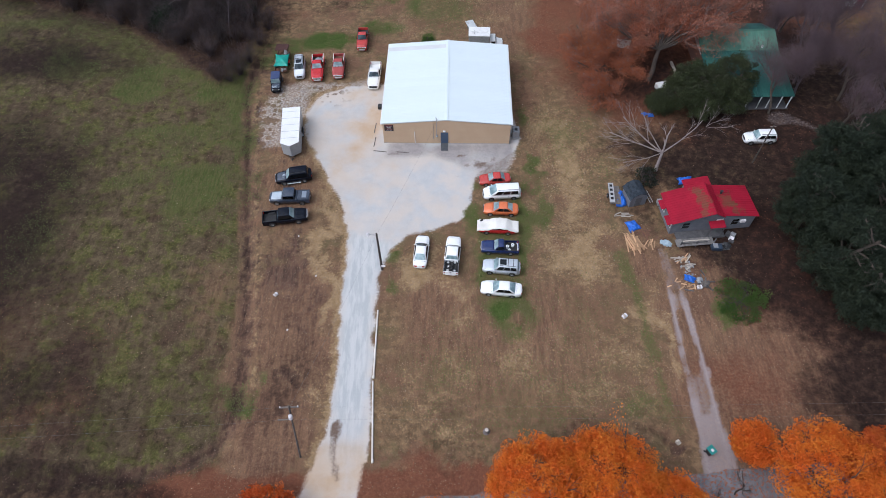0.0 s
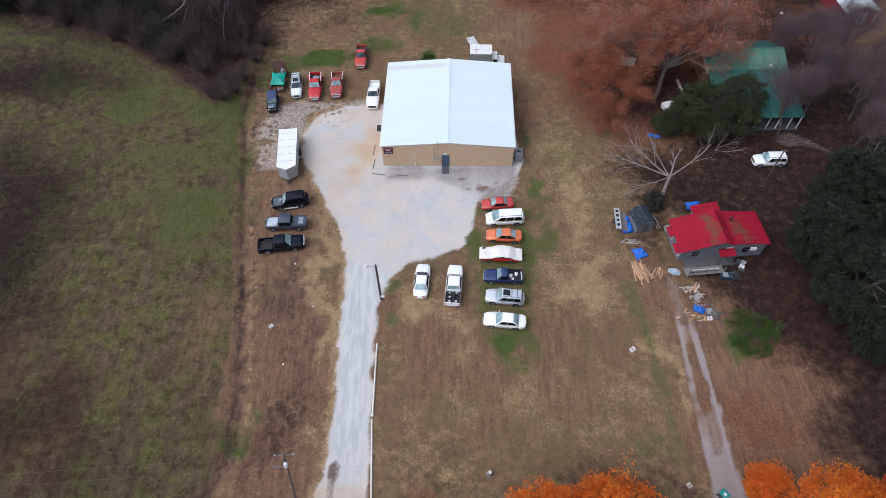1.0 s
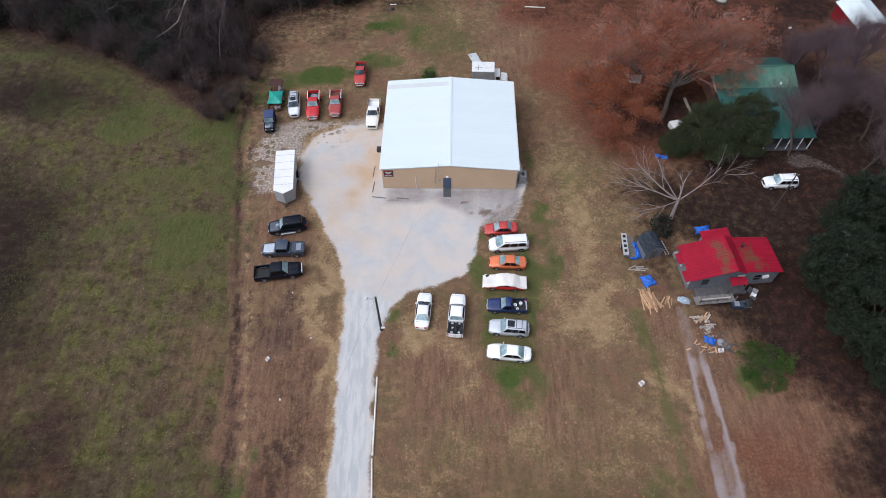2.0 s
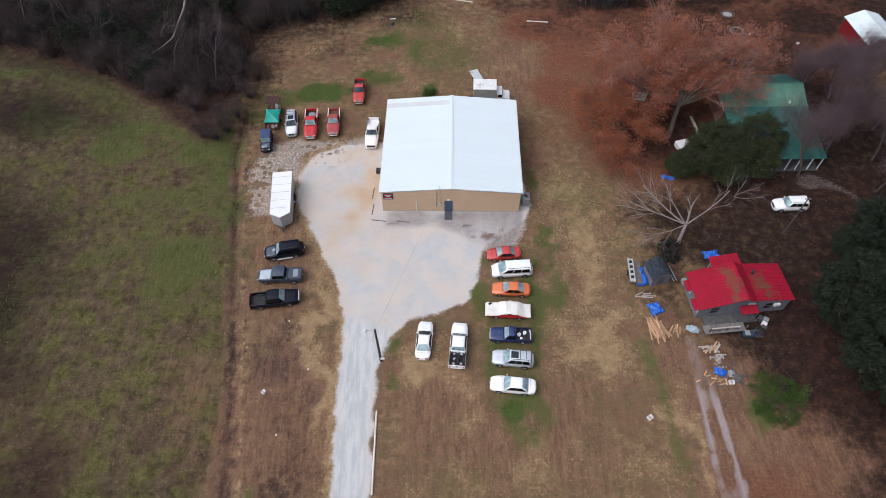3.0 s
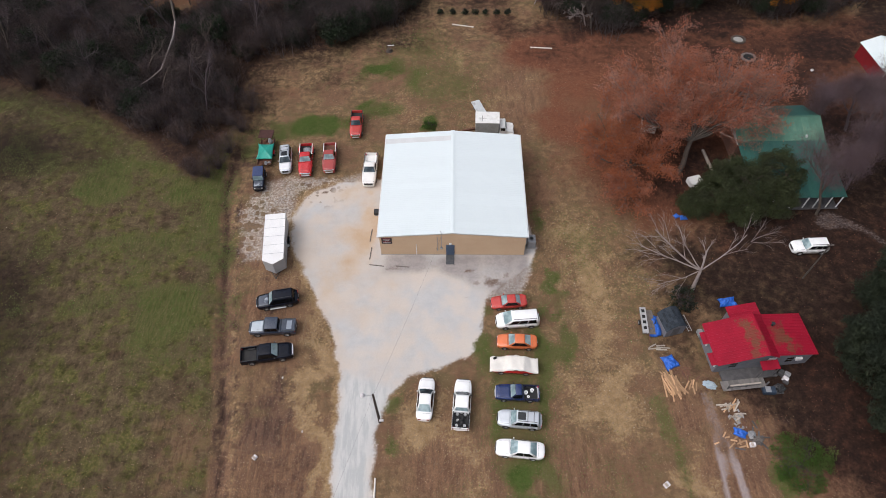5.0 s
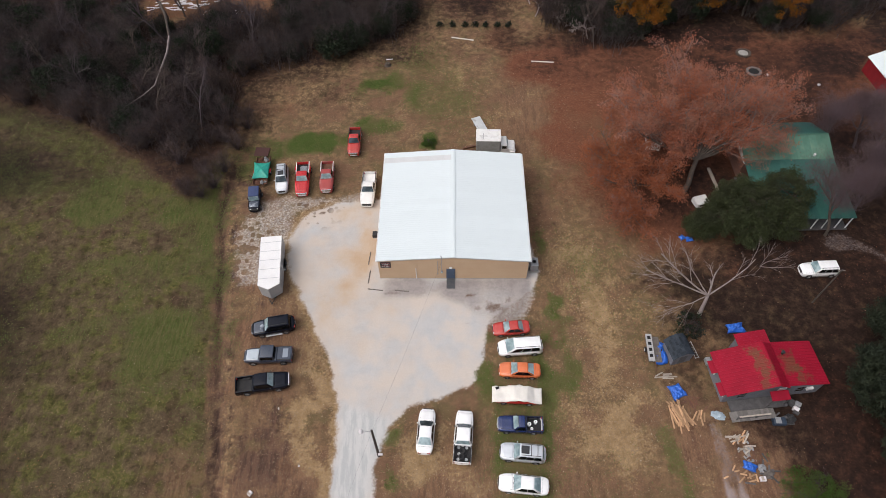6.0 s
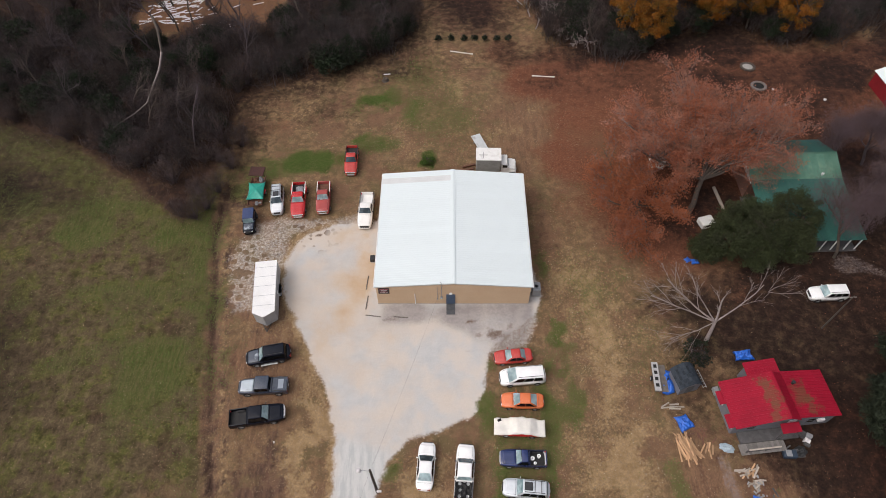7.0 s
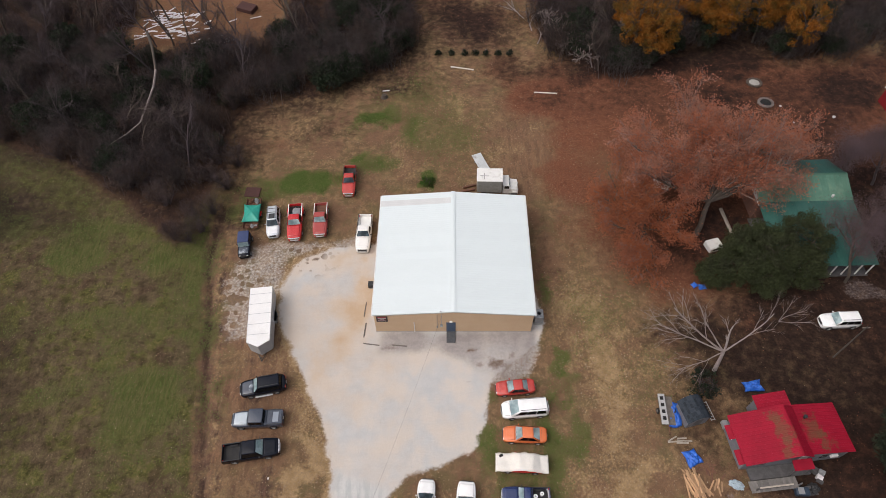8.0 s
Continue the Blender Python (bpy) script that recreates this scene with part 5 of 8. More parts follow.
# loads in the beds
tyre_src = None
ax = pose(0.83, 44.4, 0.012, 0, 0, 84.2)
for k, (x, y, z, tilt) in enumerate(((-1.2, 0.42, 0.66, 0), (-1.2, -0.4, 0.66, 6), (-1.85, 0.35, 0.66, 0), (-1.9, -0.42, 0.66, 0), (-2.42, 0.45, 0.7, -14), (-2.42, -0.4, 0.7, -12), (-1.55, 0.0, 0.86, 8), (-2.2, 0.05, 0.88, -10))):
    r = 0.32
    tyre_thing = thing("loose_tyre", "worn black tyre lying in the pickup bed", "tyre", "tyres in the pickup bed", m=ax @ pose(x, y, z, tilt, 0, k * 40))
    if tyre_src is None:
        bm = bmesh.new()
        lathe(bm, [(r * 0.55, 0.02), (r * 0.9, 0), (r, 0.05), (r, 0.17), (r * 0.9, 0.22), (r * 0.55, 0.2), (r * 0.58, 0.11)], 20)
        a = part("tread", bm, M_RUBBER, tyre_thing, smooth=True)
        bm = bmesh.new()
        lathe(bm, [(0, 0.08), (r * 0.54, 0.08), (r * 0.54, 0.17), (r * 0.45, 0.19), (r * 0.2, 0.13), (0, 0.14)], 14)
        b = part("rim", bm, M_ALLOY, tyre_thing, "pale steel rim")
        tyre_src = (a, b)
    else:
        shared("tread", tyre_src[0], Matrix.Identity(4), tyre_thing)
        if k in (1, 2, 4, 5):
            shared("rim", tyre_src[1], Matrix.Identity(4), tyre_thing)
bx = pose(6.93, 45.65, 0.012, 0, 0, 177.1)
for x, y, r, tall in ((-0.95, 0.05, 0.2, 0.4), (-1.62, -0.22, 0.19, 0.38), (-1.2, 0.5, 0.15, 0.3)):
    bk = thing("bucket", "white plastic bucket standing in a pickup bed", "bucket", "buckets in the blue pickup", m=bx @ pose(x, y, 0.53))
    bm = bmesh.new()
    lathe(bm, [(0, 0), (r * 0.85, 0), (r, tall), (r * 1.06, tall), (r * 1.06, tall + 0.03), (0, tall + 0.035)], 18)
    part("pail", bm, M_WHITE_PAINT, bk)
    bm = bmesh.new()
    lathe(bm, [(0, tall + 0.037), (r * 0.4, tall + 0.037), (r * 0.4, tall + 0.05), (0, tall + 0.05)], 12)
    part("lid", bm, M_STEEL, bk)
M_SHEET = surface("grey_plastic_sheet", (0.28, 0.3, 0.32), (0.2, 0.22, 0.24), scale=6, rough=0.4, bump=0.02)


def heap(name, material, m, rx, ry, rz, seed, label, category, seg=18):
    """A crumpled low heap."""
    bm = bmesh.new()
    bmesh.ops.create_icosphere(bm, subdivisions=4, radius=1)
    for v in bm.verts:
        q = v.co * 2.1 + Vector((seed * 7.3, seed * 3.1, 0))
        s = 1 + 0.35 * noise.noise(q) + 0.22 * abs(noise.noise(q * 2.7)) + 0.1 * noise.noise(q * 6)
        v.co = Vector((v.co.x * rx * s, v.co.y * ry * s, max(v.co.z, -0.02) * rz * (s + 0.25 * noise.noise(q * 3.3))))
    ob = part(name, bm, material, smooth="tarp" in name or "sheet" in name)
    ob.matrix_basis = m
    return tagged(ob, label, category)


heap("plastic_sheet", M_SHEET, pose(-20.15, 82.9, 0.66, 0, 0, 20), 0.55, 0.75, 0.3, 3, "crumpled grey plastic sheet in the red pickup bed", "sheet")

# ---- white box trailer ----
M_BOX = surface("white_trailer_skin", (0.8, 0.8, 0.79), (0.77, 0.77, 0.77), scale=0.8, fine=14, rough=0.4, dirt=(0.6, 0.58, 0.54), dirt_amount=0.2)
M_BOX_SIDE = surface("aluminium_skin", (0.42, 0.44, 0.46), (0.38, 0.4, 0.42), scale=1.2, fine=14, rough=0.4, metal=0.3)
TR = pose(-22.22, 66.3, 0.012, 0, 0, -84.8)
trailer = thing("box_trailer", "white enclosed trailer with a pointed nose", "trailer", m=TR)
TL, TW, TZ = 7.2, 2.55, 2.55
plan = [(-TL / 2, TW / 2), (TL / 2, TW / 2), (TL / 2 + 0.72, 0.0), (TL / 2, -TW / 2), (-TL / 2, -TW / 2)]
bm = bmesh.new()
loft(bm, [[(x, y, z) for x, y in plan] for z in (0.45, TZ - 0.03)], close=True)
part("box_body", bm, M_BOX_SIDE, trailer, "grey aluminium box with a v-shaped nose")
bm = bmesh.new()
loft(bm, [[(x * 1.004, y * 1.012, z) for x, y in plan] for z in (TZ - 0.028, TZ + 0.03)], close=True)
part("roof", bm, M_BOX, trailer, "white roof")
for k in range(5):
    x = -TL / 2 + 0.9 + k * 1.35
    boxed("roof_seam", (x - 0.02, x + 0.02, -TW / 2 + 0.02, TW / 2 - 0.02, TZ + 0.031, TZ + 0.045), M_BOX_SIDE, trailer)
for s in (-1, 1):
    boxed("edge_trim", (-TL / 2, TL / 2, s * (TW / 2 + 0.012) - 0.02, s * (TW / 2 + 0.012) + 0.02, TZ - 0.1, TZ + 0.045), M_TRIM, trailer)
    bm = bmesh.new()
    loft(bm, [[(-1.35 + x, s * (TW / 2 + d), z) for d in (0.0, 0.24)] for x, z in ((0, 0.5), (0.15, 0.85), (1.55, 0.85), (1.7, 0.5))], caps=False)
    bmesh.ops.solidify(bm, geom=list(bm.faces), thickness=0.02)
    part("mudguard", bm, M_TRIM, trailer)
    for x in (-0.9, -0.1):
        wheel(trailer, x, s * (TW / 2 + 0.12), 0.33, 0.2)
boxed("side_door", (1.7, 2.5, TW / 2 + 0.004, TW / 2 + 0.025, 0.55, 2.3), M_BOX_SIDE, trailer)
boxed("side_vent", (0.3, 0.7, TW / 2 + 0.004, TW / 2 + 0.08, 1.5, 1.8), M_TRIM, trailer, bevel=0.01)
bm = bmesh.new()
for s in (-1, 1):
    rod(bm, (TL / 2 - 0.1, s * 0.7, 0.45), (TL / 2 + 1.5, 0, 0.45), 0.05)
rod(bm, (TL / 2 + 1.15, 0, 0.02), (TL / 2 + 1.15, 0, 0.95), 0.04)
part("hitch", bm, M_PLASTIC, trailer, "black tongue and jack")
boxed("chassis", (-TL / 2 + 0.1, TL / 2, -0.9, 0.9, 0.3, 0.45), M_PLASTIC, trailer)

# ---- utility trailer under a teal tarpaulin ----
UT = pose(-26.1, 82.6, 0.012, 0, 0, -88)
util = thing("utility_trailer", "rusty utility trailer loaded with scrap", "trailer", m=UT)
boxed("deck", (-2.9, 2.1, -0.95, 0.95, 0.5, 0.58), M_RUST, util)
for s in (-1, 1):
    boxed("side_rail", (-2.9, 2.1, s * 0.95 - 0.03, s * 0.95 + 0.03, 0.58, 0.9), M_RUST, util)
    wheel(util, -0.2, s * 1.08, 0.32, 0.2)
    boxed("mudguard", (-0.6, 0.2, s * 1.08 - 0.12, s * 1.08 + 0.12, 0.66, 0.7), M_RED_PAINT, util, bevel=0.015)
bm = bmesh.new()
for s in (-1, 1):
    rod(bm, (2.0, s * 0.6, 0.52), (3.1, 0, 0.5), 0.045)
rod(bm, (3.0, 0, 0.0), (3.0, 0, 0.8), 0.04)
part("hitch", bm, M_RUST, util)
M_TEAL = surface("teal_tarpaulin", (0.015, 0.33, 0.25), (0.02, 0.28, 0.22), scale=2, fine=10, rough=0.45, bump=0.02)


def teal_height(u, v):
    p, q = 2 * u - 1, 2 * v - 1
    x, y = -0.05 + 1.55 * p * (1 - 0.1 * (1 - q * q)), 1.16 * q * (1 - 0.1 * (1 - p * p))
    edge = max(abs(p), abs(q))
    ridge = 0.16 * max(0.0, 1 - abs(abs(p) - abs(q)) * 4) * edge
    return (x, y, 1.0 + 0.42 * (1 - edge) ** 0.7 + ridge + 0.03 * math.sin(9 * u + 4 * v))


draped("tarpaulin", M_TEAL, 24, 16, teal_height, UT, "teal tarpaulin stretched over scrap on a trailer", "tarpaulin")
for k, (x, y, s) in enumerate(((1.85, 0.2, 0.3), (1.8, -0.45, 0.28), (1.75, 0.65, 0.2), (-2.45, -0.35, 0.4), (-2.4, 0.35, 0.42), (0.2, 0.0, 0.42), (-0.7, 0.1, 0.4), (0.9, 0.1, 0.3))):
    heap("scrap", M_RUST if k % 2 else M_STEEL, UT @ pose(x, y, 0.58, 0, 0, 50 * k), s, s * 0.7, s * 1.1, k + 2, "rusty scrap heaped on the utility trailer", "scrap")
M_PLATE = surface("rusty_plate", (0.075, 0.03, 0.026), (0.06, 0.025, 0.022), rough=0.9)
ob = boxed("steel_plate", (-1.05, 1.05, -0.85, 0.85, 0.0, 0.12), M_PLATE, bevel=0.02)
ob.matrix_basis = pose(-26.9, 87.2, 0.0, 0, 0, -5)
tagged(ob, "dark rust-red steel plate lying on the ground", "steel plate")

# ---- old box truck behind the workshop ----
M_OLD_WHITE = surface("old_white_paint", (0.76, 0.76, 0.74), (0.7, 0.7, 0.68), scale=1.5, rough=0.6, dirt=(0.4, 0.38, 0.34), dirt_amount=0.5)
M_OLD_GREY = surface("old_grey_panel", (0.33, 0.34, 0.33), (0.28, 0.29, 0.28), scale=2, rough=0.7, dirt=(0.2, 0.2, 0.18), dirt_amount=0.5)
BT = pose(6.4, 86.55, 0.0, 0, 0, -3)
truck = thing("box_truck", "old white box truck parked behind the workshop", "truck", m=BT)
boxed("cargo_box", (-2.2, 1.2, -1.15, 1.15, 0.85, 3.1), M_OLD_GREY, truck, "grey weathered cargo box", 0.05)
boxed("box_roof", (-2.25, 1.25, -1.2, 1.2, 3.104, 3.2), M_OLD_WHITE, truck, "white roof", 0.03)
bm = bmesh.new()
box(bm, -1.3, -1.2, -0.8, 0.3, 3.204, 3.24)
box(bm, -1.8, -0.6, -0.3, -0.22, 3.242, 3.27)
part("roof_strap", bm, M_OLD_GREY, truck)
bm = bmesh.new()
loft(bm, [[(x, y, z) for x, z in ((1.3, 0.5), (1.3, 2.1), (2.1, 2.15), (2.35, 1.45), (3.3, 1.3), (3.45, 0.55))] for y in (-0.95, -0.85, 0.85, 0.95)], close=True)
bmesh.ops.recalc_face_normals(bm, faces=bm.faces)
part("cab", bm, M_OLD_WHITE, truck)
pane("windscreen", ((2.36, 0.82, 1.47), (2.36, -0.82, 1.47), (2.12, -0.82, 2.13), (2.12, 0.82, 2.13)), truck, lift=-0.02, v=(0.06, 0.94))
for s in (-1, 1):
    bm = bmesh.new()
    box(bm, 1.5, 2.15, s * 0.955 - 0.01, s * 0.955 + 0.01, 1.5, 2.0, 0.0)
    part("side_window", bm, M_DARK_GLASS, truck)
    boxed("headlight", (3.32, 3.46, s * 0.65 - 0.15, s * 0.65 + 0.15, 0.8, 1.05), M_LAMP_CLEAR, truck, bevel=0.02)
    boxed("fender", (2.55, 3.35, s * 0.98 - 0.16, s * 0.98 + 0.1, 0.72, 1.12), M_OLD_WHITE, truck, bevel=0.08)
    wheel(truck, 2.9, s * 0.95, 0.42, 0.26, M_STEEL)
    wheel(truck, -1.2, s * 0.95, 0.42, 0.3, M_STEEL)
boxed("chassis", (-2.1, 3.2, -0.5, 0.5, 0.55, 0.84), M_PLASTIC, truck)
M_SHEETMETAL = surface("old_sheet", (0.62, 0.65, 0.66), (0.54, 0.57, 0.57), scale=1.5, rough=0.5, dirt=(0.2, 0.19, 0.15), dirt_amount=0.6)
lean = thing("sheet_panel", "pale metal panel leaning behind the box truck", "panel", m=pose(5.1, 91.2, 0.62, 14, 8, 28))
boxed("sheet", (-0.75, 0.75, -1.6, 1.6, -0.04, 0.04), M_SHEETMETAL, lean, bevel=0.01)
boxed("prop", (-0.5, 0.5, -0.9, -0.7, -0.6, -0.04), M_TIMBER, lean)
boxed("prop", (-0.5, 0.5, 0.7, 0.9, -0.8, -0.04), M_TIMBER, lean)
for k, (x, y, a) in enumerate(((3.0, 86.5, 12), (3.3, 87.3, 15), (2.7, 85.8, 8))):
    ob = boxed("steel_beam", (-0.95, 0.95, -0.14, 0.14, 0, 0.3), M_RUST, bevel=0.02)
    ob.matrix_basis = pose(x, y, 0.0, 0, 0, a)
    tagged(ob, "rust-brown steel beam lying beside the truck", "beam", "rusty beams")
ob = boxed("board", (-0.3, 0.3, -0.18, 0.18, 0, 0.05), M_SIGN_WHITE)
ob.matrix_basis = pose(2.1, 84.6, 0.0, 0, 0, 40)
tagged(ob, "small white board on the ground", "board")

# ---- trees ----
M_BARK = surface("brown_bark", (0.085, 0.065, 0.052), (0.06, 0.048, 0.04), scale=2, fine=14, rough=0.95, bump=0.02)
M_BARK_GREY = surface("grey_bark", (0.2, 0.175, 0.165), (0.14, 0.12, 0.115), scale=2, fine=14, rough=0.95, bump=0.02)
M_BARK_PLUM = surface("plum_grey_bark", (0.09, 0.07, 0.076), (0.065, 0.05, 0.056), scale=2, fine=14, rough=0.95, bump=0.01)
M_BARK_ROSE = surface("rosy_grey_bark", (0.22, 0.165, 0.15), (0.16, 0.118, 0.108), scale=2, fine=14, rough=0.95, bump=0.01)
M_BARK_PALE = surface("bleached_wood", (0.28, 0.235, 0.22), (0.19, 0.155, 0.148), scale=2, fine=14, rough=0.9, bump=0.01)
M_TWIG = surface("dark_twigs", (0.085, 0.06, 0.06), (0.058, 0.042, 0.046), scale=1, rough=0.95, per_island=0.5)
M_TWIG_HAZE = leaf_material("plum_grey_twigs", (0.105, 0.074, 0.084), (0.14, 0.1, 0.11), (0.1, 0.066, 0.066), 0.1)
M_LEAF_OAK = leaf_material("rust_brown_leaves", (0.31, 0.1, 0.052), (0.37, 0.14, 0.082), (0.37, 0.19, 0.14))
M_LEAF_RUST = leaf_material("rust_orange_leaves", (0.27, 0.083, 0.036), (0.33, 0.115, 0.052), (0.26, 0.1, 0.06))
M_LEAF_ORANGE = leaf_material("orange_leaves", (0.78, 0.22, 0.028), (0.68, 0.165, 0.024), (0.74, 0.27, 0.03), 0.45)
M_LEAF_RED = leaf_material("red_orange_leaves", (0.6, 0.13, 0.024), (0.5, 0.1, 0.024), (0.6, 0.17, 0.03), 0.42)
M_LEAF_YELLOW = leaf_material("gold_leaves", (0.27, 0.115, 0.016), (0.33, 0.12, 0.018), (0.12, 0.085, 0.02), 0.3)
M_NEEDLE = leaf_material("pine_needles", (0.02, 0.029, 0.017), (0.031, 0.039, 0.021), (0.017, 0.024, 0.016), 0.15)
M_CEDAR = leaf_material("cedar_leaves", (0.038, 0.05, 0.021), (0.06, 0.07, 0.029), (0.036, 0.039, 0.022), 0.15)
M_HOLLY = leaf_material("dark_shrub_leaves", (0.016, 0.026, 0.015), (0.026, 0.038, 0.018), (0.028, 0.03, 0.022), 0.15)
M_SCRUB = leaf_material("brown_scrub_leaves", (0.075, 0.05, 0.035), (0.1, 0.06, 0.04), (0.05, 0.042, 0.034), 0.15)
M_GREEN_BUSH = leaf_material("green_bush_leaves", (0.052, 0.108, 0.018), (0.07, 0.122, 0.023), (0.088, 0.118, 0.035), 0.25)


def grow(r, start, way, length, radius, level, top_level, out, tips, kids, ratio, wander, lift, spread, tuft=1.0):
    """A limb and its branches: out takes (places, radii), tips the ends of the last ones."""
    n = (6, 5, 4, 3, 2)[min(level, 4)]
    pts, d, p = [np.array(start)], np.array(way, dtype=float), np.array(start, dtype=float)
    for i in range(n):
        d = d + r.normal(0, wander, 3) + np.array((0, 0, lift if level else 0.0))
        d /= np.linalg.norm(d)
        p = p + d * length / n
        pts.append(p.copy())
    pts = np.array(pts)
    out.append((pts, np.linspace(radius, radius * (0.55 if level < top_level else 0.3), n + 1)))
    if level == top_level:
        tips.append(pts[-1])
        tips.append(pts[len(pts) // 2])
        return
    k = kids[min(level, len(kids) - 1)]
    for j in range(k):
        f = (0.45 if level == 0 else 0.3) + (0.68 if level else 0.55) * (j + r.random() * 0.7) / k
        f = min(f, 0.99)
        i = int(f * n)
        q = pts[i] + (pts[min(i + 1, n)] - pts[i]) * (f * n - i)
        axis_d = pts[min(i + 1, n)] - pts[i]
        axis_d /= np.linalg.norm(axis_d)
        side = r.normal(0, 1, 3)
        side -= axis_d * side.dot(axis_d)
        side /= np.linalg.norm(side)
        ang = spread * (0.7 + 0.6 * r.random())
        nd = axis_d * math.cos(ang) + side * math.sin(ang)
        grow(r, q, nd, length * ratio * (tuft if level >= 2 else 1.0) * (0.7 + 0.5 * r.random()), radius * (0.62 if level == 0 else 0.5) * (1 - 0.35 * f), level + 1, top_level, out, tips, kids, ratio, wander, lift, spread, tuft)


def limbs_mesh(out):
    """Tapered tubes for a list of limbs."""
    V, F, base = [], [], 0
    for pts, rad in out:
        s = 8 if rad[0] > 0.15 else 5 if rad[0] > 0.05 else 3
        d = pts[-1] - pts[0]
        d = d / (np.linalg.norm(d) + 1e-9)
        u = np.cross(d, (0.3, 0.9, 0.2))
        u /= np.linalg.norm(u)
        w = np.cross(d, u)
        a = np.arange(s) * 2 * np.pi / s
        ring = np.cos(a)[:, None] * u + np.sin(a)[:, None] * w
        V.append((pts[:, None, :] + rad[:, None, None] * ring[None]).reshape(-1, 3))
        i, j = np.meshgrid(np.arange(len(pts) - 1), np.arange(s), indexing="ij")
        j2 = (j + 1) % s
        F.append(np.stack([base + i * s + j, base + i * s + j2, base + (i + 1) * s + j2, base + (i + 1) * s + j], -1).reshape(-1, 4))
        base += len(pts) * s
    return np.concatenate(V), np.concatenate(F)


def leaves_mesh(r, centres, size, flat=0.0, slim=0.55):
    """A folded leaf spray at each centre: two quads sharing a rib."""
    n = len(centres)
    nrm = r.normal(0, 1, (n, 3))
    nrm[:, 2] = np.abs(nrm[:, 2]) + flat
    nrm /= np.linalg.norm(nrm, axis=1)[:, None]
    u = np.cross(nrm, r.normal(0, 1, (n, 3)))
    u /= np.linalg.norm(u, axis=1)[:, None] + 1e-9
    v = np.cross(nrm, u)
    s = size * (0.6 + 0.8 * r.random((n, 1)))
    a, b = centres - u * s, centres + u * s
    c, d = centres + v * s * slim + nrm * s * 0.3, centres - v * s * slim + nrm * s * 0.3
    V = np.stack([a, d, b, c], axis=1).reshape(-1, 3)
    q = np.arange(n)[:, None] * 4
    return V, np.concatenate([q, q + 1, q + 2, q + 3], axis=1)


def clumps(r, n, centre, radii, per, size, shell=0.45, squash=0.7, low=-0.25):
    """Leaf places gathered in clumps over an oval crown, with gaps between."""
    out = []
    centre, radii = np.array(centre), np.array(radii)
    while len(out) < n:
        d = r.normal(0, 1, 3)
        d /= np.linalg.norm(d)
        if d[2] < low:
            continue
        c = centre + d * radii * (shell + (1 - shell) * r.random() ** 0.5)
        k = size * (0.6 + 0.8 * r.random())
        g = r.normal(0, 1, (per, 3))
        g /= np.linalg.norm(g, axis=1)[:, None]
        out.append(c + g * k * r.random((per, 1)) ** 0.4 * np.array((1, 1, squash)))
    return np.concatenate(out)


def tree(name, label, category, at, seed, height, trunk_r, levels=3, kids=(7, 5, 5), ratio=0.55, wander=0.16, lift=0.05, spread=0.85, bark=None,
         leaf=None, leaf_size=0.25, per_tip=0, tip_r=0.6, crown=None, lean=(0, 0), group="", trunk_share=0.75, thick=0.0, slim=0.55):
    """A tree: trunk with limbs, and a crown of leaves round its twigs or in clumps."""
    r = np.random.default_rng(seed)
    ob = thing(name, label, category, group, m=pose(at[0], at[1], -0.05, 0, 0, 0))
    out, tips = [], []
    grow(r, (0, 0, 0), (lean[0], lean[1], 1.0), height * trunk_share, trunk_r, 0, levels, out, tips, kids, ratio, wander, lift, spread, 0.72 if thick else 1.0)
    if thick:
        out = [(a, np.maximum(b, thick)) for a, b in out]
    V, F = limbs_mesh(out)
    part_np("trunk", V, F, bark or M_BARK, ob, smooth=True)
    pts = []
    if per_tip:
        t = np.repeat(np.array(tips), per_tip, axis=0)
        pts.append(t + r.normal(0, tip_r, t.shape) * np.array((1, 1, 0.7)))
    if crown:
        pts.append(clumps(r, **crown))
    if pts:
        V, F = leaves_mesh(r, np.concatenate(pts), leaf_size, 0.0, slim)
        part_np("crown", V, F, leaf, ob)
    return ob


def shrub(name, label, at, seed, rx, rz, leaf, n=26, per=26, size=0.5, leaf_size=0.16, twigs=30, group="", bark=None):
    """A bush: many thin stems and clumps of leaves."""
    r = np.random.default_rng(seed)
    ob = thing(name, label, "bush", group, m=pose(at[0], at[1], -0.05))
    out = []
    for i in range(twigs):
        a, k = r.random() * 6.28, r.random() ** 0.5
        end = np.array((math.cos(a) * rx * k, math.sin(a) * rx * k, rz * (1.15 - 0.5 * k * k) * (0.8 + 0.3 * r.random())))
        mid = end * 0.5 + r.normal(0, 0.12 * rx, 3) + np.array((0, 0, 0.2))
        out.append((np.array([np.array((r.normal(0, 0.2), r.normal(0, 0.2), 0)), mid, end]), np.array([0.04, 0.025, 0.01])))
        for j in range(3):
            q = mid + (end - mid) * r.random()
            out.append((np.array([q, q + r.normal(0, 0.3 * rx, 3) * 0.5 + (0, 0, 0.15 * rz), q + r.normal(0, 0.25 * rx, 3) + (0, 0, 0.25 * rz)]), np.array([0.02, 0.013, 0.006])))
    V, F = limbs_mesh(out)
    V[:, 2] = np.maximum(V[:, 2], 0)
    part_np("branch_tangle", V, F, bark or M_TWIG, ob)
    if n:
        c = clumps(r, n, (0, 0, rz * 0.45), (rx * 0.9, rx * 0.9, rz * 0.55), per, size)
        c[:, 2] = np.maximum(c[:, 2], 0.08)
        V, F = leaves_mesh(r, c, leaf_size)
        part_np("foliage", V, F, leaf, ob)
    return ob


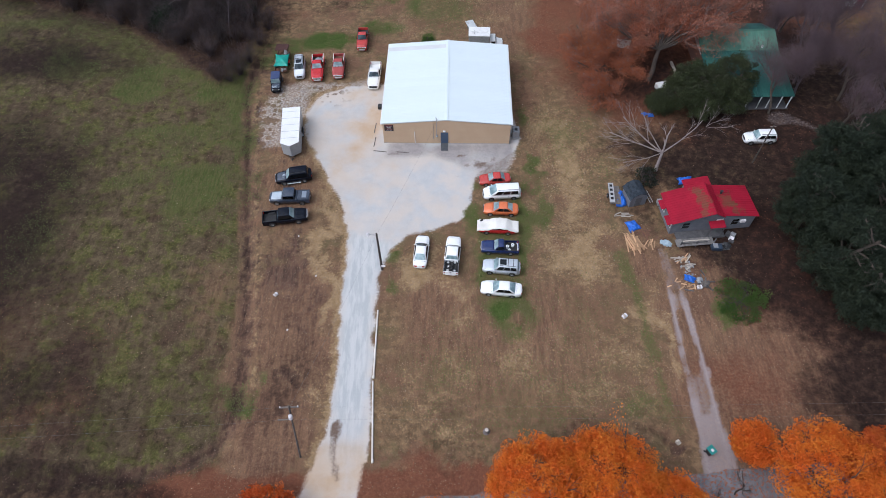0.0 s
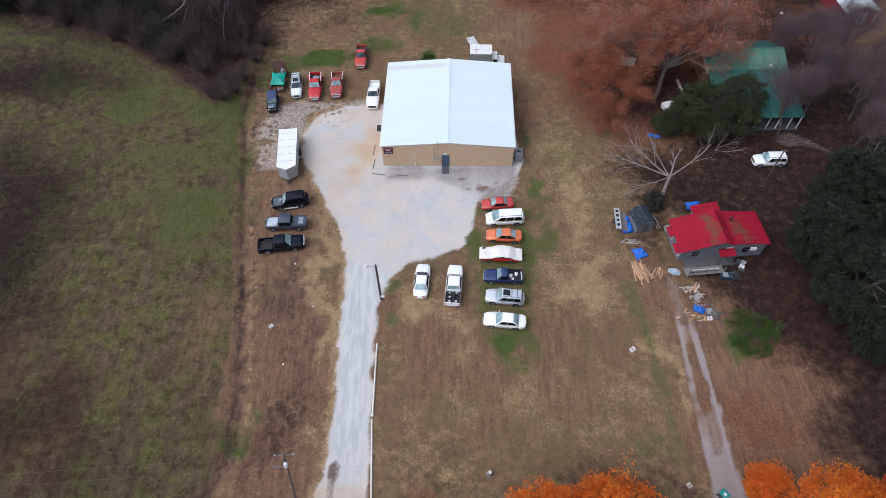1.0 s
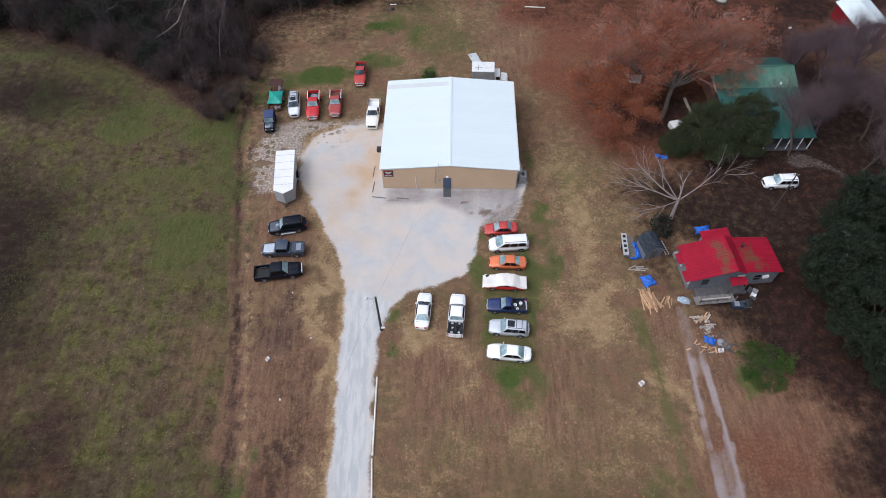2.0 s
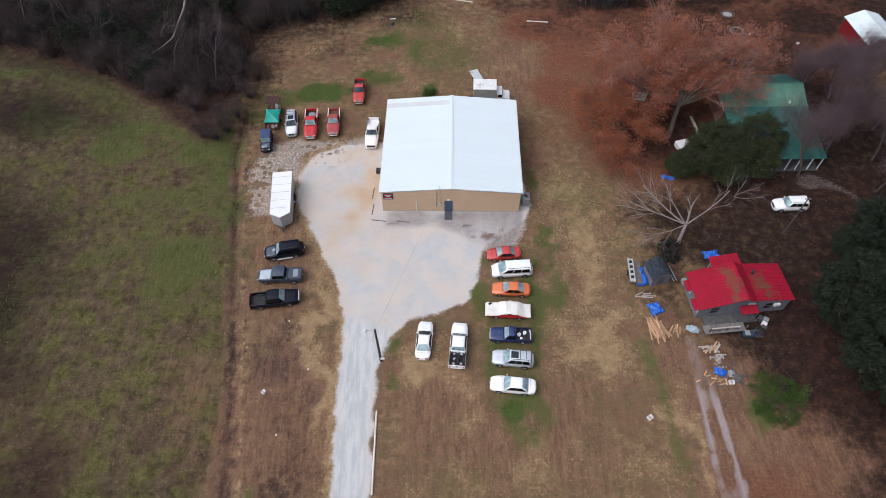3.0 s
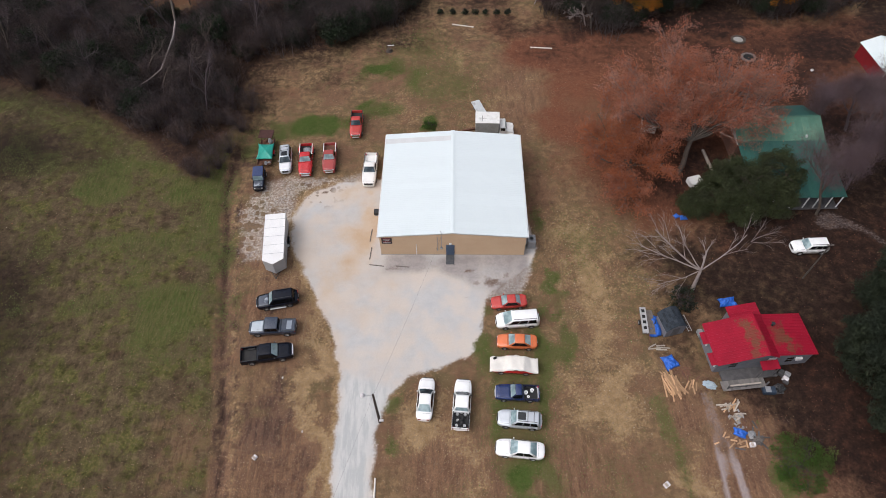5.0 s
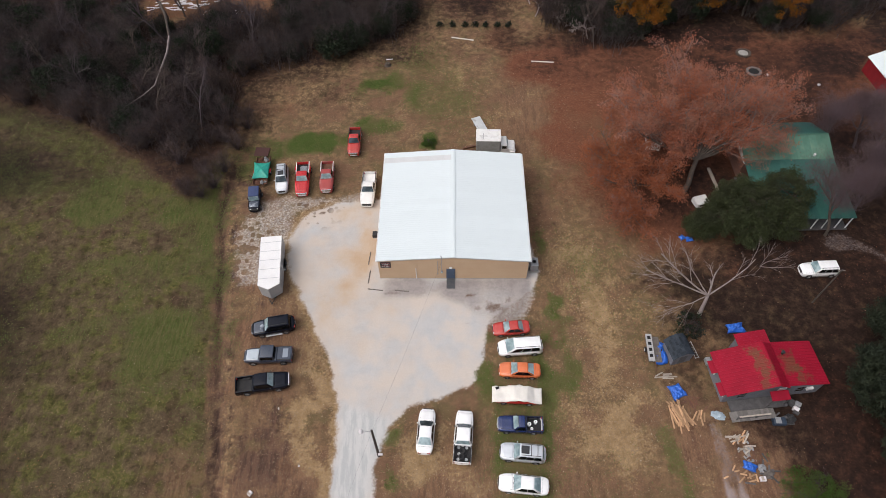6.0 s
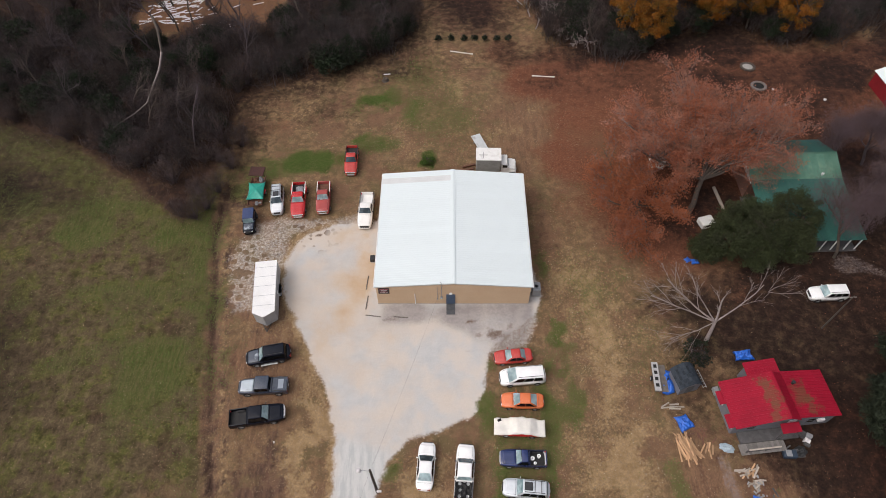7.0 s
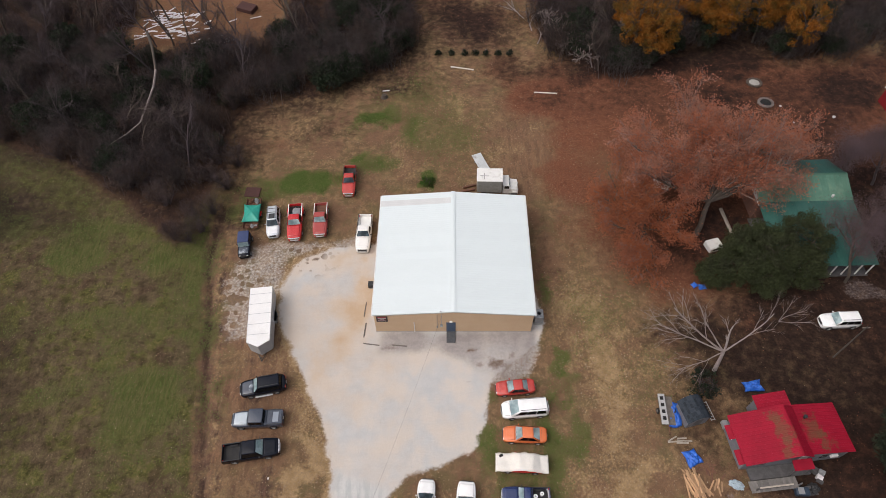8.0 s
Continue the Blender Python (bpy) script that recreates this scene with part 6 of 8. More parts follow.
# big rust-leaved oaks by the green-roofed house
def spreading_oak(label, at, fork, limbs, seed, trunk_r, leaf, per_tip, kids=(0, 8, 5, 4), ratio=0.42):
    """An oak whose long limbs run from one fork out to places over the plan, with leaf puffs round the twigs."""
    r = np.random.default_rng(seed)
    ob = thing("oak_tree", label, "tree", "oaks by the house", m=pose(at[0], at[1], -0.05))
    base, f = np.zeros(3), np.array((fork[0] - at[0], fork[1] - at[1], fork[2]))
    out, tips = [(np.array([base, f * 0.35 + r.normal(0, 0.06, 3), f * 0.7 + r.normal(0, 0.06, 3), f]), np.array([trunk_r, trunk_r * 0.85, trunk_r * 0.75, trunk_r * 0.65]))], []
    for x, y, z in limbs:
        end = np.array((x - at[0], y - at[1], z))
        way = end - f
        span = np.linalg.norm(way)
        grow(r, f, way / span + np.array((0, 0, 0.12)), span, trunk_r * 0.42, 1, 4, out, tips, kids, ratio, 0.1, 0.015, 0.75)
    out = [(a, np.maximum(b, 0.019)) for a, b in out]
    # paler bark on the twigs also carries the light they catch
    for name, stems, mat in (("trunk", [q for q in out if q[1][0] > 0.1], M_BARK), ("branchwork", [q for q in out if q[1][0] <= 0.1], M_BARK_ROSE)):
        V, F = limbs_mesh(stems)
        part_np(name, V, F, mat, ob, smooth=True)
    t = np.repeat(np.array(tips), per_tip, axis=0)
    t = t + r.normal(0, 0.44, t.shape) * np.array((1, 1, 0.6))
    V, F = leaves_mesh(r, t, 0.1, 0.3)
    part_np("crown", V, F, leaf, ob)
    return ob


spreading_oak("large spreading oak with thin rust-brown leaves", (32.3, 77.9), (33.4, 80.2, 4.2),
              ((24.0, 87.0, 7.2), (26.5, 90.0, 7.8), (29.6, 92.0, 8.2), (32.2, 92.4, 8.2), (35.6, 88.6, 8.4), (39.5, 88.6, 8.0), (43.0, 87.0, 7.6), (45.0, 85.2, 7.2), (40.5, 85.2, 8.0), (36.5, 86.0, 9.0), (31.0, 88.0, 9.0), (27.5, 84.6, 7.8), (33.5, 85.0, 9.0), (23.5, 83.0, 5.8), (29.5, 80.8, 6.6), (36.0, 83.0, 7.4), (39.5, 82.6, 6.6), (43.0, 83.0, 6.8), (41.5, 80.4, 6.2), (45.0, 81.8, 6.2), (30.5, 84.0, 7.0)),
              3, 0.42, M_LEAF_OAK, 10, kids=(0, 9, 5, 4), ratio=0.4)
spreading_oak("rust-orange oak with thin leaves over the grass", (25.2, 77.0), (25.0, 77.4, 2.4),
              ((19.0, 83.5, 4.2), (18.8, 79.0, 4.2), (20.0, 74.5, 3.4), (29.5, 78.5, 4.6), (24.5, 69.8, 2.4), (22.0, 72.2, 3.2), (26.0, 71.4, 3.6), (28.4, 74.6, 5.0), (24.4, 77.4, 6.4), (22.4, 79.6, 5.6), (26.6, 81.0, 5.8), (22.8, 84.6, 5.0)),
              8, 0.26, M_LEAF_RUST, 9, kids=(0, 7, 5, 4))
spreading_oak("rust-brown oak half bare behind the green-roofed house", (40.4, 89.8), (40.6, 90.0, 2.8),
              ((38.0, 92.0, 5.4), (42.0, 92.4, 5.6), (45.0, 90.6, 5.4), (46.4, 88.2, 5.2), (41.5, 90.0, 6.4)), 12, 0.24, M_LEAF_OAK, 7, kids=(0, 6, 5, 4))
# cedars between the oaks and the house
for k, (x, y, h_, rr) in enumerate(((39.4, 72.4, 6.8, 3.2), (35.4, 71.4, 5.6, 2.8), (43.6, 74.2, 7.4, 3.0), (32.6, 71.2, 3.2, 1.9), (37.2, 73.6, 6.4, 2.8), (42.8, 71.0, 5.4, 2.6), (38.4, 69.8, 4.4, 2.4))):
    tree("cedar_tree", "dark green cedar among bare trees", "tree", (x, y), 40 + k, h_, 0.16, 2, (9, 4), 0.4, 0.1, 0.02, 1.2, M_BARK, M_CEDAR, 0.13, 0, 0.5, slim=0.3, group="cedars by the house",
         crown=dict(n=105, centre=(0, 0, h_ * 0.54), radii=(rr * 1.05, rr * 1.05, h_ * 0.46), per=130, size=0.72, low=-0.6, shell=0.4))
# tall pines by the lane
for k, (x, y, h_, rr) in enumerate(((45.4, 47.8, 11.0, 4.2), (46.2, 40.8, 12.0, 4.4), (53.5, 47.0, 14.0, 5.2), (51.0, 55.0, 11.0, 4.4), (54, 39.5, 13, 4.8), (48.5, 35.5, 9.5, 3.8), (58, 57.5, 11, 4.4))):
    tree("pine_tree", "tall dense dark green pine", "tree", (x, y), 60 + k, h_, 0.3, 2, (12, 4), 0.25, 0.06, 0.02, 1.25, M_BARK, M_NEEDLE, 0.34, 0, 0.5, trunk_share=0.95, slim=0.12,
         crown=dict(n=230, centre=(0, 0, h_ * 0.54), radii=(rr, rr, h_ * 0.48), per=100, size=0.8, low=-0.9, shell=0.3), group="pines by the lane")
# orange trees along the road
for k, (x, y, h_, rr) in enumerate(((8.5, 14.6, 9.2, 4.6), (14.8, 15.0, 9.4, 4.8), (20.6, 12.2, 7.8, 3.4), (36.0, 15.4, 9.2, 5.0), (41.5, 14.8, 9.4, 4.8), (31.0, 19.6, 4.4, 1.9), (48.0, 14.0, 9.0, 4.2))):
    tree("maple_tree", "maple in full orange autumn leaf", "tree", (x, y), 80 + k, h_, 0.2, 3, (7, 4, 3), 0.5, 0.12, 0.08, 0.8, M_BARK, M_LEAF_ORANGE if k not in (4, 6) else M_LEAF_RED, 0.105, 3, 0.35,
         crown=dict(n=int(34 * rr), centre=(0, 0, h_ * 0.64), radii=(rr, rr, h_ * 0.37), per=190, size=0.95, low=-0.3, shell=0.55), group="maples along the road")
for k, (x, y, h_, rr) in enumerate(((-18.0, 13.2, 4.0, 3.0), (-25.0, 11.6, 4.0, 3.0), (-31, 11.0, 4.2, 3.2), (-2.0, 12.6, 2.8, 2.2))):
    tree("maple_tree", "low red-orange maple beside the road", "tree", (x, y), 95 + k, h_, 0.12, 3, (6, 4, 3), 0.5, 0.14, 0.06, 0.85, M_BARK, M_LEAF_RED, 0.12, 3, 0.3,
         crown=dict(n=int(22 * rr), centre=(0, 0, h_ * 0.6), radii=(rr, rr, h_ * 0.38), per=60, size=0.55, low=-0.4), group="maples along the road")
# bare trees


def forked_tree(at):
    """The bleached tree: a short trunk that forks into long limbs with fine twigs."""
    r = np.random.default_rng(21)
    ob = thing("dead_tree", "bare bleached tree with long forked limbs", "tree", m=pose(at[0], at[1], -0.05))
    out, tips = [], []
    out.append((np.array([(0, 0, 0), (0.1, 0.3, 0.9), (0.3, 0.7, 1.8), (0.5, 1.1, 2.5)]), np.array([0.28, 0.23, 0.2, 0.17])))
    fork = np.array((0.5, 1.1, 2.5))
    for end, rad, kids in (((-6.6, 3.6, 4.0), 0.1, 8), ((-5.2, 5.2, 5.0), 0.12, 8), ((-2.8, 5.2, 5.2), 0.09, 6), ((-5.4, -1.5, 1.6), 0.07, 7), ((1.7, 3.1, 4.6), 0.14, 3), ((6.3, 3.4, 5.2), 0.1, 3)):
        way = np.array(end) - fork
        grow(r, fork, way / np.linalg.norm(way), np.linalg.norm(way), rad, 1, 4, out, tips, (0, kids, 5, 4), 0.46, 0.07, 0.02, 0.55)
    elbow = np.array((6.2, 3.3, 5.2))
    for end, rad in (((9.0, 5.2, 6.0), 0.045), ((9.7, 3.2, 5.0), 0.045), ((8.0, 4.8, 6.6), 0.03)):
        way = np.array(end) - elbow
        grow(r, elbow, way / np.linalg.norm(way), np.linalg.norm(way), rad, 2, 4, out, tips, (0, 0, 6, 4), 0.5, 0.08, 0.02, 0.5)
    V, F = limbs_mesh(out)
    V[:, 2] = np.maximum(V[:, 2], 0.0)
    part_np("trunk", V, F, M_BARK_PALE, ob, smooth=True)


forked_tree((29.7, 58.95))
for k, (x, y, h_) in enumerate(((49.0, 70.2, 11.0), (53.6, 73.5, 9.5), (56.0, 79.5, 12.0), (60.5, 73.0, 11.0), (62.5, 84.0, 11.5), (67.0, 78.0, 12.0), (57.0, 90.0, 10.0), (66, 91, 10.5), (71.5, 86, 11), (58.5, 67, 9), (65, 70, 10), (53.5, 84, 9), (55.0, 77.0, 9.5), (59.0, 86.0, 10), (63.0, 79.0, 10.5))):
    tree("bare_tree", "leafless grey-brown tree beyond the lane", "tree", (x, y), 120 + k, h_, 0.2, 4, (8, 5, 4, 3), 0.56, 0.12, 0.1, 0.6, M_BARK if k % 3 == 0 else M_BARK_PLUM, M_TWIG_HAZE, 0.055, 15, 0.55, trunk_share=0.62, group="bare trees")
tree("bare_tree", "leafless sapling beside the lane", "tree", (28.9, 15.2), 140, 6.5, 0.1, 4, (7, 4, 4, 3), 0.55, 0.1, 0.12, 0.5, M_BARK, trunk_share=0.62)
tree("bare_tree", "leafless sapling beside the lane", "tree", (26.4, 13.4), 141, 5.5, 0.08, 4, (7, 4, 4, 3), 0.55, 0.1, 0.12, 0.5, M_BARK, trunk_share=0.62)

for k, (x, y, h_) in enumerate(((20.6, 119.0, 6.5), (22.2, 116.4, 6.0), (24.4, 112.4, 5.4), (30.6, 119.0, 7.0))):
    tree("dead_tree", "bleached leafless tree at the woods' edge", "tree", (x, y), 145 + k, h_, 0.11, 4, (7, 4, 3, 2), 0.6, 0.2, 0.06, 0.8, M_BARK_PALE, trunk_share=0.62, group="bleached trees", thick=0.02)
# woods: a few model trees, copied
wr_ = np.random.default_rng(31)
model_bare = [tree("bare_tree", "leafless slender woodland tree", "tree", (-60 + 6 * k, 128), 150 + k, 12.0, 0.17, 4, (7, 4, 3, 2), 0.5, 0.12, 0.12, 0.6, M_BARK_PLUM if k % 2 else M_BARK, M_TWIG_HAZE, 0.055, 2, 0.4, trunk_share=0.7, group="woodland trees") for k in range(4)]
model_holly = [shrub("evergreen_shrub", "dark evergreen shrub in the woods", (-60 + 6 * k, 104), 170 + k, 2.4, 4.2, M_HOLLY, n=70, per=45, size=0.7, leaf_size=0.13, twigs=26, group="woodland shrubs") for k in range(3)]
model_scrub = [shrub("bare_shrub", "leafless tangled grey-brown shrub", (-50 + 5 * k, 92), 180 + k, 2.3, 3.6, M_SCRUB, n=22, per=24, size=0.75, leaf_size=0.09, twigs=60, group="woodland shrubs", bark=M_TWIG) for k in range(3)]
model_gold = [tree("gold_tree", "tall tree in golden brown leaf", "tree", (33.6 + 11 * k, 112.0 + 5 * k), 190 + k, 13.0, 0.2, 3, (8, 4, 3), 0.45, 0.12, 0.08, 0.7, M_BARK, M_LEAF_YELLOW, 0.12, 2, 0.4,
                   crown=dict(n=60, centre=(0, 0, 7.2), radii=(2.9, 2.9, 4.6), per=130, size=0.8, low=-0.9), group="golden trees") for k in range(2)]


def scatter(models, polygon, box_, count, lo, hi, inner, gap, keep=None):
    """Copies of the models over a plan, none too close to another."""
    spots, tries = [], 0
    while len(spots) < count and tries < count * 60:
        tries += 1
        x, y = wr_.uniform(box_[0], box_[1]), wr_.uniform(box_[2], box_[3])
        if in_poly(np.array(x), np.array(y), polygon) < inner or (keep and not keep(x, y)):
            continue
        if any((x - a) ** 2 + (y - b) ** 2 < gap * gap for a, b in spots):
            continue
        spots.append((x, y))
        s = wr_.uniform(lo, hi)
        src = models[int(wr_.integers(len(models)))]
        made = copy_thing(src, pose(x, y, -0.05, wr_.uniform(-4, 4), wr_.uniform(-4, 4), wr_.uniform(0, 360)) @ Matrix.Diagonal((s, s, s * wr_.uniform(0.85, 1.15), 1)))
    return spots


def thicket(at, seed, rx, tall, n, bark):
    """A patch of brush: upright crooked stems of uneven height with side shoots."""
    r = np.random.default_rng(seed)
    ob = thing("brush_thicket", "tangled leafless grey brush in the woods", "bush", "woodland shrubs", m=pose(at[0], at[1], -0.05))
    out = []
    for i in range(n):
        p = np.array((r.normal(0, rx * 0.5), r.normal(0, rx * 0.5), 0.0))
        top = p + np.array((r.normal(0, 0.7), r.normal(0, 0.7), tall * (0.35 + 0.65 * r.random())))
        mid = (p + top) / 2 + r.normal(0, 0.22, 3) * np.array((1, 1, 0.3))
        out.append((np.array([p, mid, top]), np.array([0.035, 0.024, 0.01])))
        for j in range(4):
            q = mid + (top - mid) * r.random()
            out.append((np.array([q, q + np.array((r.normal(0, 0.4), r.normal(0, 0.4), 0.25)), q + np.array((r.normal(0, 0.8), r.normal(0, 0.8), 0.3 + 0.6 * r.random()))]), np.array([0.016, 0.012, 0.007])))
    V, F = limbs_mesh(out)
    tagged(part_np("brushwood", V, F, bark, ob), kind="stuff")
    return ob


M_BRUSH = surface("grey_brush", (0.075, 0.06, 0.058), (0.047, 0.038, 0.037), scale=1, rough=0.95, per_island=0.5)
M_BRUSH_BROWN = surface("brown_brush", (0.07, 0.046, 0.038), (0.046, 0.032, 0.027), scale=1, rough=0.95, per_island=0.5)
model_thicket = [thicket((-44 + 4 * k, 90 + 3 * k), 300 + k, 2.6, 4.6, 90, M_BRUSH_BROWN if k == 2 else M_BRUSH) for k in range(3)]
not_clearing = lambda x, y: not (-54 < x < -27 and 119.5 < y < 142)
scatter(model_holly, WOODS_WEST, (-82, 0, 82, 121), 34, 0.65, 1.2, 2.2, 2.9, lambda x, y: not_clearing(x, y) and (y > 92 or wr_.random() < 0.2))
scatter(model_scrub, WOODS_WEST, (-84, 0, 79, 138), 150, 0.7, 1.25, 0.9, 2.0, not_clearing)
scatter(model_thicket, WOODS_WEST, (-84, -3, 80, 121), 80, 0.7, 1.25, 2.4, 2.3, not_clearing)
scatter(model_thicket, WOODS_EAST, (14, 84, 109, 128), 36, 0.7, 1.2, 1.0, 2.6)
scatter(model_bare, WOODS_WEST, (-90, -3, 88, 140), 48, 0.6, 1.05, 2.5, 3.4, not_clearing)
scatter(model_holly, WOODS_WEST, (-22, -3, 106, 130), 15, 0.7, 1.1, 1.5, 2.4)
scatter(model_holly, WOODS_EAST, (14, 82, 108, 122), 18, 0.75, 1.25, 1.2, 2.8)
scatter(model_scrub, WOODS_EAST, (14, 82, 108, 128), 60, 0.8, 1.3, 1.0, 2.3)
scatter(model_bare, WOODS_EAST, (14, 84, 109, 140), 30, 0.7, 1.05, 1.0, 3.0)
scatter(model_bare, [(-52, 119), (-31, 119), (-31, 124), (-52, 124)], (-52, -31, 119, 124), 7, 0.7, 1.0, 0.2, 2.2)
scatter(model_gold, WOODS_EAST, (30, 60, 111, 124), 13, 0.85, 1.2, 1.6, 3.6)
for k, (x, y, s) in enumerate(((-34.0, 79.0, 0.8), (-36.0, 79.4, 0.75), (-32.7, 80.6, 0.9), (-31.6, 83.6, 0.85), (-30.6, 88.0, 0.8), (-29.8, 92.4, 0.9))):
    copy_thing(model_scrub[k % 3], pose(x, y, -0.05, 0, 0, 70 * k) @ Matrix.Diagonal((s, s, s, 1)))
bowed = thing("leaning_tree", "bleached dead trunk bowed over the thicket", "dead tree")
for nm, mt, pts9, rad9 in (("trunk", M_BARK, [(-50.2, 123.0, 0.0), (-47.6, 118.0, 4.6), (-44.4, 111.5, 6.6), (-42.3, 105.6, 6.8)], [0.26, 0.22, 0.2, 0.17]),
                           ("bleached_limb", M_BARK_PALE, [(-42.3, 105.6, 6.8), (-42.1, 102.5, 6.2), (-42.5, 99.0, 5.6), (-42.9, 96.4, 5.0)], [0.17, 0.15, 0.12, 0.1]),
                           ("branch", M_BARK_GREY, [(-42.9, 96.4, 5.0), (-44.6, 95.2, 4.2), (-46.6, 94.4, 3.4), (-49.2, 93.0, 2.5)], [0.09, 0.07, 0.05, 0.03])):
    V9, F9 = limbs_mesh([(np.array(pts9), np.array(rad9))])
    part_np(nm, V9, F9, mt, bowed, smooth=True)
shrub("evergreen_shrub", "large rounded dark green shrub at the woods' edge", (-17.8, 109.6), 200, 3.3, 4.4, M_HOLLY, n=120, per=50, size=0.8, leaf_size=0.19)
# fallen tree and single bushes
shrub("green_bush", "low spreading bright green bush", (35.7, 37.6), 210, 3.5, 0.5, M_GREEN_BUSH, n=150, per=50, size=0.5, leaf_size=0.075, twigs=20)
shrub("green_bush", "low green bush behind the workshop", (-2.5, 88.2), 211, 1.1, 0.7, M_GREEN_BUSH, n=26, per=30, size=0.35, leaf_size=0.1, twigs=10)
shrub("dark_bush", "dark bush behind the grey shed", (27.8, 57.2), 212, 1.9, 1.6, M_HOLLY, n=30, per=30, size=0.55, leaf_size=0.14)
for k, (x, y) in enumerate(((-0.6, 116.5), (1.6, 116.5), (3.8, 116.4), (5.5, 116.3), (7.4, 116.3), (9.3, 116.2), (11.2, 116.1))):
    shrub("dark_bush", "small dark clipped bush in a row", (x, y), 220 + k, 0.55, 0.9, M_HOLLY, n=14, per=26, size=0.3, leaf_size=0.1, twigs=8, group="bush row")

# ---- red-roofed house ----
M_RED_ROOF, n, l, p = nodes_of("red_roof_sheet")
co = n.new("ShaderNodeNewGeometry").outputs["Position"]
big, small = noise_node(n, l, co, 0.5, 5.0), noise_node(n, l, co, 9.0, 3.0)
col = mixed(n, l, ramped(n, l, big.outputs[0], 0.35, 0.65), (0.29, 0.008, 0.026), (0.24, 0.007, 0.022))
for cx, cy, rad in ((33.2, 50.6, 1.0), (33.0, 48.8, 0.8), (36.6, 50.9, 1.2), (37.4, 49.6, 0.8), (32.6, 52.0, 0.6)):
    near = n.new("ShaderNodeVectorMath")
    near.operation = "DISTANCE"
    flat_ = n.new("ShaderNodeVectorMath")
    flat_.operation = "MULTIPLY"
    flat_.inputs[1].default_value = (1.0, 0.7, 0.0)
    l.new(co, flat_.inputs[0])
    l.new(flat_.outputs[0], near.inputs[0])
    near.inputs[1].default_value = (cx, cy * 0.7, 0.0)
    rust = sums(n, l, "ADD", near.outputs["Value"], sums(n, l, "MULTIPLY", sums(n, l, "SUBTRACT", noise_node(n, l, co, 1.3, 5.0, 0.65).outputs[0], 0.5), 3.4))
    col = mixed(n, l, ramped(n, l, rust, rad, rad * 0.5, 0.0, 0.75), col, (0.13, 0.06, 0.032))
col = mixed(n, l, ramped(n, l, small.outputs[0], 0.4, 0.7, 0.0, 0.25), col, (0.2, 0.012, 0.025))
l.new(col, p.inputs["Base Color"])
l.new(ramped(n, l, small.outputs[0], 0.2, 0.8, 0.45, 0.65), p.inputs["Roughness"])
p.inputs["Specular IOR Level"].default_value = 0.15
M_GREY_SIDING = surface("grey_siding", (0.15, 0.155, 0.175), (0.12, 0.125, 0.145), scale=1.2, rough=0.7, dirt=(0.13, 0.12, 0.12), dirt_amount=0.4)
M_DECK = surface("grey_deck_board", (0.1, 0.097, 0.1), (0.07, 0.068, 0.07), scale=2, fine=20, rough=0.9, per_piece=0.25, bump=0.01)
M_PORCH = surface("silvered_deck_board", (0.19, 0.178, 0.168), (0.145, 0.136, 0.128), scale=2, fine=20, rough=0.9, per_piece=0.2, bump=0.01)
M_LUMBER = surface("raw_lumber", (0.5, 0.31, 0.17), (0.42, 0.25, 0.14), scale=3, fine=25, rough=0.8, per_piece=0.3)
M_PALE_WOOD = surface("pale_wood", (0.45, 0.4, 0.34), (0.36, 0.31, 0.26), scale=3, fine=25, rough=0.85, per_piece=0.3)
M_BLUE_TARP = surface("blue_tarpaulin", (0.02, 0.13, 0.55), (0.015, 0.1, 0.45), scale=2, fine=10, rough=0.4, bump=0.02)
M_BLUE_PALE = surface("pale_blue_sheet", (0.35, 0.43, 0.48), (0.28, 0.36, 0.42), scale=2, fine=10, rough=0.5, bump=0.02)
M_SHINGLE = surface("dark_shingle", (0.026, 0.033, 0.043), (0.036, 0.043, 0.053), spec=0.15, scale=3, fine=20, rough=0.9, per_piece=0.25, bump=0.01)
M_GREEN_ROOF = surface("green_roof_sheet", (0.022, 0.1, 0.085), (0.032, 0.12, 0.1), scale=0.4, fine=8, rough=0.5, per_piece=0.12, dirt=(0.05, 0.1, 0.088), dirt_amount=0.6)
M_BRICK = surface("brown_brick", (0.17, 0.085, 0.06), (0.13, 0.065, 0.05), scale=6, fine=30, rough=0.9, bump=0.01)
M_BARN_RED = surface("barn_red", (0.2, 0.01, 0.016), (0.17, 0.01, 0.014), scale=1, rough=0.5)

M_RACK = surface("dull_grey_rack", (0.42, 0.42, 0.42), (0.34, 0.34, 0.34), rough=0.6)
HO = pose(34.39, 50.64, 0, 0, 0, 5.0)
house = thing("house", "small grey house with a patched red metal roof", "house", m=HO)
HX, HY, HE, HR = 5.4, 2.25, 2.55, 4.05   # half width, half depth, eave and ridge heights


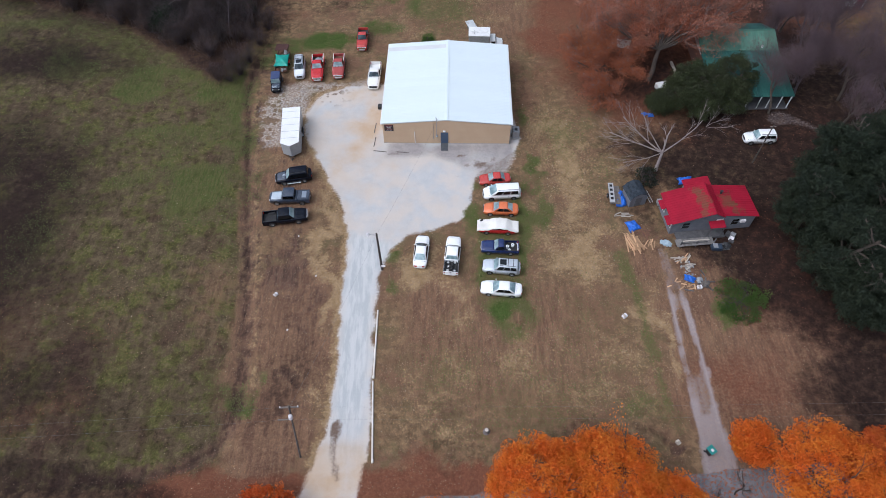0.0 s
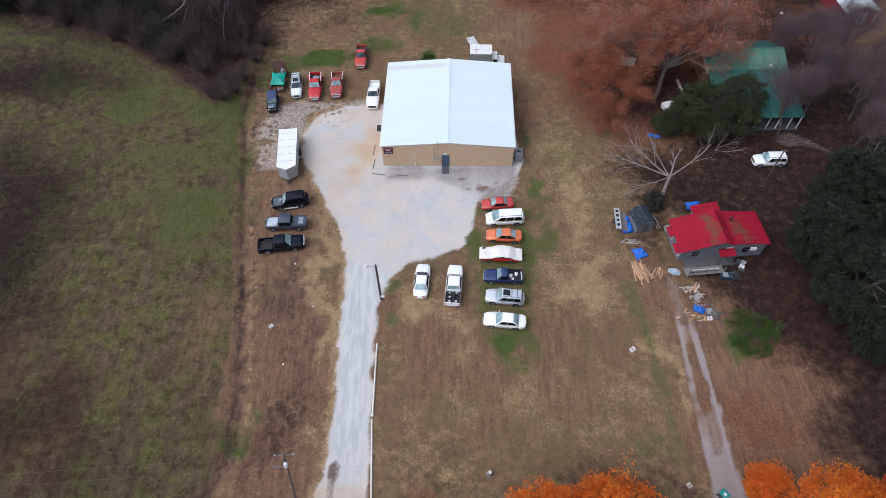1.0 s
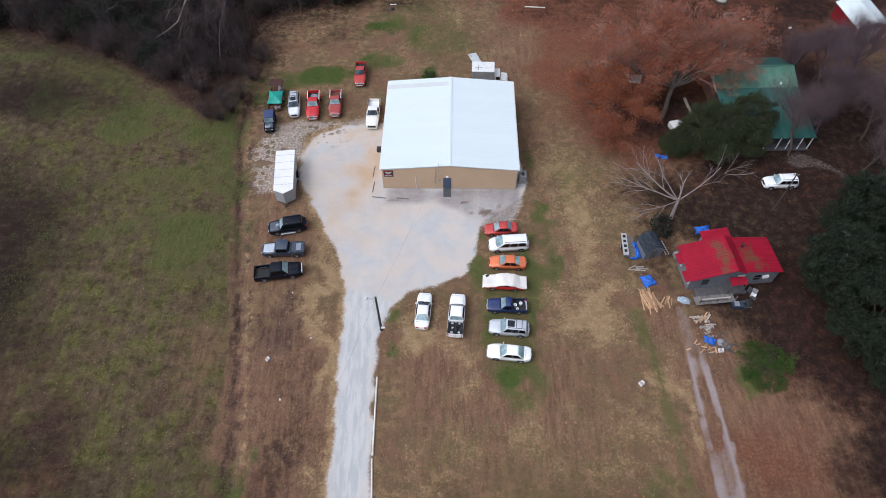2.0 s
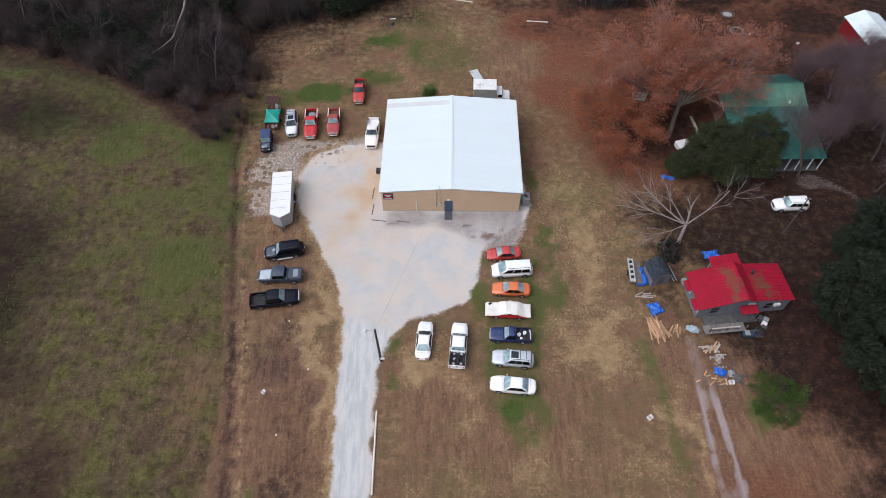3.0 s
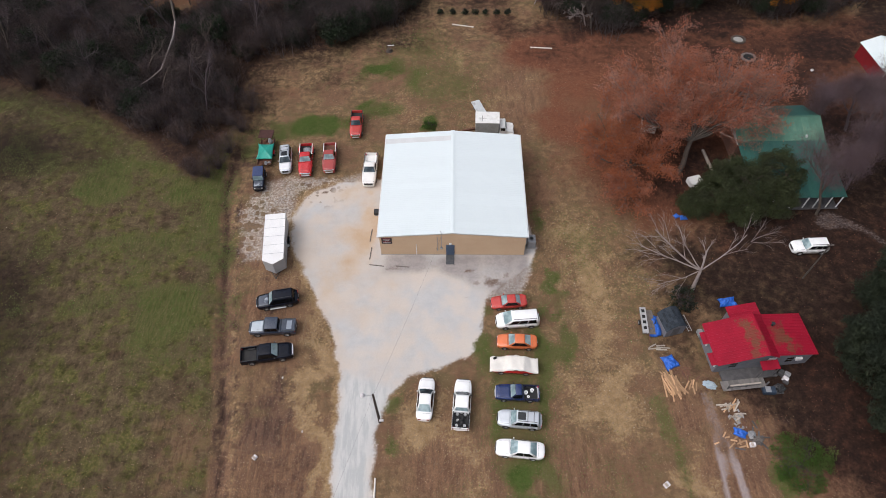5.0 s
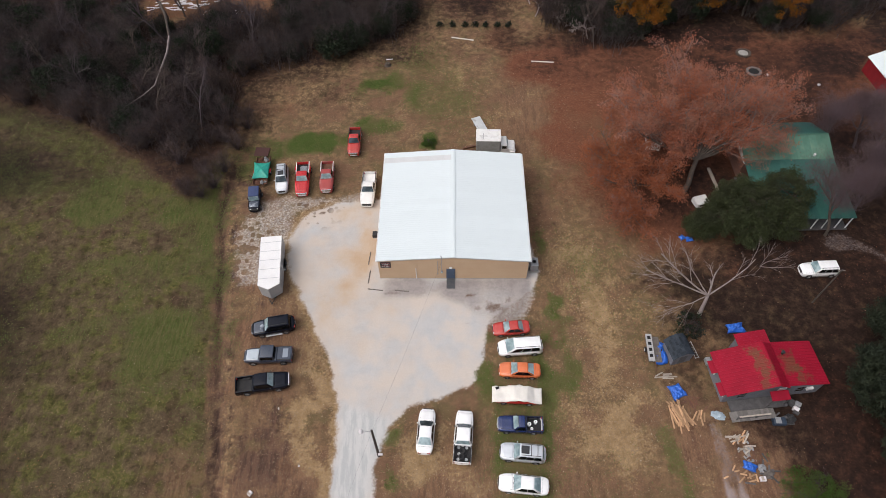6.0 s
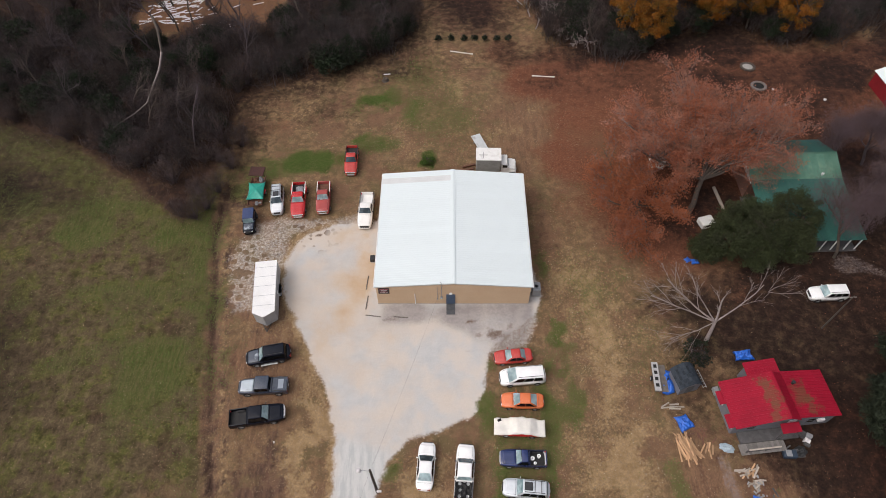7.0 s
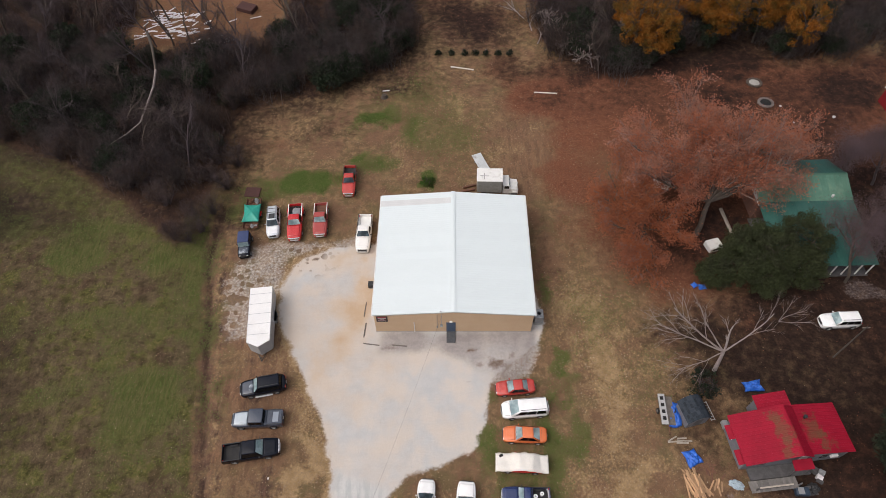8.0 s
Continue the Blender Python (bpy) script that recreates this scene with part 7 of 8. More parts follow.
def sheet_slope(parent, x0, x1, z0, z1, y0, y1, count, material, name="panel", ridge_first=True):
    """Ribbed sheets side by side on one slope, from the ridge (x0, z0) to the eave (x1, z1)."""
    w = (y1 - y0) / count
    run_, first = math.hypot(x1 - x0, z1 - z0), None
    ang = math.degrees(math.atan2(z0 - z1, abs(x1 - x0)))
    for i in range(count):
        m = pose(x0, y0 + w * i, z0) @ (Matrix.Identity(4) if x1 > x0 else pose(0, w, 0, 0, 0, 180)) @ pose(0, 0, 0, 0, ang, 0)
        if first is None:
            bm = bmesh.new()
            ring = [(0, 0)]
            for k in range(2):
                yy = w * (k + 0.5) / 2
                ring += [(yy - 0.03, 0), (yy - 0.012, 0.028), (yy + 0.012, 0.028), (yy + 0.03, 0)]
            ring += [(w - 0.006, 0), (w - 0.006, -0.05), (0, -0.05)]
            loft(bm, [[(x, y, z) for y, z in ring] for x in (0.0, run_)], close=True)
            first = part(name, bm, material, parent)
            first.matrix_basis = m
        else:
            shared(name, first, m, parent)


def siding(parent, length, height, m, material, name="wall"):
    """A board wall with lapped siding."""
    bm = bmesh.new()
    prof, z = [(0.0, 0.0)], 0.0
    while z < height - 0.01:
        prof += [(-0.028, z), (-0.006, min(z + 0.2, height))]
        z += 0.2
    prof += [(0.12, height), (0.12, 0.0)]
    loft(bm, [[(x, y, zz) for y, zz in prof] for x in (-length / 2, length / 2)], close=True)
    ob = part(name, bm, material, parent)
    ob.matrix_basis = m
    return ob


def window(parent, m, w, h_, frame_mat=None):
    win = new("window")
    win.parent = parent
    win.matrix_basis = m
    boxed("pane", (-w / 2, w / 2, -0.035, -0.03, 0, h_), M_DARK_GLASS, win)
    fm = frame_mat or M_TRIM
    for dims in ((-w / 2 - 0.07, -w / 2, -0.06, 0.0, -0.07, h_ + 0.07), (w / 2, w / 2 + 0.07, -0.06, 0.0, -0.07, h_ + 0.07), (-w / 2, w / 2, -0.06, 0, -0.07, 0), (-w / 2, w / 2, -0.06, 0, h_, h_ + 0.07), (-w / 2, w / 2, -0.05, 0, h_ / 2 - 0.02, h_ / 2 + 0.02)):
        boxed("frame", dims, fm, win)
    return win


siding(house, 2 * HX - 0.24, HE - 0.05, pose(0, -HY, 0), M_GREY_SIDING)
siding(house, 2 * HX - 0.24, HE - 0.05, pose(0, HY, 0, 0, 0, 180), M_GREY_SIDING)
siding(house, 2 * HY, HE - 0.05, pose(-HX, 0, 0, 0, 0, -90), M_GREY_SIDING)
siding(house, 2 * HY, HE - 0.05, pose(HX, 0, 0, 0, 0, 90), M_GREY_SIDING)
for yy in (-HY + 0.005, HY - 0.13):
    bm = bmesh.new()
    loft(bm, [[(-HX + 0.1, y, HE - 0.05), (HX - 0.1, y, HE - 0.05), (0.9, y, 3.05), (-0.5, y, HR - 0.12)] for y in (yy, yy + 0.12)], close=True)
    part("gable_wall", bm, M_GREY_SIDING, house)
hroof = new("roof")
hroof.parent = house
RX = -0.5
sheet_slope(hroof, RX, -HX - 0.35, HR, HE - 0.02, -HY - 0.42, HY + 0.35, 7, M_RED_ROOF)
sheet_slope(hroof, RX, RX + 1.5, HR, 3.16, -HY - 0.42, HY + 0.35, 7, M_RED_ROOF)
sheet_slope(hroof, RX + 1.46, HX + 0.35, 3.22, HE - 0.02, -HY - 0.2, HY + 0.5, 7, M_RED_ROOF)
boxed("ridge_cap", (RX - 0.14, RX + 0.14, -HY - 0.36, HY + 0.36, HR + 0.005, HR + 0.05), M_RED_ROOF, hroof, bevel=0.02)
bm = bmesh.new()
lathe(bm, [(0.0, 0), (0.14, 0), (0.14, 0.5), (0.2, 0.52), (0.2, 0.6), (0, 0.62)], 12, m=pose(1.75, 1.3, 2.95))
part("stove_pipe", bm, M_PLASTIC, house, "black stove pipe")
# back room
back = new("back_room")
back.parent = house
boxed("wall", (-2.1, 0.4, HY + 0.14, HY + 1.8, 0, 2.45), M_GREY_SIDING, back)
sheet_slope(back, 0.95, -2.45, 3.22, 2.75, HY + 0.36, HY + 2.1, 3, M_RED_ROOF)
# porch roof, posts, deck, steps and railing
porch = new("porch")
porch.parent = house
ob = boxed("porch_roof", (-1.0, 1.05, -0.85, 0.2, -0.03, 0.03), M_RED_ROOF, porch, bevel=0.01)
ob.matrix_basis = pose(0, -HY - 0.5, 2.42, 10, 0, 0)
for x in (-0.9, 0.95):
    boxed("post", (x - 0.05, x + 0.05, -HY - 1.3, -HY - 1.2, 0.5, 2.25), M_DECK, porch)
first = None
for i in range(17):
    m = pose(-5.1 + i * 0.29, -HY - 1.42, 0.6)
    if first is None:
        first = boxed("deck_board", (-0.135, 0.135, -1.15, 0.0, -0.04, 0.0), M_PORCH, porch)
        first.matrix_basis = m
    else:
        shared("deck_board", first, m, porch)
for x in (-4.7, -2.6, -0.3):
    boxed("deck_post", (x - 0.06, x + 0.06, -HY - 2.38, -HY - 2.26, 0, 1.35), M_DECK, porch)
boxed("hand_rail", (-4.66, -1.2, -HY - 2.4, -HY - 2.25, 1.354, 1.41), M_PALE_WOOD, porch)
boxed("hand_rail", (-4.66, -1.2, -HY - 2.35, -HY - 2.3, 0.85, 0.92), M_DECK, porch)
# low dark box standing in for the shade between wall and deck
boxed("landing", (-4.7, 1.6, -HY - 1.3, -HY - 0.05, 0.0, 0.3), M_DECK, porch)
for k in range(3):
    boxed("step", (0.35, 1.6, -HY - 2.72 - 0.3 * k, -HY - 2.44 - 0.3 * k, 0.0, 0.38 - 0.17 * k if k < 2 else 0.06), M_DECK, porch)
window(house, pose(-3.6, -HY - 0.03, 1.0), 0.9, 1.1, M_GREY_SIDING)
window(house, pose(2.9, -HY - 0.03, 1.0), 0.9, 1.1, M_GREY_SIDING)
boxed("front_door", (0.25, 1.15, -HY - 0.06, -HY - 0.03, 0.5, 2.4), M_SIGN_WHITE, house, bevel=0.01)
for yy in (-1.6, 1.0):
    window(house, pose(-HX - 0.03, yy, 1.0, 0, 0, -90), 0.8, 1.0)
    ob = boxed("awning", (-0.8, 0.0, -0.75, 0.75, -0.02, 0.02), M_RED_ROOF, house, "small red awning", 0.008)
    ob.matrix_basis = pose(-HX - 0.03, yy, 2.25, 0, -14, 0)
ob = boxed("window_cooler", (-0.5, 0.05, -0.4, 0.4, 0.9, 1.5), M_STEEL, house, "pale window cooler", 0.03)
ob.matrix_basis = pose(-HX - 0.06, 2.1, 0)
boxed("wall_box", (3.5, 4.2, -HY - 0.3, -HY - 0.03, 1.5, 1.95), M_SIGN_WHITE, house, "white box on the wall", 0.02)
for x, y, w_, h_, mt in ((2.1, -3.3, 0.6, 0.6, M_DECK), (2.3, -4.0, 0.45, 0.45, M_SIGN_WHITE), (2.55, -3.6, 0.4, 0.8, M_STEEL), (2.2, -4.35, 0.35, 0.35, M_DECK)):
    ob = boxed("crate", (-w_ / 2, w_ / 2, -0.3, 0.3, 0, h_), mt, bevel=0.02)
    ob.matrix_basis = HO @ pose(x, y, 0, 0, 0, 20 * x)
    tagged(ob, "worn crate standing beside the porch", "crate", "crates by the porch")
for x, y in ((1.3, -4.95),):
    heap("bin_bag", M_PLASTIC, HO @ pose(x, y, 0), 0.55, 0.5, 0.5, x * 3, "dark bag lying before the porch", "bag")

tub = thing("water_tank", "dark blue plastic tank standing before the porch", "tank", m=HO @ pose(-0.1, -5.15, 0, 0, 0, -8))
boxed("tank_body", (-0.68, 0.68, -0.42, 0.42, 0.0, 0.6), surface("dark_blue_plastic", (0.02, 0.035, 0.06), (0.028, 0.045, 0.07), rough=0.5), tub, bevel=0.08)
boxed("tank_lid", (-0.5, 0.1, -0.34, 0.34, 0.604, 0.66), M_STEEL, tub, bevel=0.02)

# ---- grey shed ----
SH = pose(25.6, 53.8, 0, 0, 0, 13) @ Matrix.Diagonal((0.97, 0.88, 0.95, 1))
shed = thing("shed", "small shed with a dark shingle roof", "shed", m=SH)
boxed("wall", (-1.2, 1.2, -1.35, 1.35, 0, 1.7), M_GREY_SIDING, shed)
for yy in (-1.35, 1.3):
    bm = bmesh.new()
    loft(bm, [[(-1.2, y, 1.7), (1.2, y, 1.7), (0.75, y, 2.3), (0, y, 2.6), (-0.75, y, 2.3)] for y in (yy, yy + 0.05)], close=True)
    part("gable_wall", bm, M_GREY_SIDING, shed)
sroof = new("roof")
sroof.parent = shed
shingle = {}
for s in (-1, 1):
    for (xa_, za, xb_, zb_) in ((0.0, 2.68, 0.82, 2.36), (0.82, 2.36, 1.38, 1.66)):
        seg = math.hypot(xb_ - xa_, za - zb_)
        rows_ = 3
        for i in range(rows_):
            for j in range(6):
                f = i / rows_
                x, z = xa_ + (xb_ - xa_) * f, za + (zb_ - za) * f
                key = (round(seg, 2),)
                m = (pose(0, 0, 0) if s > 0 else pose(0, 0, 0, 0, 0, 180)) @ pose(x, -1.5 + j * 0.5, z, 0, math.degrees(math.atan2(za - zb_, xb_ - xa_)) - 3, 0)
                if key not in shingle:
                    shingle[key] = boxed("shingle", (0, seg / rows_ + 0.04, 0.004, 0.496, -0.03, 0.0), M_SHINGLE, sroof)
                    shingle[key].matrix_basis = m
                else:
                    shared("shingle", shingle[key], m, sroof)
ladder = thing("ladder", "pale aluminium ladder lying beside the shed", "ladder", m=pose(27.75, 54.2, 0.06, 0, 0, 102))
for s_ in (-1, 1):
    boxed("rail", (-1.1, 1.1, s_ * 0.2 - 0.025, s_ * 0.2 + 0.025, 0, 0.06), M_RACK, ladder)
for k in range(7):
    boxed("rung", (-1.02 + 0.33 * k, -0.98 + 0.33 * k, -0.175, 0.175, 0.015, 0.045), M_RACK, ladder)
boxed("door", (-0.45, 0.45, -1.39, -1.352, 0.05, 1.75), M_DECK, shed, bevel=0.01)

# ---- junk round the house ----
jt = thing("junk_trailer", "small trailer carrying a pale slatted rack", "trailer", m=pose(23.05, 54.2, 0, 0, 0, 86))
boxed("deck", (-1.6, 1.6, -0.75, 0.75, 0.45, 0.52), M_TIMBER, jt)
rack = boxed("rack", (-1.7, 1.7, 0.15, 0.85, 0.9, 1.0), M_RACK, jt, "pale rack with holes", 0.02)
for k in range(4):
    boxed("rack_hole", (-1.25 + 0.75 * k, -0.85 + 0.75 * k, 0.32, 0.68, 1.002, 1.012), M_SEAM, rack)
    boxed("rack_leg", (-1.6 + k, -1.52 + k, 0.2, 0.28, 0.52, 0.9), M_STEEL, rack)
for s in (-1, 1):
    wheel(jt, 0.0, s * 0.88, 0.3, 0.18)
bm = bmesh.new()
rod(bm, (-1.5, 0, 0.45), (-2.6, 0, 0.4), 0.05)
rod(bm, (-2.5, 0, 0.0), (-2.5, 0, 0.6), 0.04)
part("hitch", bm, M_RUST, jt)


def sheet_folds(w, d, tall, seed):
    """A sheet thrown over a low pile: raised middle, pulled corners, sharp folds."""
    def at(u, v):
        e = 1 - max(abs(2 * u - 1), abs(2 * v - 1)) ** 3
        fold = abs(math.sin(6.1 * u + 2.3 * v + seed)) * 0.28 + abs(math.sin(4.7 * v - 3.9 * u + 2 * seed)) * 0.24
        fold += 0.35 * noise.noise(Vector((9 * u + seed, 8 * v, seed * 1.7))) + 0.2 * noise.noise(Vector((21 * u, 19 * v + seed, 3.1)))
        return ((u - 0.5) * w * (1 + 0.12 * math.sin(5 * v + seed)), (v - 0.5) * d * (1 + 0.12 * math.sin(4 * u + 2 * seed)), 0.05 + max(0.0, tall * e ** 0.6 * (0.45 + fold)) + 0.04 * abs(fold))
    return at


for k, (x, y, rx, ry, rz, a, mt, lb) in enumerate(((23.85, 53.9, 0.8, 1.5, 0.9, -4, M_BLUE_TARP, "blue tarpaulin bundled beside a rack"), (24.7, 49.2, 0.85, 0.95, 0.75, 20, M_BLUE_TARP, "blue tarpaulin over a pile"),
                                              (33.4, 56.9, 1.15, 0.7, 0.8, 5, M_BLUE_TARP, "blue tarpaulin over goods behind the house"), (30.3, 40.9, 0.75, 0.45, 0.5, -25, M_BLUE_TARP, "crumpled blue tarpaulin on the ground"),
                                              (28.5, 46.4, 0.9, 0.55, 0.4, -20, M_BLUE_PALE, "pale blue plastic sheet on the ground"), (32.0, 40.1, 0.7, 0.55, 0.5, 10, M_TIMBER, "heap of broken grey boards"),
                                              (31.5, 40.7, 0.5, 0.5, 0.4, 50, M_STEEL, "heap of grey scrap metal"), (31.2, 70.0, 0.5, 0.4, 0.4, 0, M_BLUE_TARP, "blue tarpaulin under the cedar"),
                                              (30.3, 70.3, 0.4, 0.4, 0.4, 30, M_BLUE_TARP, "blue tarpaulin scrap beneath trees"))):
    if "tarp" in lb:
        draped("tarpaulin", mt, 26, 26, sheet_folds(rx * 1.8, ry * 1.8, rz * 0.62, k), pose(x, y, 0, 0, 0, a), lb, "tarpaulin")
        continue
    heap("scrap_pile", mt, pose(x, y, 0, 0, 0, a), rx * 0.78, ry * 0.78, rz * 0.8, k + 11, lb, "scrap")

jr = np.random.default_rng(77)


def planks(name, cx, cy, n, spread_, length, angle, wobble, material, label, group, tall=0.25):
    """Loose boards thrown on a heap."""
    src = {}
    for i in range(n):
        ln = round(length * (0.7 + 0.15 * (i % 4)), 2)
        m = pose(cx + jr.normal(0, spread_[0]), cy + jr.normal(0, spread_[1]), 0.03 + tall * jr.random() ** 2, jr.normal(0, 3), jr.normal(0, 4), angle + jr.normal(0, wobble))
        if ln not in src:
            ob = boxed(name, (-ln / 2, ln / 2, -0.075, 0.075, -0.025, 0.025), material)
            ob.matrix_basis = m
            src[ln] = tagged(ob, label, "board", group)
        else:
            tagged(shared(name, src[ln], m), label, "board", group)


planks("plank", 24.5, 46.5, 38, (0.42, 0.35), 2.5, 105, 14, M_LUMBER, "fresh orange-brown board in a loose pile", "lumber pile", 0.4)
planks("plank", 26.4, 46.4, 5, (0.3, 0.3), 1.5, 60, 14, M_LUMBER, "fresh orange-brown board in a loose pile", "lumber pile", 0.1)
planks("plank", 26.2, 47.8, 9, (0.5, 0.5), 1.1, 20, 50, M_RUST, "rusty scrap strip on the ground", "scrap strips", 0.1)
planks("plank", 30.2, 43.8, 9, (0.5, 0.25), 1.3, 12, 26, M_PALE_WOOD, "pale weathered board on a scrap pile", "scrap boards", 0.3)
planks("plank", 30.1, 43.7, 7, (0.4, 0.3), 0.9, 20, 30, M_LUMBER, "short orange-brown board on a scrap pile", "short boards", 0.25)
planks("plank", 30.5, 42.4, 16, (0.35, 0.4), 0.6, 50, 60, M_PALE_WOOD, "pale weathered board on a scrap pile", "scrap boards", 0.3)
planks("metal_strip", 30.6, 42.3, 16, (0.4, 0.45), 0.5, 50, 60, M_STEEL, "bent grey metal strip on a scrap pile", "scrap metal strips", 0.1)
planks("metal_strip", 31.0, 41.6, 10, (0.7, 0.6), 0.5, 50, 60, M_RUST, "rusty scrap strip on the ground", "scrap strips", 0.1)
planks("plank", 29.6, 40.2, 10, (0.7, 0.4), 0.8, 20, 40, M_LUMBER, "short orange-brown board on the ground", "short boards", 0.1)
planks("plank", 32.0, 40.4, 12, (0.7, 0.5), 1.1, 120, 50, M_DECK, "grey board on a scrap pile", "scrap boards", 0.3)
planks("plank", 23.6, 50.9, 6, (0.4, 0.35), 1.5, 10, 12, M_PALE_WOOD, "pale weathered board on a scrap pile", "scrap boards", 0.2)
for k, (x, y, s_, mt) in enumerate(((31.2, 39.6, 0.28, M_SIGN_WHITE), (34.8, 45.4, 0.18, M_SIGN_WHITE), (21.3, 35.7, 0.29, M_SIGN_WHITE), (-20.98, 39.25, 0.24, M_SIGN_WHITE), (-18.93, 34.4, 0.1, M_SIGN_WHITE), (-16.35, 41.95, 0.09, M_SIGN_WHITE), (-19.3, 48.2, 0.09, M_SIGN_WHITE), (24.3, 20.5, 0.25, M_PALE_WOOD), (33.8, 20.8, 0.3, M_BLUE_PALE), (31.0, 89.5, 0.3, M_SIGN_WHITE), (51.7, 102.15, 0.15, M_SIGN_WHITE), (52.5, 98.55, 0.11, M_SIGN_WHITE), (58.9, 99.5, 0.2, M_SIGN_WHITE))):
    ob = boxed("box", (-s_, s_, -s_ * 0.85, s_ * 0.85, 0, s_ * 1.3), mt, bevel=s_ * 0.12)
    boxed("flap", (-s_ * 0.8, s_ * 0.2, -s_ * 0.7, s_ * 0.7, s_ * 1.305, s_ * 1.36), M_PALE_WOOD, ob)
    ob.matrix_basis = pose(x, y, 0.0, 0, 0, 17 * k)
    tagged(ob, "small pale box lying on the ground", "box")

# ---- green-roofed house ----
M_GREEN_PALE = surface("bleached_green_roof_sheet", (0.09, 0.2, 0.145), (0.06, 0.16, 0.115), scale=0.5, fine=8, rough=0.5, per_piece=0.12, dirt=(0.16, 0.24, 0.17), dirt_amount=0.6)
GH = pose(46.0, 79.5, 0)
ghouse = thing("house", "brick house with a weathered green metal roof", "house", m=GH)
boxed("wall", (-5.6, 5.8, 1.0, 8.1, 0, 2.8), M_BRICK, ghouse)
for sx in (-5.6, 5.65):
    bm = bmesh.new()
    loft(bm, [[(x, 1.0, 2.804), (x, 8.1, 2.804), (x, 4.3, 4.72), (x, 1.0, 3.6)] for x in (sx, sx + 0.15)], close=True)
    part("gable_wall", bm, M_TRIM, ghouse)
groof = new("roof")
groof.parent = ghouse
turned = pose(0, 4.3, 0, 0, 0, 90)
for e0, e1, z0, z1, mt in ((0, 4.4, 4.9, 2.95, M_GREEN_ROOF), (0, -3.5, 4.9, 3.75, M_GREEN_PALE), (-3.45, -12.8, 3.7, 2.6, M_GREEN_ROOF)):
    before = set(groof.children)
    sheet_slope(groof, e0, e1, z0, z1, -6.2, 6.0, 13, mt)
    for o in set(groof.children) - before:
        o.matrix_basis = turned @ o.matrix_basis
ob = boxed("ridge_cap", (-6.0, 6.2, -0.16, 0.16, 4.905, 4.95), M_GREEN_PALE, ghouse, bevel=0.02)
ob.matrix_basis = pose(0, 4.3, 0)
for x in (-5.7, -3.0, -0.3, 1.5, 2.9, 4.6, 6.0):
    boxed("porch_post", (x - 0.06, x + 0.06, -8.2, -8.08, 0, 2.6), M_TRIM, ghouse)
boxed("eave_beam", (-5.9, 6.1, -8.2, -8.08, 2.42, 2.6), M_TRIM, ghouse)
boxed("porch_slab", (-6.0, 6.2, -8.4, 1.0, -0.1, 0.1), M_DECK, ghouse, "dark boarded porch floor")
window(ghouse, pose(-3.2, 0.97, 0.9), 1.2, 1.3)
window(ghouse, pose(3.2, 0.97, 0.9), 1.2, 1.3)
boxed("front_door", (-0.45, 0.45, 0.94, 0.998, 0.12, 2.15), M_SIGN_WHITE, ghouse)
bm = bmesh.new()
lathe(bm, [(0, 0), (0.16, 0), (0.16, 0.4), (0, 0.4)], 10, m=pose(3.6, 1.3, 3.8))
part("roof_vent", bm, M_SIGN_WHITE, ghouse)
# things half hidden under the oaks
cab1 = thing("camper_shell", "old white camper shell under the oak", "camper", m=pose(34.1, 76.0, 0, 0, 0, 15))
boxed("shell", (-0.95, 0.95, -0.75, 0.75, 0.0, 0.9), M_OLD_WHITE, cab1, bevel=0.1)
boxed("side_window", (-0.6, 0.6, -0.765, -0.752, 0.4, 0.7), M_DARK_GLASS, cab1)
cab2 = thing("storage_shed", "old pale shed beneath the oak", "shed", m=pose(30.0, 87.3, 0, 0, 0, -12))
boxed("wall", (-1.0, 1.0, -1.2, 1.2, 0, 1.7), M_OLD_WHITE, cab2)
boxed("roof", (-1.1, 1.1, -1.3, 1.3, 1.704, 1.8), M_RUST, cab2, bevel=0.02)
ob = boxed("fallen_log", (-2.6, 2.6, -0.2, 0.2, 0.0, 0.36), M_PALE_WOOD, bevel=0.1)
ob.matrix_basis = pose(37.05, 79.7, 0, 0, 0, 94)
tagged(ob, "pale brown log lying under the oak", "log")

# ---- red barn with a white roof ----
BA = pose(70.1, 99.6, 0, 0, 0, 6)
barn = thing("barn", "small red metal barn with a white roof", "barn", m=BA)
boxed("wall", (-2.7, 2.7, -3.6, 3.6, 0, 2.6), M_BARN_RED, barn)
for yy in (-3.6, 3.5):
    bm = bmesh.new()
    loft(bm, [[(-2.7, y, 2.604), (2.7, y, 2.604), (0, y, 3.5)] for y in (yy, yy + 0.1)], close=True)
    part("gable_wall", bm, M_BARN_RED, barn)
broof = new("roof")
broof.parent = barn
sheet_slope(broof, 0, -3.0, 3.62, 2.62, -3.8, 3.8, 8, M_ROOF)
sheet_slope(broof, 0, 3.0, 3.62, 2.62, -3.8, 3.8, 8, M_ROOF)
boxed("barn_door", (-1.1, 1.1, -3.66, -3.604, 0.05, 2.3), M_TRIM, barn, bevel=0.01)
for s in (-1, 1):
    boxed("corner_trim", (s * 2.7 - 0.06, s * 2.7 + 0.06, -3.68, -3.605, 0, 2.6), M_TRIM, barn)

# ---- poles, pipes and small things out of doors ----
M_POLE = surface("pole_wood", (0.075, 0.06, 0.05), (0.055, 0.045, 0.04), scale=2, fine=20, rough=0.9, bump=0.01)
M_WHITE_PIPE = surface("white_pipe", (0.72, 0.68, 0.62), (0.6, 0.54, 0.47), scale=0.8, rough=0.5)
M_WIRE = surface("wire", (0.12, 0.12, 0.12), rough=0.6)

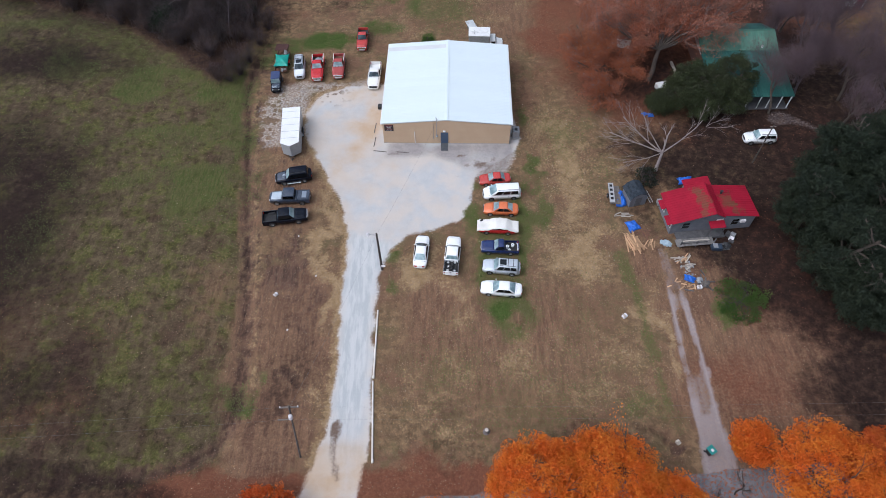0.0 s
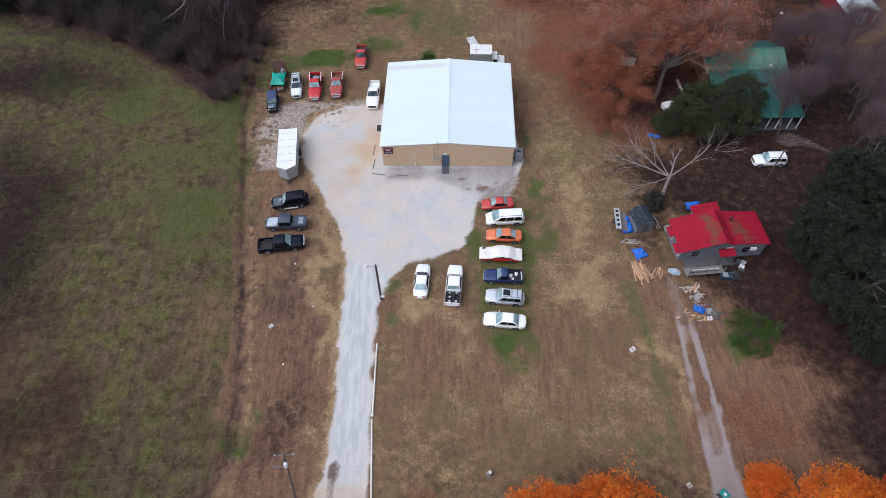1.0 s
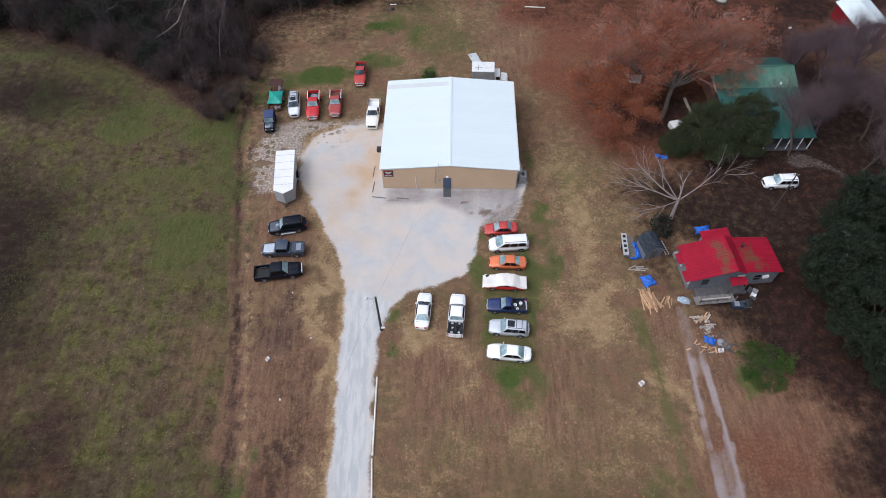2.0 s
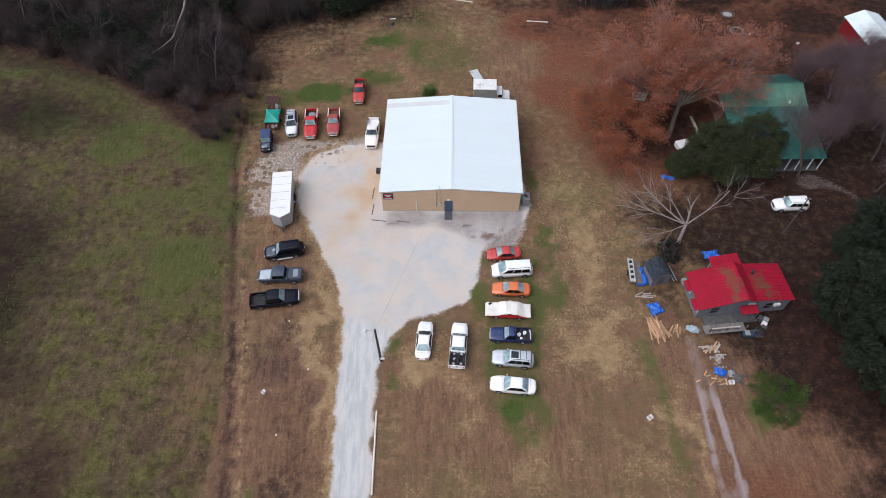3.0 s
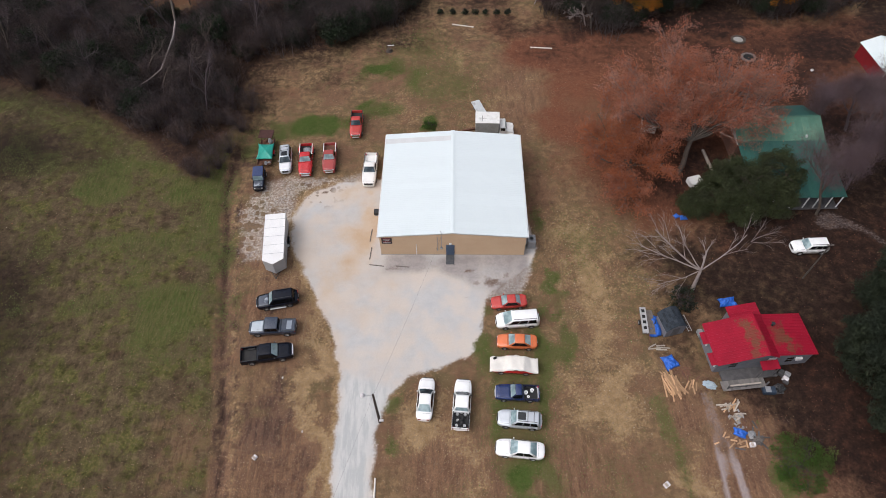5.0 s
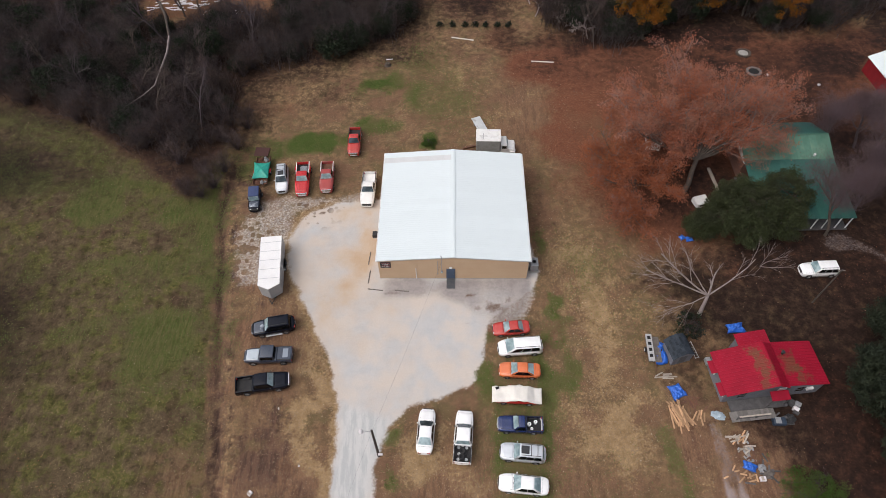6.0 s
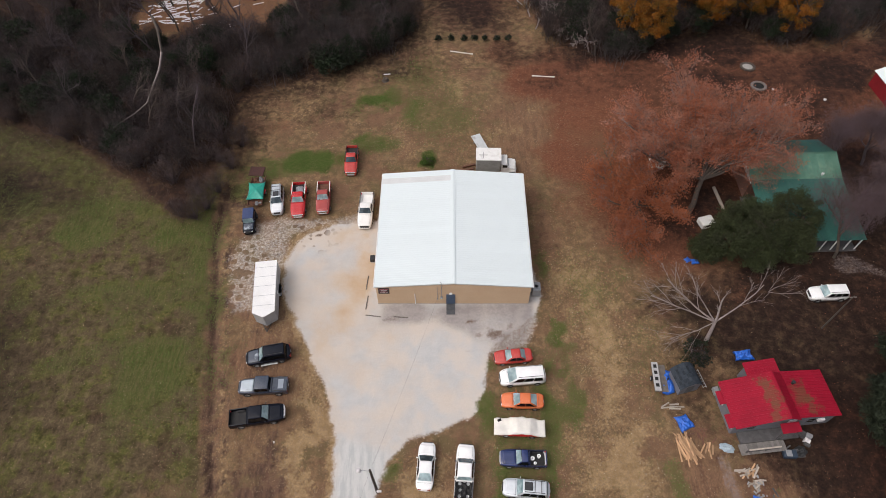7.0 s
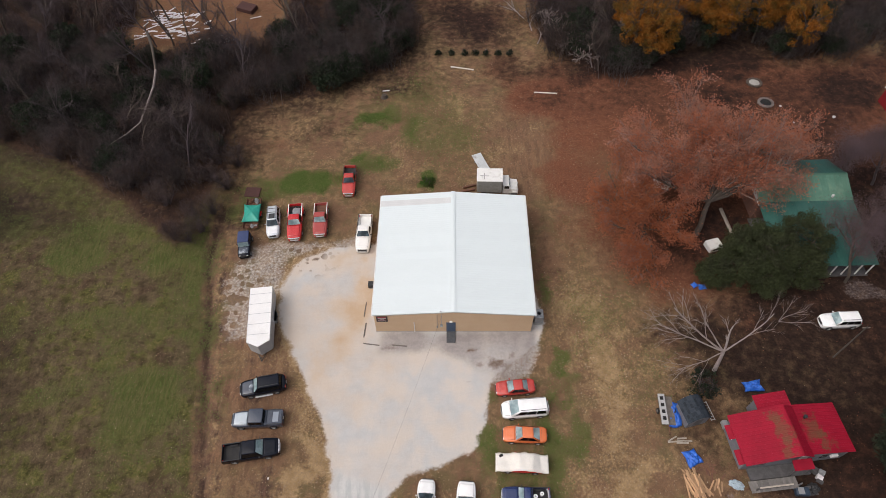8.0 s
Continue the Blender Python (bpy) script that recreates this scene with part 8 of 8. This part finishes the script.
yard_pole = thing("light_pole", "dark wooden pole with a yard light", "pole", m=pose(-8.08, 42.84, -0.1))
bm = bmesh.new()
rod(bm, (0, 0, 0), (0, 0, 7.75), 0.16, 12, 0.11)
part("post", bm, M_POLE, yard_pole)
bm = bmesh.new()
rod(bm, (0, 0, 7.35), (-0.95, 0.05, 7.6), 0.03)
arm = part("arm", bm, M_STEEL, yard_pole)
bm = bmesh.new()
lathe(bm, [(0, 0.16), (0.1, 0.16), (0.2, 0.02), (0.24, -0.1), (0, -0.12)], 16, m=pose(-1.05, 0.05, 7.52))
part("lamp_head", bm, M_SIGN_WHITE, arm)
boxed("meter_box", (0.02, 0.5, -0.3, -0.12, 1.05, 1.3), M_SIGN_WHITE, yard_pole, "white box on the pole", 0.02)

road_pole = thing("utility_pole", "wooden utility pole with a white transformer", "pole", m=pose(-15.55, 19.4, -0.1, -7, 5, 4))
bm = bmesh.new()
rod(bm, (0, 0, 0), (0, 0, 11.2), 0.11, 12, 0.08)
part("post", bm, M_TIMBER, road_pole)
arm = boxed("crossarm", (-0.9, 0.9, -0.06, 0.06, 10.85, 10.98), M_TIMBER, road_pole)
for x in (-0.8, 0.0, 0.8):
    bm = bmesh.new()
    lathe(bm, [(0, 10.98), (0.05, 10.98), (0.06, 11.05), (0.03, 11.14), (0, 11.15)], 10, m=pose(x, 0, 0))
    part("insulator", bm, M_SIGN_WHITE, arm)
bm = bmesh.new()
lathe(bm, [(0, 9.4), (0.16, 9.4), (0.19, 9.48), (0.19, 10.0), (0.13, 10.08), (0, 10.1)], 16, m=pose(0.05, -0.4, 0))
part("transformer", bm, M_SIGN_WHITE, road_pole, "pale grey transformer can")
boxed("lower_arm", (-1.3, 0.0, -0.05, 0.05, 8.5, 8.6), M_TIMBER, road_pole)
house_pole = thing("utility_pole", "slim grey utility pole by the lane", "pole", m=pose(43.7, 60.2, -0.1))
bm = bmesh.new()
rod(bm, (0, 0, 0), (0, 0, 7.4), 0.1, 10, 0.07)
part("post", bm, M_POLE, house_pole)
boxed("crossarm", (-0.4, 0.4, -0.05, 0.05, 7.1, 7.2), M_TIMBER, house_pole)


def wire(name, a, b, sag, radius=0.008):
    """A hanging wire as a thin tube."""
    pts = []
    for i in range(25):
        t = i / 24
        p = Vector(a).lerp(Vector(b), t)
        pts.append((p.x, p.y, p.z - sag * 4 * t * (1 - t)))
    V, F = limbs_mesh([(np.array(pts), np.full(25, radius))])
    ob = part_np(name, V, F, M_WIRE)
    return tagged(ob, "thin overhead wire between poles", "wire", "overhead wires")


wire("overhead_wire", (-8.08, 42.84, 7.4), (-0.85, 64.55, 5.1), 0.5)
wire("overhead_wire", (-8.08, 42.84, 7.45), (-14.9, 20.7, 10.2), 0.6)
for dy, z in ((0.0, 10.9), (-0.3, 8.5)):
    wire("overhead_wire", (-14.6, 20.75 + dy, z), (-95, 17 + dy, z), 1.0, 0.006)
    wire("overhead_wire", (-14.6, 20.75 + dy, z), (70, 21 + dy, z), 1.0, 0.006)

for pts in (((-8.3, 36.9), (-8.35, 28.1)), ((-8.4, 27.8), (-7.95, 18.7))):
    pipe = thing("pipe", "long pale pipe lying along the driveway", "pipe", "driveway pipes")
    bm = bmesh.new()
    (xa_, ya), (xb_, yb) = pts
    rod(bm, (xa_, ya, 0.1), (xb_, yb, 0.1), 0.1, 12)
    part("tube", bm, M_WHITE_PIPE, pipe, smooth=False)
    bm = bmesh.new()
    rod(bm, (xb_, yb + 0.35, 0.1), (xb_, yb + 0.05, 0.1), 0.125, 12)
    part("coupling", bm, M_WHITE_PIPE, pipe)
for (xa_, ya), (xb_, yb) in (((1.4, 113.3), (5.1, 112.4)), ((14.3, 106.6), (17.9, 106.2))):
    pole_ = thing("goal_bar", "white metal bar lying across the grass", "bar", "white bars", m=pose((xa_ + xb_) / 2, (ya + yb) / 2, 0, 0, 0, math.degrees(math.atan2(yb - ya, xb_ - xa_))))
    d = math.hypot(xb_ - xa_, yb - ya) / 2
    boxed("rail", (-d, d, -0.08, 0.08, 0.02, 0.16), M_WHITE_PIPE, pole_, bevel=0.02)
    for x in (-d + 0.1, d - 0.1):
        boxed("foot", (x - 0.06, x + 0.06, -0.16, 0.16, -0.02, 0.02), M_STEEL, pole_)

# old stump and a white board near the woods
old_stump = thing("stump", "dark rotten stump at the woods' edge", "stump", m=pose(-9.2, 106.3, -0.03))
bm = bmesh.new()
lathe(bm, [(0, 0), (0.62, 0), (0.45, 0.22), (0.4, 0.5), (0.3, 0.56), (0, 0.42)], 11)
part("trunk", bm, M_BARK, old_stump)
ob = boxed("board", (-0.55, 0.55, -0.09, 0.09, 0.0, 0.07), M_SIGN_WHITE, bevel=0.01)
ob.matrix_basis = pose(-9.0, 107.8, 0.0, 0, 0, 6)
tagged(ob, "short white board lying near the woods", "board")
# stone rings in the grass
for k, (x, y) in enumerate(((49.4, 107.7), (49.7, 103.0))):
    ring = thing("fire_ring", "ring of pale stones round ash in the grass" if k else "round grey stone-edged planter in the grass", "fire pit", m=pose(x, y, 0))
    src = None
    for i in range(12):
        a = 2 * math.pi * i / 12
        m = pose(1.05 * math.cos(a), 0.95 * math.sin(a), 0, 0, 0, math.degrees(a) + 8 * (i % 3))
        if src is None:
            src = boxed("stone", (-0.18, 0.18, -0.24, 0.24, -0.05, 0.26), M_BARK_GREY if k else M_BARK, ring, bevel=0.06)
            src.matrix_basis = m
        else:
            shared("stone", src, m, ring)
    bm = bmesh.new()
    lathe(bm, [(0, -0.05), (0.85, -0.05), (0.8, 0.1), (0.3, 0.16), (0, 0.17)], 16)
    part("ash", bm, M_SEAM if k else M_CONCRETE, ring)

# wheelie bin at the end of the lane, stump by the road
M_TEAL_PLASTIC = surface("teal_plastic", (0.02, 0.22, 0.2), (0.018, 0.19, 0.17), rough=0.45)
bin_ = thing("wheelie_bin", "teal plastic wheelie bin with a white label", "bin", m=pose(27.3, 19.4, 0, 0, 0, 30))
bm = bmesh.new()
loft(bm, [[(-s, -s, z), (s, -s, z), (s, s * 1.1, z), (-s, s * 1.1, z)] for s, z in ((0.25, 0.06), (0.34, 0.98))], close=True)
part("tub", bm, M_PLASTIC, bin_)
lid_ = boxed("lid", (-0.4, 0.4, -0.42, 0.46, 0.985, 1.08), M_TEAL_PLASTIC, bin_, "teal lid", 0.03)
boxed("label", (-0.14, 0.14, -0.2, 0.1, 1.081, 1.087), M_SIGN_WHITE, lid_)
for s in (-1, 1):
    bm = bmesh.new()
    lathe(bm, [(0, -0.04), (0.12, -0.04), (0.12, 0.04), (0, 0.04)], 12, "Y", m=pose(s * 0.28, 0.36, 0.12, 0, 0, 90))
    part("bin_wheel", bm, M_RUBBER, bin_)
stump = thing("stump", "old grey tree stump in the grass", "stump", m=pose(4.1, 21.9, -0.03))
bm = bmesh.new()
lathe(bm, [(0, 0), (0.42, 0), (0.3, 0.2), (0.26, 0.62), (0.22, 0.66), (0, 0.64)], 11)
part("trunk", bm, M_BARK_GREY, stump)
bm = bmesh.new()
lathe(bm, [(0, 0.645), (0.2, 0.665), (0.18, 0.68), (0, 0.68)], 11)
part("cut_top", bm, M_PALE_WOOD, stump)

# fallen bleached limbs at the woods' edge, sheet-metal scrap in the clearing
r_ = np.random.default_rng(91)
for k, (x, y, a) in enumerate(((15.6, 122.5, 95), (16.2, 118.8, 80), (14.6, 126, 120))):
    out_, tips_ = [], []
    grow(r_, (0, 0, 0.15), (math.cos(radians(a)), math.sin(radians(a)), 0.03), 5.5, 0.12, 1, 3, out_, tips_, (0, 10, 6), 0.5, 0.12, 0.0, 0.6)
    V, F = limbs_mesh(out_)
    V[:, 2] = np.maximum(V[:, 2] * 0.5, 0.0)
    ob = part_np("fallen_limb", V, F, M_BARK_PALE)
    ob.matrix_basis = pose(x, y, 0)
    tagged(ob, "bleached fallen limb at the woods' edge", "branch", "fallen limbs")
src = None
for k in range(84):
    if k < 74:
        x, y = -52 + 9.5 * r_.random(), 122.5 + 8.5 * r_.random()
    else:
        x, y = -43 + 12 * r_.random(), 121 + 8 * r_.random()
    m = pose(x, y, 0.03 + 0.1 * r_.random(), r_.normal(0, 4), r_.normal(0, 4), 20 + r_.normal(0, 18)) @ Matrix.Diagonal((0.6 + 0.8 * r_.random(), 0.8, 1, 1))
    if src is None:
        src = boxed("roofing_sheet", (-0.9, 0.9, -0.15, 0.15, -0.02, 0.02), M_SIGN_WHITE)
        ob = src
        ob.matrix_basis = m
    else:
        ob = shared("roofing_sheet", src, m)
    tagged(ob, "white sheet of torn roofing on the ground", "sheet metal", "torn roofing")
ob = boxed("dump_crate", (-1.6, 1.6, -1.0, 1.0, 0, 0.8), M_PLATE, bevel=0.05)
ob.matrix_basis = pose(-34.5, 130.5, 0, 4, 0, -25)
tagged(ob, "dark rusty metal crate in the clearing", "crate")

# loose cover over the ground: tufts and leaves where the yard has them
cells = np.argwhere((GX > -70) & (GX < 80) & (GY > 14) & (GY < 132))
cx_, cy_ = GX[cells[:, 0], cells[:, 1]], GY[cells[:, 0], cells[:, 1]]
clear = (gravel[cells[:, 0], cells[:, 1]] < 0.3) & (asphalt[cells[:, 0], cells[:, 1]] < 0.3) & ~((np.abs(cx_ - 0.5) < 9.6) & (np.abs(cy_ - 73.7) < 9.4))


def strewn(name, weight, count, size, material, label, category, flat, up):
    """Very many small tufts or leaves spread by a weight over the ground."""
    w = np.clip(weight[cells[:, 0], cells[:, 1]], 0, 1) * clear
    pick = r_.choice(len(w), count, p=w / w.sum())
    x, y = cx_[pick] + r_.uniform(-0.25, 0.25, count), cy_[pick] + r_.uniform(-0.25, 0.25, count)
    V, F = leaves_mesh(r_, np.stack([x, y, relief(x, y) + up], -1), size, flat)
    tagged(part_np(name, V, F, material), label, category, kind="stuff")


M_TUFT_GREEN = leaf_material("green_tufts", (0.07, 0.118, 0.022), (0.1, 0.122, 0.036), (0.13, 0.125, 0.048), 0.2)
M_TUFT_STRAW = leaf_material("straw_tufts", (0.32, 0.235, 0.155), (0.2, 0.145, 0.095), (0.16, 0.12, 0.08), 0.1)
M_TUFT_DARK = leaf_material("dark_tufts", (0.15, 0.11, 0.08), (0.11, 0.082, 0.06), (0.13, 0.1, 0.07), 0.1)
M_FALLEN = leaf_material("fallen_leaves", (0.24, 0.1, 0.05), (0.17, 0.07, 0.04), (0.12, 0.06, 0.04), 0.1)
M_PALE_LEAF = leaf_material("pale_leaves", (0.42, 0.36, 0.26), (0.55, 0.5, 0.4), (0.3, 0.22, 0.12), 0.1)
light_on = 1 - 0.75 * np.clip(mould_shade, 0, 1)
strewn("green_grass", np.clip(np.maximum((green * 1.2 - 0.1) * (1 - 0.5 * field), lush), 0, 1) ** 1.3, 60000, 0.065, M_TUFT_GREEN, "green grass growing in patches", "grass", 1.6, 0.04)
strewn("straw_grass", (0.12 + straw) * (1 - litter * 0.6) * light_on ** 3 * (1 - 0.6 * field) * (1 - lush), 52000, 0.06, M_TUFT_STRAW, "dry straw-coloured grass on the yard", "grass", 1.6, 0.03)
strewn("dead_grass", np.clip(dirt - 0.15, 0, 1) * (n2 + 0.2), 14000, 0.06, M_TUFT_DARK, "dark dead grass and weeds", "grass", 0.6, 0.05)
strewn("fallen_leaves", np.clip(litter - 0.1, 0, 1) * light_on ** 2, 45000, 0.055, M_FALLEN, "rust-brown leaves fallen under the trees", "leaves", 1.6, 0.04)
strewn("pale_leaves", (0.1 + 0.8 * (GX > 12) * (GX < 26) * (GY > 40) * (GY < 75) + 0.02 * field) * light_on ** 3, 800, 0.055, M_PALE_LEAF, "single pale leaves strewn over the grass", "leaves", 2.0, 0.06)
